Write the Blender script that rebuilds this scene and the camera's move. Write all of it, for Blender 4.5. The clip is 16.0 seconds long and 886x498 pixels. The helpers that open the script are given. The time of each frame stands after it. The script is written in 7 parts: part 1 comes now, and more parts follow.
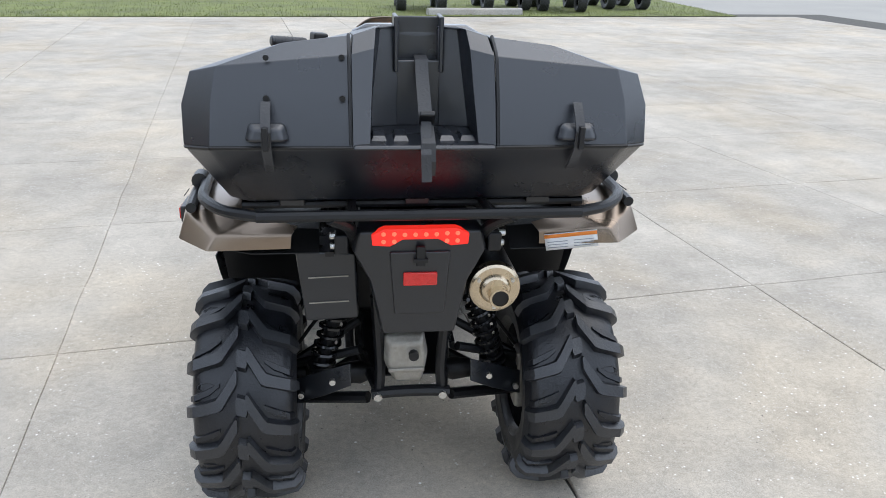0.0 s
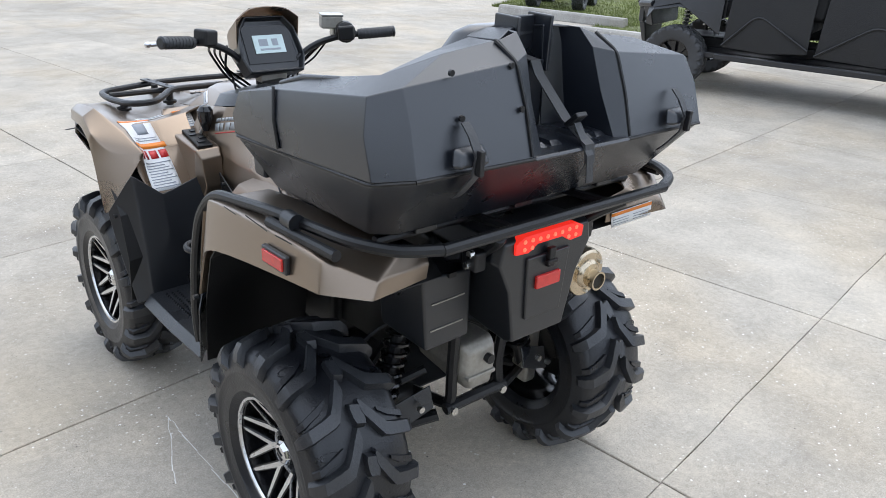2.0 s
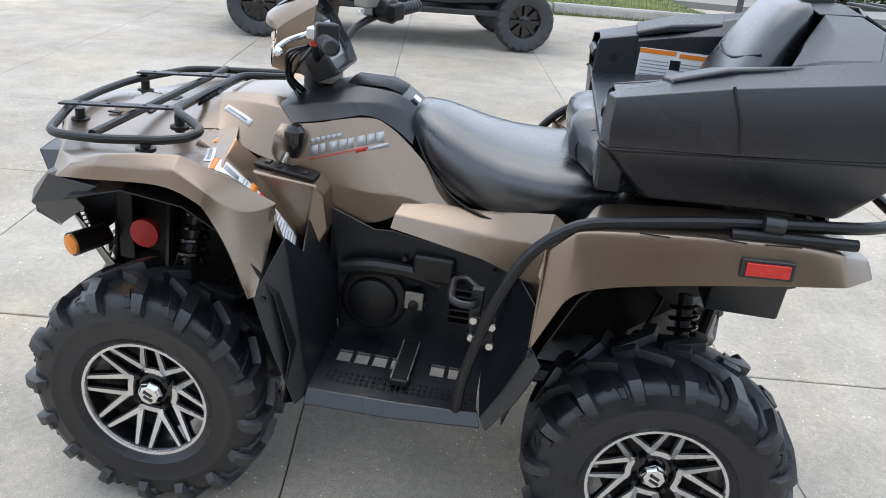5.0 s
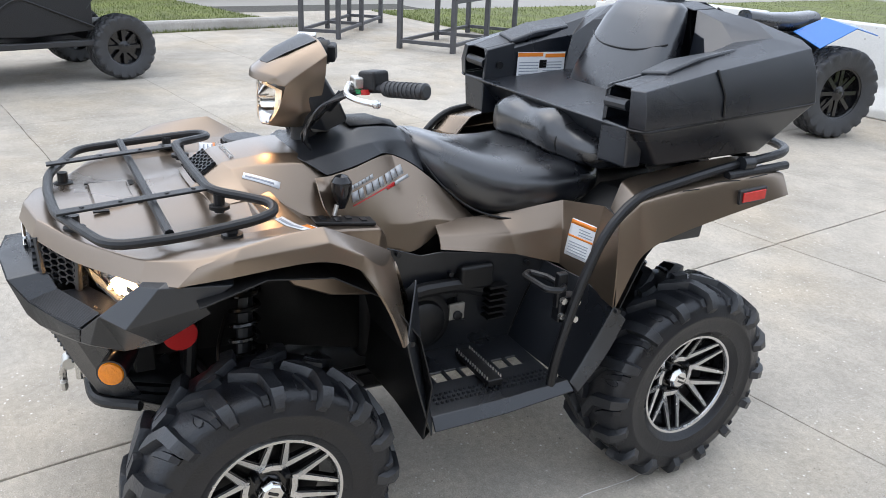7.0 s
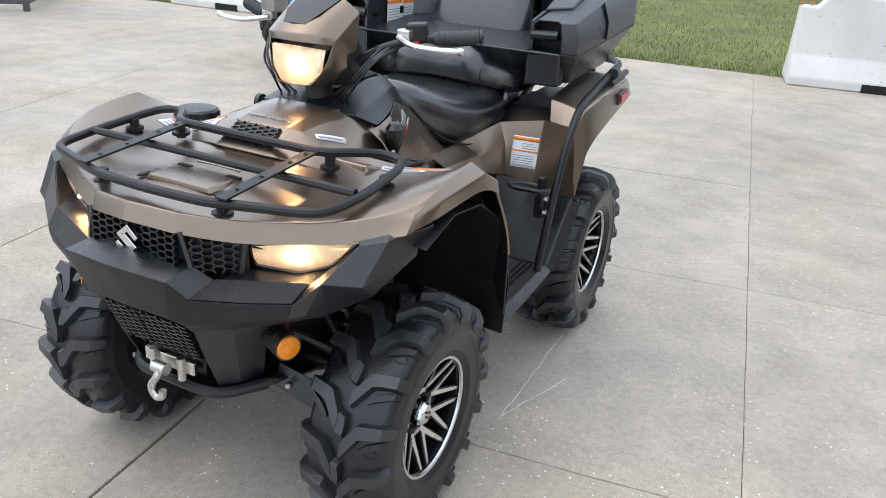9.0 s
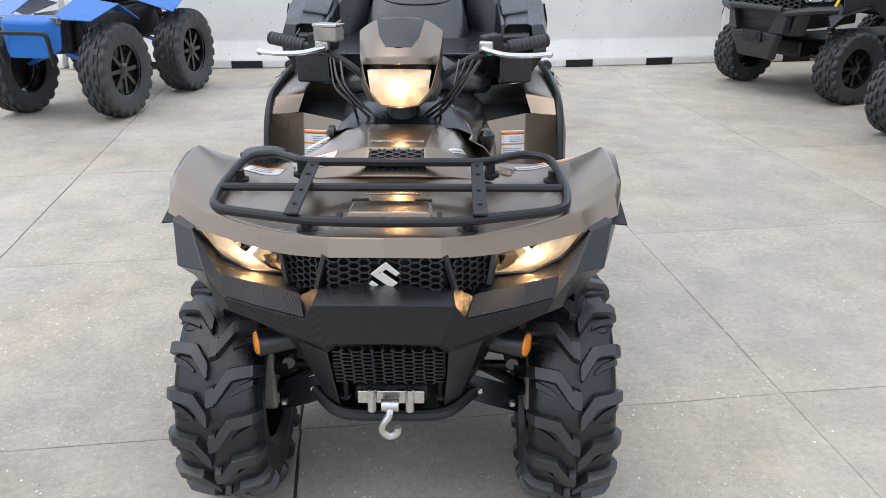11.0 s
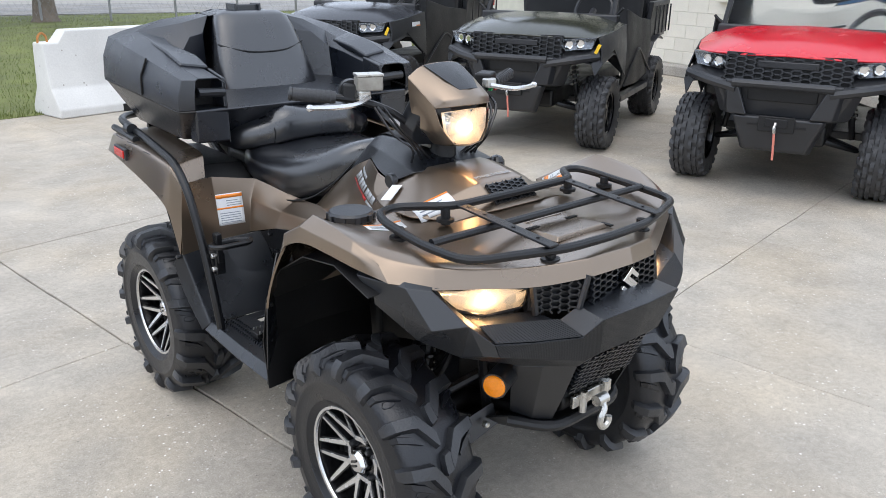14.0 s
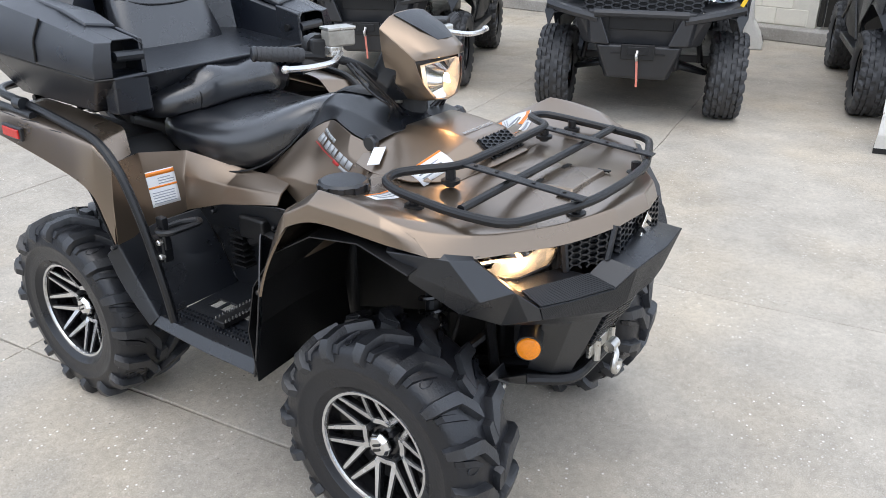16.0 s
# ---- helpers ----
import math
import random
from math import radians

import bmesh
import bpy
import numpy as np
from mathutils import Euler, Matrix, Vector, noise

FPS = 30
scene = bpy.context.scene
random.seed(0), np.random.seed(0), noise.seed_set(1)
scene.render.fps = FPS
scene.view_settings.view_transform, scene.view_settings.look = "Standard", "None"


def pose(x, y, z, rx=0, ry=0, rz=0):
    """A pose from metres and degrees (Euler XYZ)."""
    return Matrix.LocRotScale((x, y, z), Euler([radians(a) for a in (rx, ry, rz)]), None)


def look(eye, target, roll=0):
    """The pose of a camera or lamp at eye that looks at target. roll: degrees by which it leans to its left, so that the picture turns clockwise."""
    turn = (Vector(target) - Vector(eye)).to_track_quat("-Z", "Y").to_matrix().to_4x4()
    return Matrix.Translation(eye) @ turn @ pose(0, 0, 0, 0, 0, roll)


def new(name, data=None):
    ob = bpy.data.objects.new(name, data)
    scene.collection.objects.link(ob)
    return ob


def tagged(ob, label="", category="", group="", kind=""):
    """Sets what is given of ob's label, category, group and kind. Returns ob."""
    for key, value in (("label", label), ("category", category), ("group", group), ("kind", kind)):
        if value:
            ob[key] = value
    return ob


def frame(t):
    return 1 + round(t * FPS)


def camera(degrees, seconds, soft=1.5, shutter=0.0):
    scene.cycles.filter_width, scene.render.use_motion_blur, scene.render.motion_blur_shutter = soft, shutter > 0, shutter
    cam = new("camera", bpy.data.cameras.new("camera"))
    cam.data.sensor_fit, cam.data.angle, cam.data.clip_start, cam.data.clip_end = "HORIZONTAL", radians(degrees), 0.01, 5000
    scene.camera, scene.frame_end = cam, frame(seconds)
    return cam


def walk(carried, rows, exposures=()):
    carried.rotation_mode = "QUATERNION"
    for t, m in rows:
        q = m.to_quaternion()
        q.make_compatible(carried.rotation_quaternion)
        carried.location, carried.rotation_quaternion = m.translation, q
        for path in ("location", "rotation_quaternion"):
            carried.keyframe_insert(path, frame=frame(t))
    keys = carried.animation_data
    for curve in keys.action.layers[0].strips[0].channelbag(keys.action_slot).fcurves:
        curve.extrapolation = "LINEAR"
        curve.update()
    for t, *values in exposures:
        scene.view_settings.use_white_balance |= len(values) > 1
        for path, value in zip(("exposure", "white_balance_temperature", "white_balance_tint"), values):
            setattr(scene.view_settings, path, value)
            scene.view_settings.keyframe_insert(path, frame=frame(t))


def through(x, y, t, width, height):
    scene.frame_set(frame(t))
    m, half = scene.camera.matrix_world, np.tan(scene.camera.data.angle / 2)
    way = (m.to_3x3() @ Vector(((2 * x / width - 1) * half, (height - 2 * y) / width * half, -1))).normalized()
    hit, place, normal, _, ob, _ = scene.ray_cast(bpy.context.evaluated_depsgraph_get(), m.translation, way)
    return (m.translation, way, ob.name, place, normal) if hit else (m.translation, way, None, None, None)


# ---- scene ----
cam = camera(59.2, 16.0, soft=0.85)
PATH = [
    (0, (-0.181, -2.735, 1.593), (0.07, -0.893, 0.854), 1.6),
    (0.5, (-0.488, -2.638, 1.614), (0.011, -0.858, 0.851), 1.3),
    (1, (-0.843, -2.557, 1.623), (-0.08, -0.88, 0.844), 1.6),
    (1.5, (-1.103, -2.378, 1.616), (-0.103, -0.835, 0.83), 2.4),
    (2, (-1.32, -2.139, 1.623), (-0.112, -0.752, 0.838), 2.9),
    (2.5, (-1.557, -1.888, 1.631), (-0.172, -0.675, 0.85), 3.3),
    (3, (-1.678, -1.565, 1.616), (-0.153, -0.532, 0.837), 3.6),
    (3.5, (-1.814, -1.247, 1.603), (-0.174, -0.405, 0.825), 3.8),
    (4, (-1.95, -0.92, 1.594), (-0.227, -0.279, 0.806), 4.4),
    (4.5, (-1.975, -0.591, 1.584), (-0.2, -0.14, 0.779), 4.7),
    (5, (-2.093, -0.241, 1.558), (-0.281, -0.053, 0.732), 5.5),
    (5.2, (-2.132, -0.084, 1.565), (-0.313, -0.024, 0.735), 5.6),
    (7.3, (-1.961, 1.215, 1.571), (-0.428, 0.178, 0.813), 2.4),
    (7.5, (-1.911, 1.35, 1.565), (-0.455, 0.218, 0.791), 2.6),
    (8, (-1.751, 1.696, 1.591), (-0.51, 0.359, 0.771), 3.3),
    (8.5, (-1.525, 1.91, 1.576), (-0.49, 0.407, 0.757), 3.0),
    (9, (-1.3, 2.162, 1.567), (-0.496, 0.524, 0.748), 3.4),
    (9.5, (-1.05, 2.401, 1.579), (-0.451, 0.675, 0.765), 3.1),
    (10, (-0.741, 2.548, 1.568), (-0.311, 0.768, 0.763), 1.6),
    (10.2, (-0.623, 2.599, 1.563), (-0.266, 0.803, 0.76), 0.9),
    (12.3, (0.62, 2.601, 1.524), (0.022, 0.816, 0.847), 1.6),
    (12.5, (0.726, 2.546, 1.52), (0.036, 0.792, 0.849), 1.8),
    (13, (0.984, 2.382, 1.536), (0.085, 0.729, 0.86), 2.2),
    (13.5, (1.303, 2.287, 1.557), (0.222, 0.758, 0.856), 1.7),
    (14, (1.527, 2.124, 1.577), (0.291, 0.707, 0.896), 0.9),
    (14.5, (1.758, 1.982, 1.617), (0.41, 0.661, 0.954), 0.7),
    (15, (1.966, 1.89, 1.605), (0.553, 0.656, 0.914), 0.7),
    (15.5, (1.914, 1.809, 1.566), (0.452, 0.679, 0.801), 0.5),
    (16, (1.751, 1.687, 1.591), (0.254, 0.646, 0.77), 0.3),
]
walk(cam, [(t, look(eye, target, roll)) for t, eye, target, roll in PATH],
     ((0, 0.76, 6500, 10), (5, 0.86, 6500, 10), (8, 0.84, 6640, 11), (10, 0.70, 6640, 11), (12.5, 0.68, 6640, 11), (16, 0.84, 6600, 11)))

# ---- daylight ----
world = bpy.data.worlds.new("overcast_sky")
scene.world = world
world.use_nodes = True
wn, wl = world.node_tree.nodes, world.node_tree.links
SUN_EL, SUN_AZ = radians(70), radians(62)
sky = wn.new("ShaderNodeTexSky")
sky.sky_type, sky.sun_disc = "NISHITA", False
sky.sun_elevation, sky.sun_rotation = SUN_EL, SUN_AZ
sky.air_density, sky.dust_density, sky.ozone_density = 1.0, 3.0, 1.0
pale = wn.new("ShaderNodeHueSaturation")
pale.inputs["Saturation"].default_value = 0.30
wl.new(sky.outputs[0], pale.inputs["Color"])
cloud = wn.new("ShaderNodeMix")
cloud.data_type = "RGBA"
cloud.inputs["Factor"].default_value = 0.72
# a thin overcast dome, a little brighter towards the horizon
way, height, dome, deck_light = wn.new("ShaderNodeTexCoord"), wn.new("ShaderNodeSeparateXYZ"), wn.new("ShaderNodeMapRange"), wn.new("ShaderNodeVectorMath")
wl.new(way.outputs["Generated"], height.inputs[0])
lift = wn.new("ShaderNodeMath")
lift.operation, lift.use_clamp = "POWER", True
wl.new(height.outputs["Z"], lift.inputs[0])
lift.inputs[1].default_value = 2.0
wl.new(lift.outputs[0], dome.inputs["Value"])
for key, val in (("From Min", 0), ("From Max", 1), ("To Min", 6.2), ("To Max", 5.0)):
    dome.inputs[key].default_value = val
deck_light.operation = "SCALE"
deck_light.inputs[0].default_value = (0.855, 1.0, 1.235)
wl.new(dome.outputs[0], deck_light.inputs["Scale"])
wl.new(deck_light.outputs[0], cloud.inputs["B"])
wl.new(pale.outputs[0], cloud.inputs["A"])
wl.new(cloud.outputs["Result"], wn["Background"].inputs["Color"])
wn["Background"].inputs["Strength"].default_value = 0.15
sun = new("sun", bpy.data.lights.new("sun", "SUN"))
sun.data.energy, sun.data.angle, sun.data.color = 0.5, radians(70), (1.0, 0.955, 0.89)
sun_way = Vector((math.sin(SUN_AZ) * math.cos(SUN_EL), math.cos(SUN_AZ) * math.cos(SUN_EL), math.sin(SUN_EL)))
sun.matrix_world = look(sun_way * 30, (0, 0, 0))


# ---- materials ----
def material(name, base, rough=0.5, metal=0.0, var=0.18, scale=6.0, fine=90.0, bump=0.05, rvar=0.12, coat=0.0,
             spec=0.5, speck=None, rand=0.0):
    """A worn plain surface: two scales of mottling, uneven gloss and fine relief."""
    m = bpy.data.materials.new(name)
    m.use_nodes = True
    n, l = m.node_tree.nodes, m.node_tree.links
    b = n["Principled BSDF"]
    b.inputs["Metallic"].default_value = metal
    b.inputs["Coat Weight"].default_value = coat
    b.inputs["Coat Roughness"].default_value = rough * .8
    b.inputs["Specular IOR Level"].default_value = spec
    co = n.new("ShaderNodeTexCoord")
    big, small = n.new("ShaderNodeTexNoise"), n.new("ShaderNodeTexNoise")
    for tex, s, d in ((big, scale, 5.0), (small, fine, 3.0)):
        tex.inputs["Scale"].default_value, tex.inputs["Detail"].default_value = s, d
        l.new(co.outputs["Object"], tex.inputs["Vector"])
    both = n.new("ShaderNodeMath")
    both.operation = "MULTIPLY_ADD"
    l.new(small.outputs["Fac"], both.inputs[0])
    both.inputs[1].default_value = 0.5
    l.new(big.outputs["Fac"], both.inputs[2])
    ramp = n.new("ShaderNodeMapRange")
    ramp.inputs["From Min"].default_value, ramp.inputs["From Max"].default_value = 0.45, 1.05
    ramp.inputs["To Min"].default_value, ramp.inputs["To Max"].default_value = 1 - var, 1 + var
    l.new(both.outputs[0], ramp.inputs["Value"])
    tint = n.new("ShaderNodeVectorMath")
    tint.operation = "SCALE"
    tint.inputs[0].default_value = base
    l.new(ramp.outputs[0], tint.inputs["Scale"])
    colour = tint.outputs[0]
    if rand:
        info, rr, tt = n.new("ShaderNodeObjectInfo"), n.new("ShaderNodeMapRange"), n.new("ShaderNodeVectorMath")
        rr.inputs["To Min"].default_value, rr.inputs["To Max"].default_value = 1 - rand, 1 + rand
        l.new(info.outputs["Random"], rr.inputs["Value"])
        tt.operation = "SCALE"
        l.new(colour, tt.inputs[0])
        l.new(rr.outputs[0], tt.inputs["Scale"])
        colour = tt.outputs[0]
    if speck:
        vor, cut, mix = n.new("ShaderNodeTexVoronoi"), n.new("ShaderNodeMapRange"), n.new("ShaderNodeMix")
        mix.data_type = "RGBA"
        vor.inputs["Scale"].default_value = speck[1]
        l.new(co.outputs["Object"], vor.inputs["Vector"])
        cut.inputs["From Min"].default_value, cut.inputs["From Max"].default_value = speck[2], speck[2] * 0.6
        l.new(vor.outputs["Distance"], cut.inputs["Value"])
        l.new(cut.outputs[0], mix.inputs["Factor"])
        l.new(colour, mix.inputs["A"])
        mix.inputs["B"].default_value = (*speck[0], 1)
        colour = mix.outputs["Result"]
    l.new(colour, b.inputs["Base Color"])
    rr = n.new("ShaderNodeMapRange")
    rr.inputs["From Min"].default_value, rr.inputs["From Max"].default_value = 0.3, 0.7
    rr.inputs["To Min"].default_value, rr.inputs["To Max"].default_value = max(0.02, rough - rvar), min(1, rough + rvar)
    l.new(big.outputs["Fac"], rr.inputs["Value"])
    l.new(rr.outputs[0], b.inputs["Roughness"])
    if bump:
        bp = n.new("ShaderNodeBump")
        bp.inputs["Strength"].default_value, bp.inputs["Distance"].default_value = bump, 0.004
        l.new(small.outputs["Fac"], bp.inputs["Height"])
        l.new(bp.outputs[0], b.inputs["Normal"])
    return m


def glowing(name, base, glow, power, rough=0.2):
    m = bpy.data.materials.new(name)
    m.use_nodes = True
    b = m.node_tree.nodes["Principled BSDF"]
    b.inputs["Base Color"].default_value, b.inputs["Roughness"].default_value = (*base, 1), rough
    b.inputs["Emission Color"].default_value, b.inputs["Emission Strength"].default_value = (*glow, 1), power
    return m


def glass(name, tint, rough=0.03, through=1.0):
    m = bpy.data.materials.new(name)
    m.use_nodes = True
    b = m.node_tree.nodes["Principled BSDF"]
    b.inputs["Base Color"].default_value, b.inputs["Roughness"].default_value = (*tint, 1), rough
    b.inputs["Transmission Weight"].default_value = through
    b.inputs["IOR"].default_value = 1.16
    return m


def concrete_material(name, base=(0.484, 0.440, 0.376), rand=0.05):
    """Weathered broom-finished concrete with pale aggregate, pits and broad stains."""
    m = bpy.data.materials.new(name)
    m.use_nodes = True
    n, l = m.node_tree.nodes, m.node_tree.links
    b = n["Principled BSDF"]
    geo = n.new("ShaderNodeNewGeometry")

    def noise_at(s, d, rough=0.55):
        t = n.new("ShaderNodeTexNoise")
        t.inputs["Scale"].default_value, t.inputs["Detail"].default_value, t.inputs["Roughness"].default_value = s, d, rough
        l.new(geo.outputs["Position"], t.inputs["Vector"])
        return t.outputs["Fac"]

    def span(v, a, z, lo, hi):
        r = n.new("ShaderNodeMapRange")
        for key, val in (("From Min", a), ("From Max", z), ("To Min", lo), ("To Max", hi)):
            r.inputs[key].default_value = val
        l.new(v, r.inputs["Value"])
        return r.outputs[0]

    def times(a, c):
        t = n.new("ShaderNodeMath")
        t.operation = "MULTIPLY"
        l.new(a, t.inputs[0])
        l.new(c, t.inputs[1])
        return t.outputs[0]

    info = n.new("ShaderNodeObjectInfo")
    tone = times(span(noise_at(0.55, 4), 0.3, 0.72, 0.80, 1.14), span(noise_at(3.5, 6, 0.65), 0.3, 0.7, 0.84, 1.13))
    tone = times(tone, span(noise_at(38, 4, 0.7), 0.3, 0.7, 0.86, 1.12))
    tone = times(tone, span(noise_at(230, 2, 0.8), 0.3, 0.7, 0.76, 1.19))
    tone = times(tone, span(info.outputs["Random"], 0, 1, 1 - rand, 1 + rand))
    tint = n.new("ShaderNodeVectorMath")
    tint.operation = "SCALE"
    warm = n.new("ShaderNodeMix")
    warm.data_type = "RGBA"
    warm.inputs["A"].default_value, warm.inputs["B"].default_value = (*base, 1), (base[0] * 1.025, base[1] * 0.98, base[2] * 0.91, 1)
    l.new(span(noise_at(0.9, 3), 0.45, 0.65, 0, 1), warm.inputs["Factor"])
    l.new(warm.outputs["Result"], tint.inputs[0])
    l.new(tone, tint.inputs["Scale"])
    colour = tint.outputs[0]
    # pale stones, dark pits, and their gathering in patches
    for s, reach, shade, patch in ((70, 0.17, (0.66, 0.625, 0.57), 0.46), (31, 0.15, (0.86, 0.84, 0.79), 0.50), (13, 0.075, (0.92, 0.90, 0.86), 0.50), (48, 0.12, (0.19, 0.17, 0.15), 0.49),
                                   (17, 0.065, (0.12, 0.11, 0.10), 0.52)):
        v, mix = n.new("ShaderNodeTexVoronoi"), n.new("ShaderNodeMix")
        mix.data_type = "RGBA"
        v.inputs["Scale"].default_value = s
        l.new(geo.outputs["Position"], v.inputs["Vector"])
        f = times(span(v.outputs["Distance"], reach, reach * 0.6, 0, 0.95), span(noise_at(s * 0.06, 3), patch - 0.04, patch + 0.08, 0, 1))
        l.new(f, mix.inputs["Factor"])
        l.new(colour, mix.inputs["A"])
        mix.inputs["B"].default_value = (*shade, 1)
        colour = mix.outputs["Result"]
    l.new(colour, b.inputs["Base Color"])
    l.new(span(noise_at(1.3, 4), 0.3, 0.7, 0.72, 0.95), b.inputs["Roughness"])
    b.inputs["Specular IOR Level"].default_value = 0.3
    bp = n.new("ShaderNodeBump")
    bp.inputs["Strength"].default_value, bp.inputs["Distance"].default_value = 0.35, 0.004
    l.new(noise_at(150, 3, 0.7), bp.inputs["Height"])
    l.new(bp.outputs[0], b.inputs["Normal"])
    return m


def weave_material(name):
    """Fine diagonal twill, moulded into black plastic."""
    m = material(name, (0.008, 0.009, 0.011), 0.48, bump=0)
    n, l = m.node_tree.nodes, m.node_tree.links
    co, w, bp = n.new("ShaderNodeTexCoord"), n.new("ShaderNodeTexWave"), n.new("ShaderNodeBump")
    w.bands_direction, w.inputs["Scale"].default_value = "DIAGONAL", 120
    l.new(co.outputs["Object"], w.inputs["Vector"])
    bp.inputs["Strength"].default_value, bp.inputs["Distance"].default_value = 0.35, 0.003
    l.new(w.outputs["Fac"], bp.inputs["Height"])
    l.new(bp.outputs[0], n["Principled BSDF"].inputs["Normal"])
    return m


M_BRONZE = material("bronze_matte_paint", (0.255, 0.196, 0.145), 0.29, 0.88, 0.05, 3, 600, 0.06, 0.03, coat=.7)
M_PLASTIC = material("black_moulded_plastic", (0.0065, 0.0080, 0.0110), 0.32, 0, 0.2, 5, 700, 0.14, 0.08, spec=.8)
M_DARK = material("black_liner_and_slot_shade", (0.0045, 0.0045, 0.005), 0.46, 0, 0.2, 5, 300, 0.2, 0.1)
M_BOX = material("black_textured_polyethylene", (0.0075, 0.0098, 0.0150), 0.30, 0, 0.15, 4, 900, 0.14, 0.08, spec=.95)
M_TUBE = material("black_powder_coat", (0.006, 0.0065, 0.008), 0.36, 0, 0.15, 12, 800, 0.2, 0.05)
# tread lugs are lighter than the carcass and the gaps between them
M_LUG = material("lighter_tread_rubber", (0.017, 0.0185, 0.022), 0.38, 0, 0.3, 11, 160, 0.3, 0.10, spec=.8)
M_CARCASS = material("tyre_carcass_rubber", (0.0075, 0.0085, 0.0115), 0.34, 0, 0.3, 9, 160, 0.25, 0.10, spec=.6)
M_RUBBER = material("tyre_rubber", (0.042, 0.043, 0.046), 0.52, 0, 0.3, 9, 160, 0.35, 0.12)
M_VINYL = material("black_seat_vinyl", (0.008, 0.0092, 0.0125), 0.29, 0, 0.15, 7, 500, 0.05, 0.06, coat=.8, spec=.9)
M_WEAVE = weave_material("twill_textured_plastic")
M_ALLOY = material("machined_alloy", (0.72, 0.72, 0.72), 0.24, 0.9, 0.08, 20, 200, 0.05, 0.06)
M_GLOSS = material("gloss_black_paint", (0.008, 0.008, 0.009), 0.18, 0, 0.2, 12, 200, 0, 0.04, coat=0.3)
M_STEEL = material("bright_steel", (0.62, 0.61, 0.58), 0.3, 0.95, 0.12, 25, 120, 0.1, 0.1)
M_CAST = material("cast_aluminium", (0.36, 0.34, 0.30), 0.55, 0.6, 0.25, 15, 90, 0.4, 0.12)
M_CHROME = material("chrome", (0.8, 0.8, 0.8), 0.08, 1.0, 0.04, 20, 100, 0, 0.03)
M_EXH = material("straw_tinted_steel", (0.62, 0.52, 0.38), 0.25, 1.0, 0.15, 18, 140, 0.05, 0.08)
M_RED = material("red_plastic_lens", (0.62, 0.025, 0.02), 0.18, 0, 0.12, 60, 200, 0.5, 0.04, coat=0.4)
M_AMBER = material("amber_plastic_lens", (0.85, 0.25, 0.01), 0.18, 0, 0.1, 60, 160, 0.5, 0.04, coat=0.4)
M_WHITE = material("white_sticker", (0.78, 0.79, 0.80), 0.4, 0, 0.05, 10, 200, 0, 0.05)
M_INK = material("grey_print", (0.30, 0.33, 0.37), 0.5, 0, 0.05, 10, 200, 0, 0.05)
M_ORANGE = material("orange_warning_print", (0.85, 0.25, 0.03), 0.4, 0, 0.05, 10, 200, 0, 0.05)
M_LETTER = material("silver_decal", (0.42, 0.43, 0.44), 0.35, 0.2, 0.05, 20, 200, 0, 0.05)
M_REDINK = material("red_decal", (0.55, 0.03, 0.03), 0.35, 0, 0.05, 20, 200, 0, 0.05)
M_HEADLAMP = glowing("lit_headlamp_reflector", (0.8, 0.75, 0.65), (1.0, 0.66, 0.36), 0.7)
M_HEADLAMP.node_tree.nodes["Principled BSDF"].inputs["Metallic"].default_value = 0.15
hn, hlk = M_HEADLAMP.node_tree.nodes, M_HEADLAMP.node_tree.links
facet, fspan, fco = hn.new("ShaderNodeTexVoronoi"), hn.new("ShaderNodeMapRange"), hn.new("ShaderNodeTexCoord")
facet.inputs["Scale"].default_value = 38
fspan.inputs["To Min"].default_value, fspan.inputs["To Max"].default_value = 0.08, 0.45
hlk.new(fco.outputs["Object"], facet.inputs["Vector"])
hlk.new(facet.outputs["Color"], fspan.inputs["Value"])
hlk.new(fspan.outputs[0], hn["Principled BSDF"].inputs["Emission Strength"])
M_BULB = glowing("lit_bulb", (1, 1, 1), (1.0, 0.80, 0.55), 12.0)
M_TAIL = glowing("lit_tail_lamp", (0.42, 0.01, 0.01), (1.0, 0.035, 0.02), 0.42)
M_LED = glowing("lit_led", (1, 0.1, 0.05), (1.0, 0.07, 0.04), 1.3)
M_SCREEN = glowing("display_glass", (0.45, 0.55, 0.58), (0.55, 0.72, 0.70), 0.12, 0.12)
M_LENS = glass("clear_lens", (0.96, 0.94, 0.90))
M_SHIELD = glass("clear_windshield", (0.93, 0.95, 0.96), 0.06)
M_CONCRETE = concrete_material("weathered_concrete")


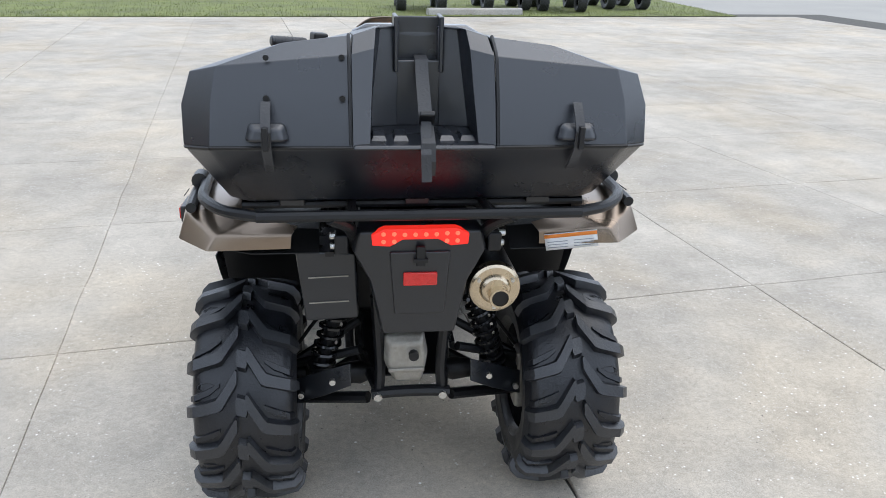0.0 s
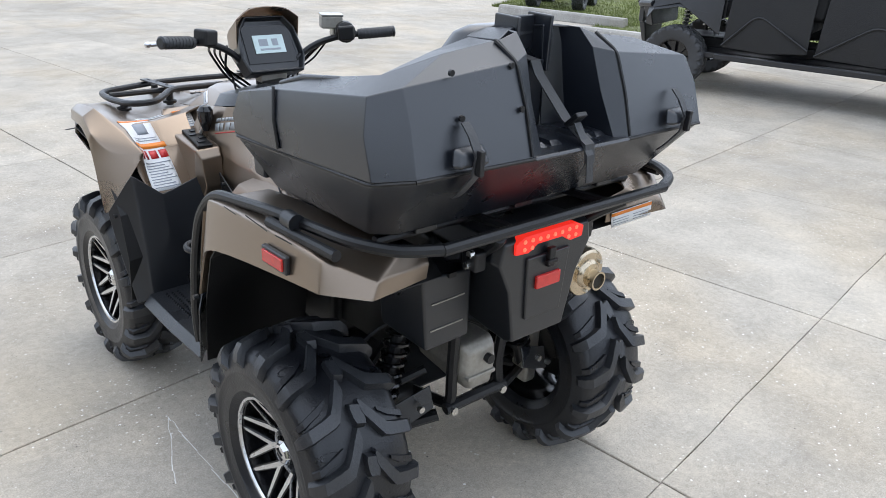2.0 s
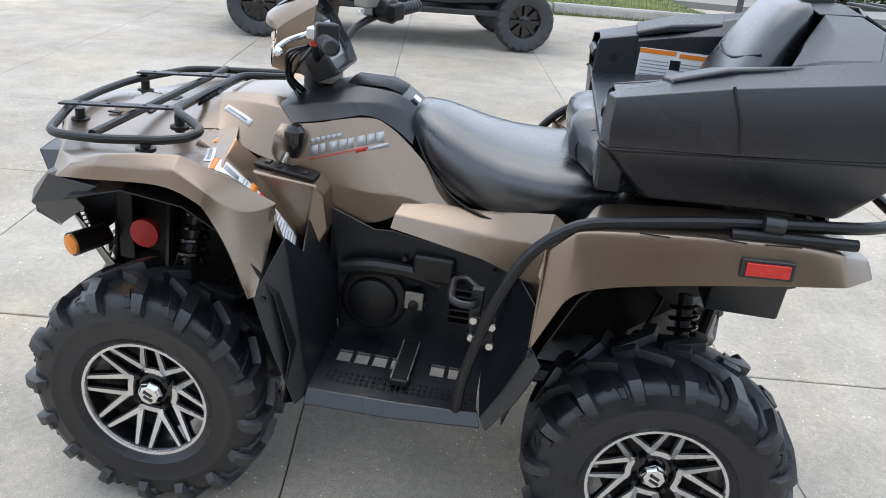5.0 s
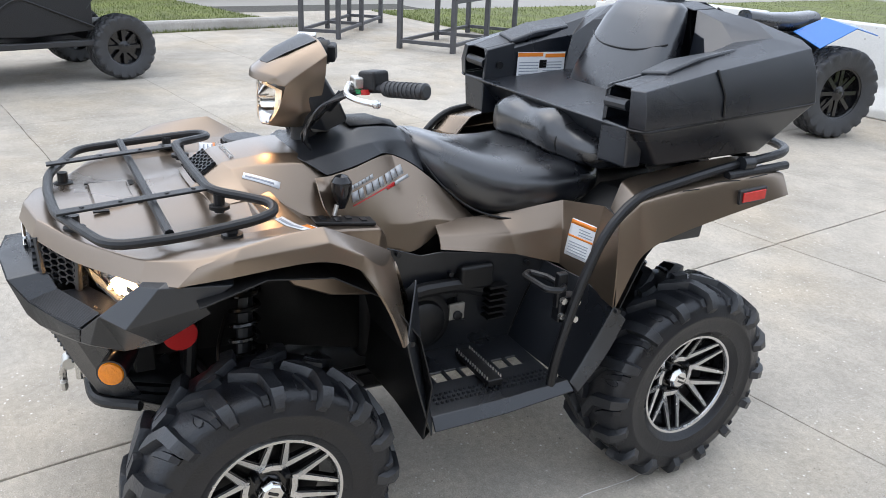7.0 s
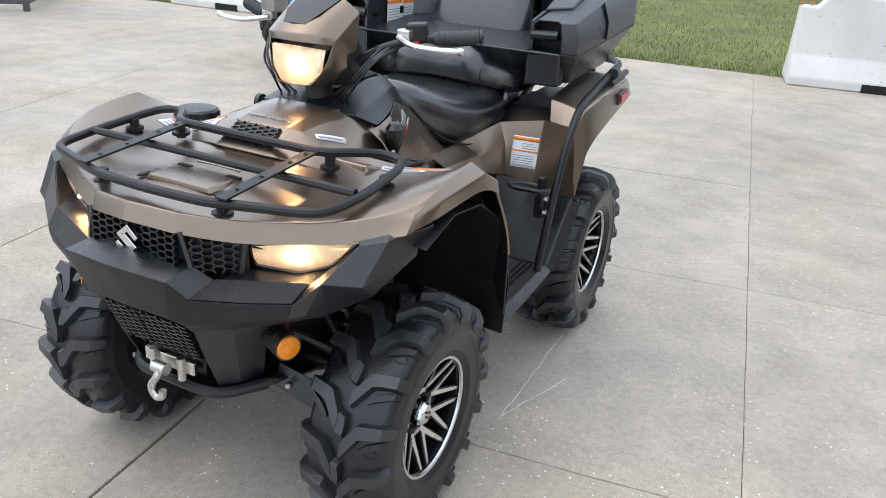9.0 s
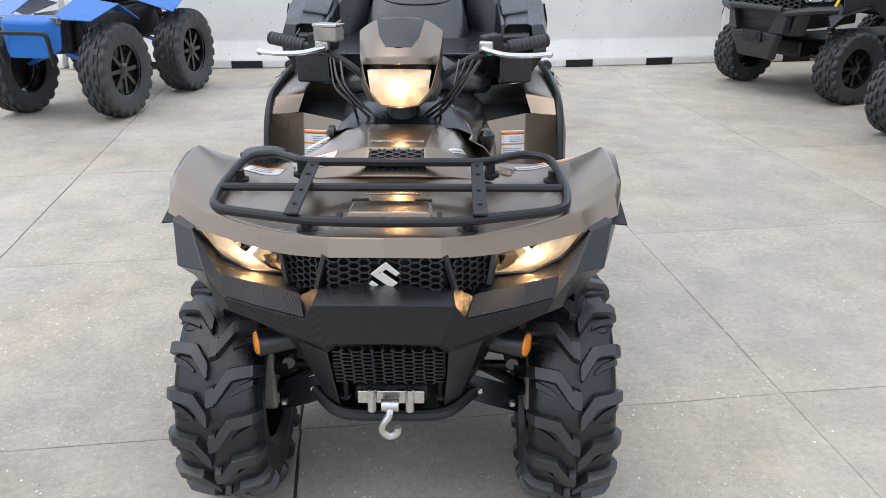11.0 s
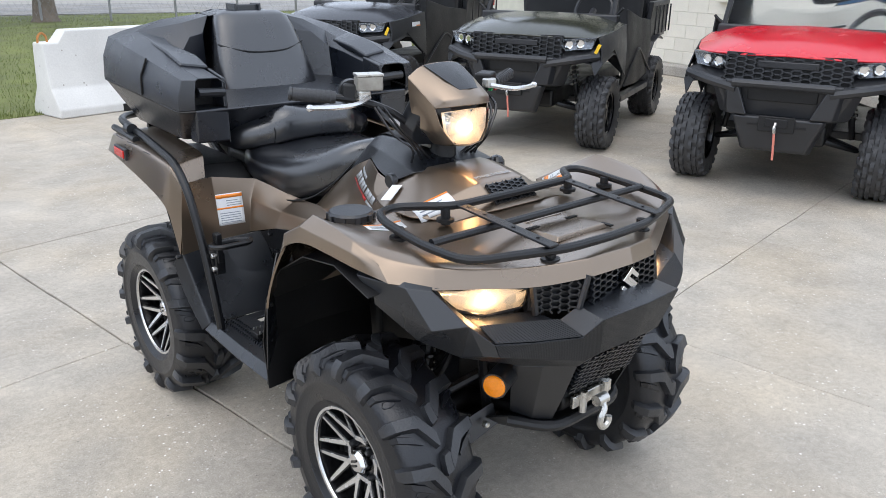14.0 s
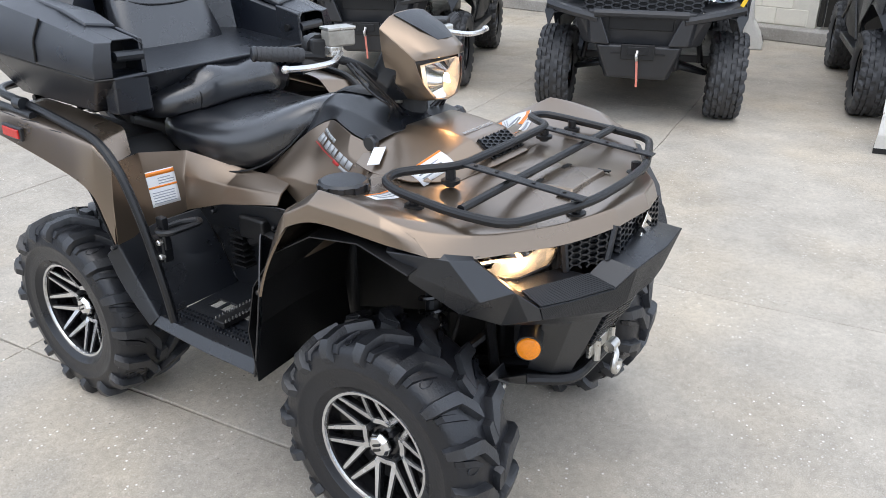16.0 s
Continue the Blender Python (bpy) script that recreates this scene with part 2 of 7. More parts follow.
# ---- mesh helpers ----
def part(name, bm, mat, parent=None, label="", bevel=0.0, thick=0.0, angle=32, offset=-1.0, segs=2, sub=0, crease=13):
    """One mesh object out of a bmesh, smooth up to the angle; thick and bevel give a panel its body and worn edges."""
    bmesh.ops.recalc_face_normals(bm, faces=bm.faces)
    me = bpy.data.meshes.new(name)
    bm.to_mesh(me)
    bm.free()
    me.materials.append(mat)
    me.shade_smooth()
    if not sub:
        me.set_sharp_from_angle(angle=radians(angle))
    ob = new(name, me)
    if parent:
        ob.parent = parent
    if sub:
        c = ob.modifiers.new("creases", "BEVEL")
        c.width, c.segments, c.limit_method, c.angle_limit = bevel, 2, "ANGLE", radians(crease)
        c = ob.modifiers.new("moulding", "SUBSURF")
        c.levels = c.render_levels = sub
        c.boundary_smooth = "PRESERVE_CORNERS"
    if thick:
        s = ob.modifiers.new("thickness", "SOLIDIFY")
        s.thickness, s.offset, s.use_even_offset = thick, offset, False
    if bevel:
        v = ob.modifiers.new("edges", "BEVEL")
        v.width, v.segments, v.limit_method, v.angle_limit = bevel if not sub else min(bevel, thick * .35 or bevel), segs if not sub else 1, "ANGLE", radians(60 if sub else 20)
        v.harden_normals = True
    return tagged(ob, label)


def thing(name, label, category, group="", at=None, kind=""):
    ob = new(name)
    ob.empty_display_size = 0.2
    if at is not None:
        ob.matrix_basis = at
    return tagged(ob, label, category, group, kind)


def flip(pts):
    return [(-x, y, z) for x, y, z in pts]


def grid(rows, bm=None):
    """Quads between rows of points of the same length."""
    bm = bm or bmesh.new()
    vs = [[bm.verts.new(p) for p in row] for row in rows]
    for a, b in zip(vs, vs[1:]):
        for i in range(len(a) - 1):
            if len({a[i].co[:], a[i + 1].co[:], b[i + 1].co[:], b[i].co[:]}) >= 3:
                bm.faces.new((a[i], a[i + 1], b[i + 1], b[i]))
    bmesh.ops.remove_doubles(bm, verts=bm.verts, dist=1e-5)
    return bm


def both(rows):
    """Rows from the middle outwards, carried over to the other side."""
    return [list(reversed(flip(r)))[:-1] + list(r) if abs(r[0][0]) < 1e-6 else list(reversed(flip(r))) + list(r) for r in rows]


def loft(rings, bm=None, caps=True):
    """A skin over closed rings of the same length."""
    bm = bm or bmesh.new()
    vs = [[bm.verts.new(p) for p in r] for r in rings]
    for a, b in zip(vs, vs[1:]):
        for i in range(len(a)):
            j = (i + 1) % len(a)
            bm.faces.new((a[i], a[j], b[j], b[i]))
    if caps:
        bm.faces.new(list(reversed(vs[0])))
        bm.faces.new(vs[-1])
    return bm


def block(bm, size, at=(0, 0, 0), m=None, top=1.0):
    """A box; top scales its upper face."""
    hx, hy, hz = (s / 2 for s in size)
    pts = [(-hx, -hy, -hz), (hx, -hy, -hz), (hx, hy, -hz), (-hx, hy, -hz),
           (-hx * top, -hy * top, hz), (hx * top, -hy * top, hz), (hx * top, hy * top, hz), (-hx * top, hy * top, hz)]
    m = Matrix.Translation(at) @ (m or Matrix())
    v = [bm.verts.new(m @ Vector(p)) for p in pts]
    for f in ((3, 2, 1, 0), (4, 5, 6, 7), (0, 1, 5, 4), (1, 2, 6, 5), (2, 3, 7, 6), (3, 0, 4, 7)):
        bm.faces.new([v[i] for i in f])
    return bm


def boxed(size, at=(0, 0, 0), m=None, top=1.0):
    return block(bmesh.new(), size, at, m, top)


def rounded(pts, r, n=4):
    """A polyline with its corners rounded."""
    pts = [Vector(p) for p in pts]
    out = [pts[0]]
    for a, b, c in zip(pts, pts[1:], pts[2:]):
        u, w = a - b, c - b
        k = min(r, u.length * 0.45, w.length * 0.45)
        p, q = b + u.normalized() * k, b + w.normalized() * k
        for i in range(n + 1):
            t = i / n
            out.append(p * (1 - t) ** 2 + b * 2 * t * (1 - t) + q * t * t)
    return out + [pts[-1]]


def tube(pts, r, bend=0.04, sides=10, bm=None, closed=False, taper=1.0):
    """A round bar along a polyline with rounded bends."""
    bm = bm or bmesh.new()
    if closed:
        pts = [Vector(p) for p in pts]
        mid = (pts[0] + pts[-1]) / 2
        pts = [mid] + pts + [mid]
    path = rounded(pts, bend) if len(pts) > 2 and bend else [Vector(p) for p in pts]
    way = (path[1] - path[0]).normalized()
    side = way.orthogonal().normalized()
    rings = []
    for i, p in enumerate(path):
        nxt = (path[min(i + 1, len(path) - 1)] - path[max(i - 1, 0)]).normalized()
        side = (way.rotation_difference(nxt) @ side).normalized()
        way = nxt
        up = way.cross(side)
        k = r * (1 + (taper - 1) * i / (len(path) - 1))
        rings.append([p + k * (math.cos(a) * side + math.sin(a) * up) for a in (2 * math.pi * j / sides for j in range(sides))])
    return loft(rings, bm)


def turned(profile, axis="x", at=(0, 0, 0), sides=24, bm=None, caps=True, m=None):
    """A lathe piece: profile of (along, radius), round the x, y or z axis."""
    bm = bm or bmesh.new()
    rings = []
    for a, r in profile:
        ring = []
        for j in range(sides):
            c, s = r * math.cos(2 * math.pi * j / sides), r * math.sin(2 * math.pi * j / sides)
            p = {"x": (a, c, s), "y": (s, a, c), "z": (c, s, a)}[axis]
            p = m @ Vector(p) if m else Vector(p)
            ring.append(p + Vector(at))
        rings.append(ring)
    return loft(rings, bm, caps)


def coil(bm, a, b, radius, wire, turns, steps=12):
    """A spring from a to b."""
    a, b = Vector(a), Vector(b)
    way = (b - a).normalized()
    u = way.orthogonal().normalized()
    w = way.cross(u)
    n = turns * steps
    pts = [a + (b - a) * i / n + radius * (math.cos(2 * math.pi * i / steps) * u + math.sin(2 * math.pi * i / steps) * w) for i in range(n + 1)]
    return tube(pts, wire, 0, 6, bm)


def bolt_heads(name, spots, r, parent, mat=None, axis="x", deep=0.008):
    for p in spots:
        part(name, turned([(-deep, r), (deep * 0.6, r), (deep, r * 0.7)], axis, p, 8), mat or M_STEEL, parent)


def oriented(u, v, at):
    """A frame whose x runs along u and y near v; z stands off the surface."""
    u, v = Vector(u).normalized(), Vector(v)
    w = u.cross(v).normalized()
    v = w.cross(u)
    return Matrix.Translation(at) @ Matrix((u, v, w)).transposed().to_4x4()


def sticker(parent, name, m, w, h, bars, label, base=None):
    """A label of size w x h in the frame m, with printed bars (x, y, w, h, material) on it; x and y from its lower left corner."""
    ob = part(name, boxed((w, h, 0.0012), (w / 2, h / 2, 0), None), base or M_WHITE, parent, label)
    ob.matrix_basis = m
    for x, y, bw, bh, mt in bars:
        part("print_bar", boxed((bw, bh, 0.0006), (x + bw / 2, y + bh / 2, 0.0012)), mt, ob)
    return ob


def lettering(parent, text, size, m, mat):
    cu = bpy.data.curves.new("lettering", "FONT")
    cu.body, cu.size, cu.extrude, cu.align_x = text, size, 0.0006, "CENTER"
    tmp = bpy.data.objects.new("tmp", cu)
    me = bpy.data.meshes.new_from_object(tmp)
    bpy.data.objects.remove(tmp)
    me.materials.clear()
    me.materials.append(mat)
    ob = new("lettering", me)
    ob.parent, ob.matrix_basis = parent, m
    return ob


def laid(parent, name, m, w, h, bars, label, targets, base=None, lift=0.0014):
    """A label or decal of size w x h in the frame m, following the surfaces that it is stuck to."""
    bpy.context.view_layer.update()
    dg = bpy.context.evaluated_depsgraph_get()
    seen = [t.evaluated_get(dg) for t in targets]
    down = -(m.to_3x3() @ Vector((0, 0, 1))).normalized()

    def skin(x0, y0, bw, bh, up):
        nx, ny = max(1, int(bw / .014)), max(1, int(bh / .014))
        rows = []
        for j in range(ny + 1):
            row = []
            for i in range(nx + 1):
                p = m @ Vector((x0 + bw * i / nx, y0 + bh * j / ny, 0))
                best = None
                for ob in seen:
                    hit, at, _, _ = ob.ray_cast(p - down * .035, down, distance=.07)
                    if hit and (best is None or (at - p).dot(down) < (best - p).dot(down)):
                        best = at
                row.append((best if best is not None else p) - down * up)
            rows.append(row)
        return grid(rows)

    if base is False:
        ob = new(name)
        ob.parent = parent
        tagged(ob, label)
    else:
        ob = part(name, skin(0, 0, w, h, lift), base or M_WHITE, parent, label, thick=.0004, angle=60)
    for x, y, bw, bh, mt in bars:
        part("print_bar", skin(x, y, bw, bh, lift + .0007), mt, ob, thick=.0003, angle=60)
    return ob


# ---- wheels ----
def spot(x, r, th):
    """A place on a wheel: along the axle, out from it, and round it from the rear over the top."""
    return Vector((x, -r * math.cos(th), r * math.sin(th)))


def lug_mesh(path, half, high, w):
    """One tread block along a path of (across, radius, angle, width)."""
    rings = []
    for x, r, th, k in path:
        n = Vector((math.copysign(max(0, (abs(x) / w - 0.36)) * 5, x), 1)).normalized()
        ring = []
        for q, up in ((-1.25, -.006), (1.25, -.006), (.98, high * .75), (.86, high), (-.86, high), (-.98, high * .75)):
            ring.append(spot(x + n[0] * up, r + n[1] * up, th + q * half * k))
        rings.append(ring)
    return loft(rings)


TREADS = {}
BARS = 16


def tread(e, w, R, lug=0.021):
    """The carcass and every tread block of a mud tyre; alike blocks share a mesh."""
    base = R - lug
    if (w, R) not in TREADS:
        prof = [(0.40, 0.155), (0.455, 0.166), (0.475, 0.178), (0.482, 0.179), (0.492, 0.200), (0.497, 0.222), (0.503, 0.224), (0.503, 0.230), (0.496, 0.233),
                (0.482, base - 0.034), (0.452, base - 0.017), (0.38, base - 0.006), (0.2, base), (0, base + .001)]
        prof = [(x * w, r) for x, r in prof]
        bm = turned(prof + [(-x, r) for x, r in reversed(prof[:-1])], "x", sides=64, caps=False)
        for v in bm.verts:
            v.co.z = max(v.co.z, -R + 0.004)
        made = {"tyre": (part("tyre", bm, M_CARCASS, e, "black mud-terrain tyre", angle=40)).data}
        for s, key in ((1, "out"), (-1, "in")):
            k = .75 + .25 * (w - .215) / .047
            knee = [(s * .042 * w, base, .225 * k, .9), (s * .058 * w, base, .212 * k, 1.35), (s * .185 * w, base, .035 * k, 1.40), (s * .235 * w, base, -.004, 1.02), (s * .31 * w, base - .003, -.022 * k, .95), (s * .43 * w, base - .010, -.050 * k, .95),
                    (s * .478 * w, base - .026, -.060 * k, .95), (s * .495 * w, base - .048, -.064 * k, .75)]
            made[key] = part("tread_lug", lug_mesh(knee, .056, lug, w), M_LUG, e, angle=30).data
            low = [(s * .21 * w, base, .165, .5), (s * .30 * w, base - .003, .115, 1.0), (s * .44 * w, base - .012, .06, 1.0), (s * .478 * w, base - .030, .05, .9)]
            made[key + "_rib"] = part("tread_rib", lug_mesh(low, .030, .007, w), M_CARCASS, e, angle=35).data
        mid = [(-.052 * w, base, -.015, .5), (-.040 * w, base, -.01, .95), (.040 * w, base, .01, .95), (.052 * w, base, .015, .5)]
        made["mid"] = part("centre_lug", lug_mesh(mid, .088, lug * .96, w), M_LUG, e, angle=35).data
        oval = []
        for k in range(20):
            a = 2 * math.pi * k / 20
            oval.append(spot((.335 + .085 * math.cos(a)) * w, base - .0015 - (.006 if math.cos(a) > .4 else .001), .155 + .035 * math.sin(a)))
        made["mark"] = part("embossed_oval", tube(oval, .0014, 0, 5, closed=True), M_CARCASS, e).data
        for ob in list(e.children):
            bpy.data.objects.remove(ob)
        TREADS[(w, R)] = made
    made = TREADS[(w, R)]
    step = 2 * math.pi / BARS

    def put(name, key, turn):
        o = new(name, made[key])
        o.parent, o.matrix_basis = e, Matrix.Rotation(-turn, 4, "X")
        return o

    tagged(put("tyre", "tyre", 0), "black mud-terrain tyre with open bar tread")
    for i in range(BARS):
        put("tread_lug", "out", i * step)
        put("tread_lug", "in", (i + .5) * step)
        put("tread_rib", "out_rib", i * step)
        put("tread_rib", "in_rib", (i + .5) * step)
        put("centre_lug", "mid", (i + .95) * step)
        if i % 2:
            put("embossed_oval", "mark", i * step)


def add_wheel(parent, at, w, R, side, name="wheel", sunk=0.0):
    """A wheel with its tyre, rim, forked spokes, hub cap and nuts; side is +1 or -1, the way its face looks."""
    e = new(name)
    e.parent = parent
    e.matrix_basis = BODY.inverted() @ Matrix.Translation(at) @ Matrix.Diagonal((WHEEL if side > 0 else -WHEEL, WHEEL, WHEEL, 1))
    tread(e, w, R)
    f = w * 0.40
    rr = 0.162
    part("rim", turned([(-f, rr), (-f, rr - 0.006), (-f * 0.2, rr - 0.022), (f - 0.006, rr - 0.012), (f, rr - 0.004), (f + 0.004, rr + 0.002), (f - 0.006, rr + 0.006)],
                       "x", sides=48, caps=False), M_GLOSS, e, "gloss black rim")
    part("rim_lip", turned([(f + 0.000, rr - 0.012), (f + 0.006, rr - 0.010), (f + 0.007, rr - 0.003), (f + 0.001, rr + 0.001)], "x", sides=64, caps=False), M_ALLOY, e, "bright machined rim lip")
    part("brake_disc", turned([(f - 0.065, 0.02), (f - 0.062, 0.125), (f - 0.070, 0.125), (f - 0.071, 0.02)], "x", sides=32), M_DARK, e)
    for k in range(4):
        a = math.pi / 2 * k + .12
        pieces = []
        for s in (1, -1):
            pieces += [(0.058, 0, .0066, 0.060, s * .40, .0066), (0.056, s * .40, .0075, 0.074, s * .40, .0082), (0.070, s * .42, .0070, 0.155, s * .68, .0038), (0.070, s * .38, .0070, 0.155, s * .11, .0038)]
        bm, back = bmesh.new(), bmesh.new()
        for b2, lift, grow, deep in ((bm, 0.003, 0.0, .002), (back, 0.0, 0.0035, .016)):
            for r0, a0, w0, r1, a1, w1 in pieces:
                rings = []
                p0, p1 = (Vector((r * math.cos(a + da), r * math.sin(a + da))) for r, da in ((r0, a0), (r1, a1)))
                way = (p1 - p0).normalized()
                across = Vector((-way.y, way.x))
                for p, ww, r in ((p0, w0 + grow, r0), (p1, w1 + grow, r1)):
                    x = f - .022 - sunk + (.014 + sunk) * (r - .03) / .12 + lift
                    lo, hi = p - across * ww, p + across * ww
                    rings.append([(x - deep, lo.x, lo.y), (x - deep, hi.x, hi.y), (x, hi.x, hi.y), (x, lo.x, lo.y)])
                loft(rings, b2)
        sp = part("spoke", back, M_GLOSS, e)
        part("machined_face", bm, M_ALLOY, sp, "bright machined spoke face")
    f -= sunk
    part("hub", turned([(f - 0.05, 0.058), (f - 0.024, 0.056), (f - 0.020, 0.044), (f - 0.018, 0.03)], "x", sides=24), M_GLOSS, e)
    cap = part("hub_cap", turned([(f - 0.022, 0.034), (f + 0.004, 0.033), (f + 0.010, 0.029), (f + 0.016, 0.024), (f + 0.018, 0.003)], "x", sides=8), M_CHROME, e, "chrome octagonal hub cap", bevel=.002)
    for dz in (-1, 1):
        part("emblem_bar", boxed((0.002, 0.024, 0.006), (f + 0.0185, 0, dz * 0.007), Matrix.Rotation(radians(28), 4, "X")), M_GLOSS, cap)
    for k in range(4):
        a = math.pi / 4 + k * math.pi / 2 + .12
        part("wheel_nut", turned([(f - 0.03, 0.010), (f - 0.004, 0.0095), (f + 0.001, 0.006)], "x", (0, 0.050 * math.cos(a), 0.050 * math.sin(a)), 6), M_TUBE, e)
    return e


def honeycomb(bm, w, h, cell, m, bar=0.004, deep=0.012, squash=0.62, inside=None):
    """Flattened honeycomb bars over w x h in the frame m."""
    dx, dy = cell * 1.5, cell * math.sqrt(3) * squash
    cols, rows = int(w / dx) + 2, int(h / dy) + 2
    seen = set()
    for i in range(-cols // 2 - 1, cols // 2 + 2):
        for j in range(-rows // 2 - 1, rows // 2 + 2):
            cx, cy = i * dx, (j + 0.5 * (i % 2)) * dy
            cor = [(cx + cell * math.cos(a), cy + squash * cell * math.sin(a)) for a in (k * math.pi / 3 for k in range(6))]
            for p, q in zip(cor, cor[1:] + cor[:1]):
                mid = ((p[0] + q[0]) / 2, (p[1] + q[1]) / 2)
                key = (round(mid[0], 4), round(mid[1], 4))
                ok = abs(mid[0]) < w / 2 and abs(mid[1]) < h / 2 and (inside is None or inside(*mid))
                if key in seen or not ok:
                    continue
                seen.add(key)
                d = Vector((q[0] - p[0], q[1] - p[1], 0))
                turn = Matrix.Rotation(math.atan2(d.y, d.x), 4, "Z")
                block(bm, (d.length + bar * 0.6, bar, deep), (0, 0, 0), m @ Matrix.Translation((*mid, 0)) @ turn)
    return bm


# ---- the quad bike ----
HUB_Z = 0.306
WHEEL = 1.05
# the bodywork sits a little nose-up on its springs
BODY = Matrix.Translation((0, -.024, .020)) @ Matrix.Rotation(.0155, 4, "X") @ Matrix.Scale(1.012, 4)
quad = thing("quad_bike", "bronze four-wheel utility quad bike with black racks, parked on concrete", "quad bike", at=BODY)

# front bodywork: deck, lip and wheel-arch flares in one bronze moulding
deck = [
    [(0, 1.108, .852), (.12, 1.085, .842), (.24, 1.020, .822), (.34, .965, .830), (.455, .905, .838), (.542, .842, .858)],
    [(0, 1.094, .892), (.12, 1.070, .884), (.24, 1.002, .868), (.34, .946, .874), (.445, .886, .884), (.537, .795, .902)],
    [(0, 1.030, .884), (.12, 1.008, .878), (.24, .955, .866), (.33, .905, .872), (.43, .845, .890), (.550, .720, .930)],
    [(0, .860, .892), (.12, .850, .888), (.25, .830, .876), (.35, .800, .880), (.44, .750, .902), (.552, .625, .948)],
]
deck2 = [
    [(0, .700, .918), (.12, .690, .914), (.25, .680, .892), (.36, .660, .882), (.46, .625, .910), (.546, .545, .953)],
    [(0, .580, .935), (.12, .570, .935), (.25, .540, .905), (.36, .520, .895), (.45, .490, .900), (.500, .440, .893)],
]
back_slope = [[(.25, .540, .905), (.36, .520, .895), (.45, .490, .900), (.500, .440, .893)], [(.262, .440, .842), (.36, .425, .815), (.45, .400, .815), (.468, .350, .842)],
              [(.275, .372, .735), (.36, .342, .712), (.47, .305, .712), (.505, .345, .800)], [(.285, .355, .700), (.38, .318, .672), (.42, .304, .668), (.47, .303, .700)]]
bm = grid(both(deck + deck2))
flare = [[(.537, .795, .902), (.540, .812, .884), (.542, .842, .858)], [(.550, .720, .930), (.567, .736, .908), (.566, .745, .872)], [(.552, .625, .948), (.578, .635, .922), (.582, .640, .888)],
         [(.546, .545, .953), (.586, .545, .930), (.591, .550, .896)], [(.500, .440, .893), (.590, .470, .894), (.596, .478, .862)], [(.468, .350, .842), (.560, .405, .830), (.600, .425, .790)],
         [(.530, .350, .755), (.575, .375, .735), (.605, .390, .710)], [(.596, .358, .664), (.600, .366, .661), (.603, .372, .658)]]
grid(flare, bm)
grid([flip(r) for r in flare], bm)
grid(back_slope, bm)
grid([flip(r) for r in back_slope], bm)
bmesh.ops.remove_doubles(bm, verts=bm.verts, dist=1e-4)
front_body = part("front_body", bm, M_BRONZE, quad, "matte bronze front deck and fenders, scuffed", bevel=0.006, thick=0.006, angle=40, sub=2)

# low raised pads of the deck under the rack; dark blocks as slot shade
for x0, y0, w, h in ((0, .90, .20, .10), (-.155, .80, .09, .11), (.155, .80, .09, .11), (0, .79, .15, .06)):
    z0 = .8895 - abs(x0) * .075 + max(0, .83 - y0) * .16
    pad = part("deck_pad", boxed((w, h, .014), (x0, y0, z0), Matrix.Rotation(radians(-5 if y0 < .85 else 1.5), 4, "X") @ Matrix.Rotation(radians(5 * (x0 > .1) - 5 * (x0 < -.1)), 4, "Y"), .9), M_BRONZE, quad, bevel=.004)
for s in (1, -1):
    for x0, y0, w, h, z0 in ((.075, .845, .040, .012, .8935), (.115, .935, .012, .035, .887)):
        part("deck_slot_shade", boxed((w, h, .004), (s * x0, y0, z0)), M_DARK, quad)

# hood with the small scoop grille
hood = [
    [(0, .728, .918), (.085, .725, .917), (.125, .708, .912), (.205, .690, .900)],
    [(0, .648, .974), (.075, .645, .972), (.112, .632, .964), (.285, .605, .907)],
    [(0, .560, .992), (.082, .555, .988), (.126, .545, .974), (.290, .540, .910)],
    [(0, .470, .997), (.100, .465, .992), (.150, .455, .976), (.278, .465, .902)],
    [(0, .400, .985), (.120, .400, .980), (.160, .395, .966), (.240, .385, .905)],
]
left_edge = [(-.205, .690, .900), (-.205, .602, .912), (-.222, .545, .882), (-.234, .465, .856), (-.238, .385, .850)]
hood = [[le] + row[1:] for le, row in zip(left_edge, both(hood))]
hood_ob = part("hood", grid(hood), M_BRONZE, quad, "matte bronze hood", bevel=0.005, thick=0.005, sub=2)
m = oriented((-1, 0, 0), (0, -.80, .56), (0, .686, .9485))
vent = part("hood_vent", loft([[m @ Vector((x, y, z)) for x, y in ((-.078, -.034), (.078, -.034), (.068, .034), (-.068, .034))] for z in (-.006, .002)]), M_DARK, quad, "black honeycomb hood vent")
part("vent_mesh", honeycomb(bmesh.new(), .15, .066, .0125, m @ Matrix.Translation((0, 0, .002)), .0032, .008, .62, lambda x, y: abs(x) < .076 - .15 * y), M_PLASTIC, vent)
lettering(quad, "POWER STEERING", .017, oriented((-1, 0, 0), (0, -1, .227), (0, .622, .9795)), M_LETTER)

# bumper: shelf, twill band and lower valance
shelf = [[(0, 1.080, .800), (.145, 1.064, .768), (.194, 1.046, .736), (.300, 1.006, .744), (.388, .976, .751)],
         [(0, 1.163, .768), (.150, 1.146, .760), (.176, 1.108, .708), (.290, 1.058, .711), (.374, 1.018, .717)]]
band = [shelf[1], [(0, 1.132, .662), (.118, 1.116, .652), (.141, 1.092, .630), (.262, 1.050, .658), (.362, 1.020, .683)]]
under = [band[1], [(0, 1.095, .640), (.112, 1.084, .628), (.137, 1.070, .604), (.268, 1.004, .624), (.402, .938, .664)]]
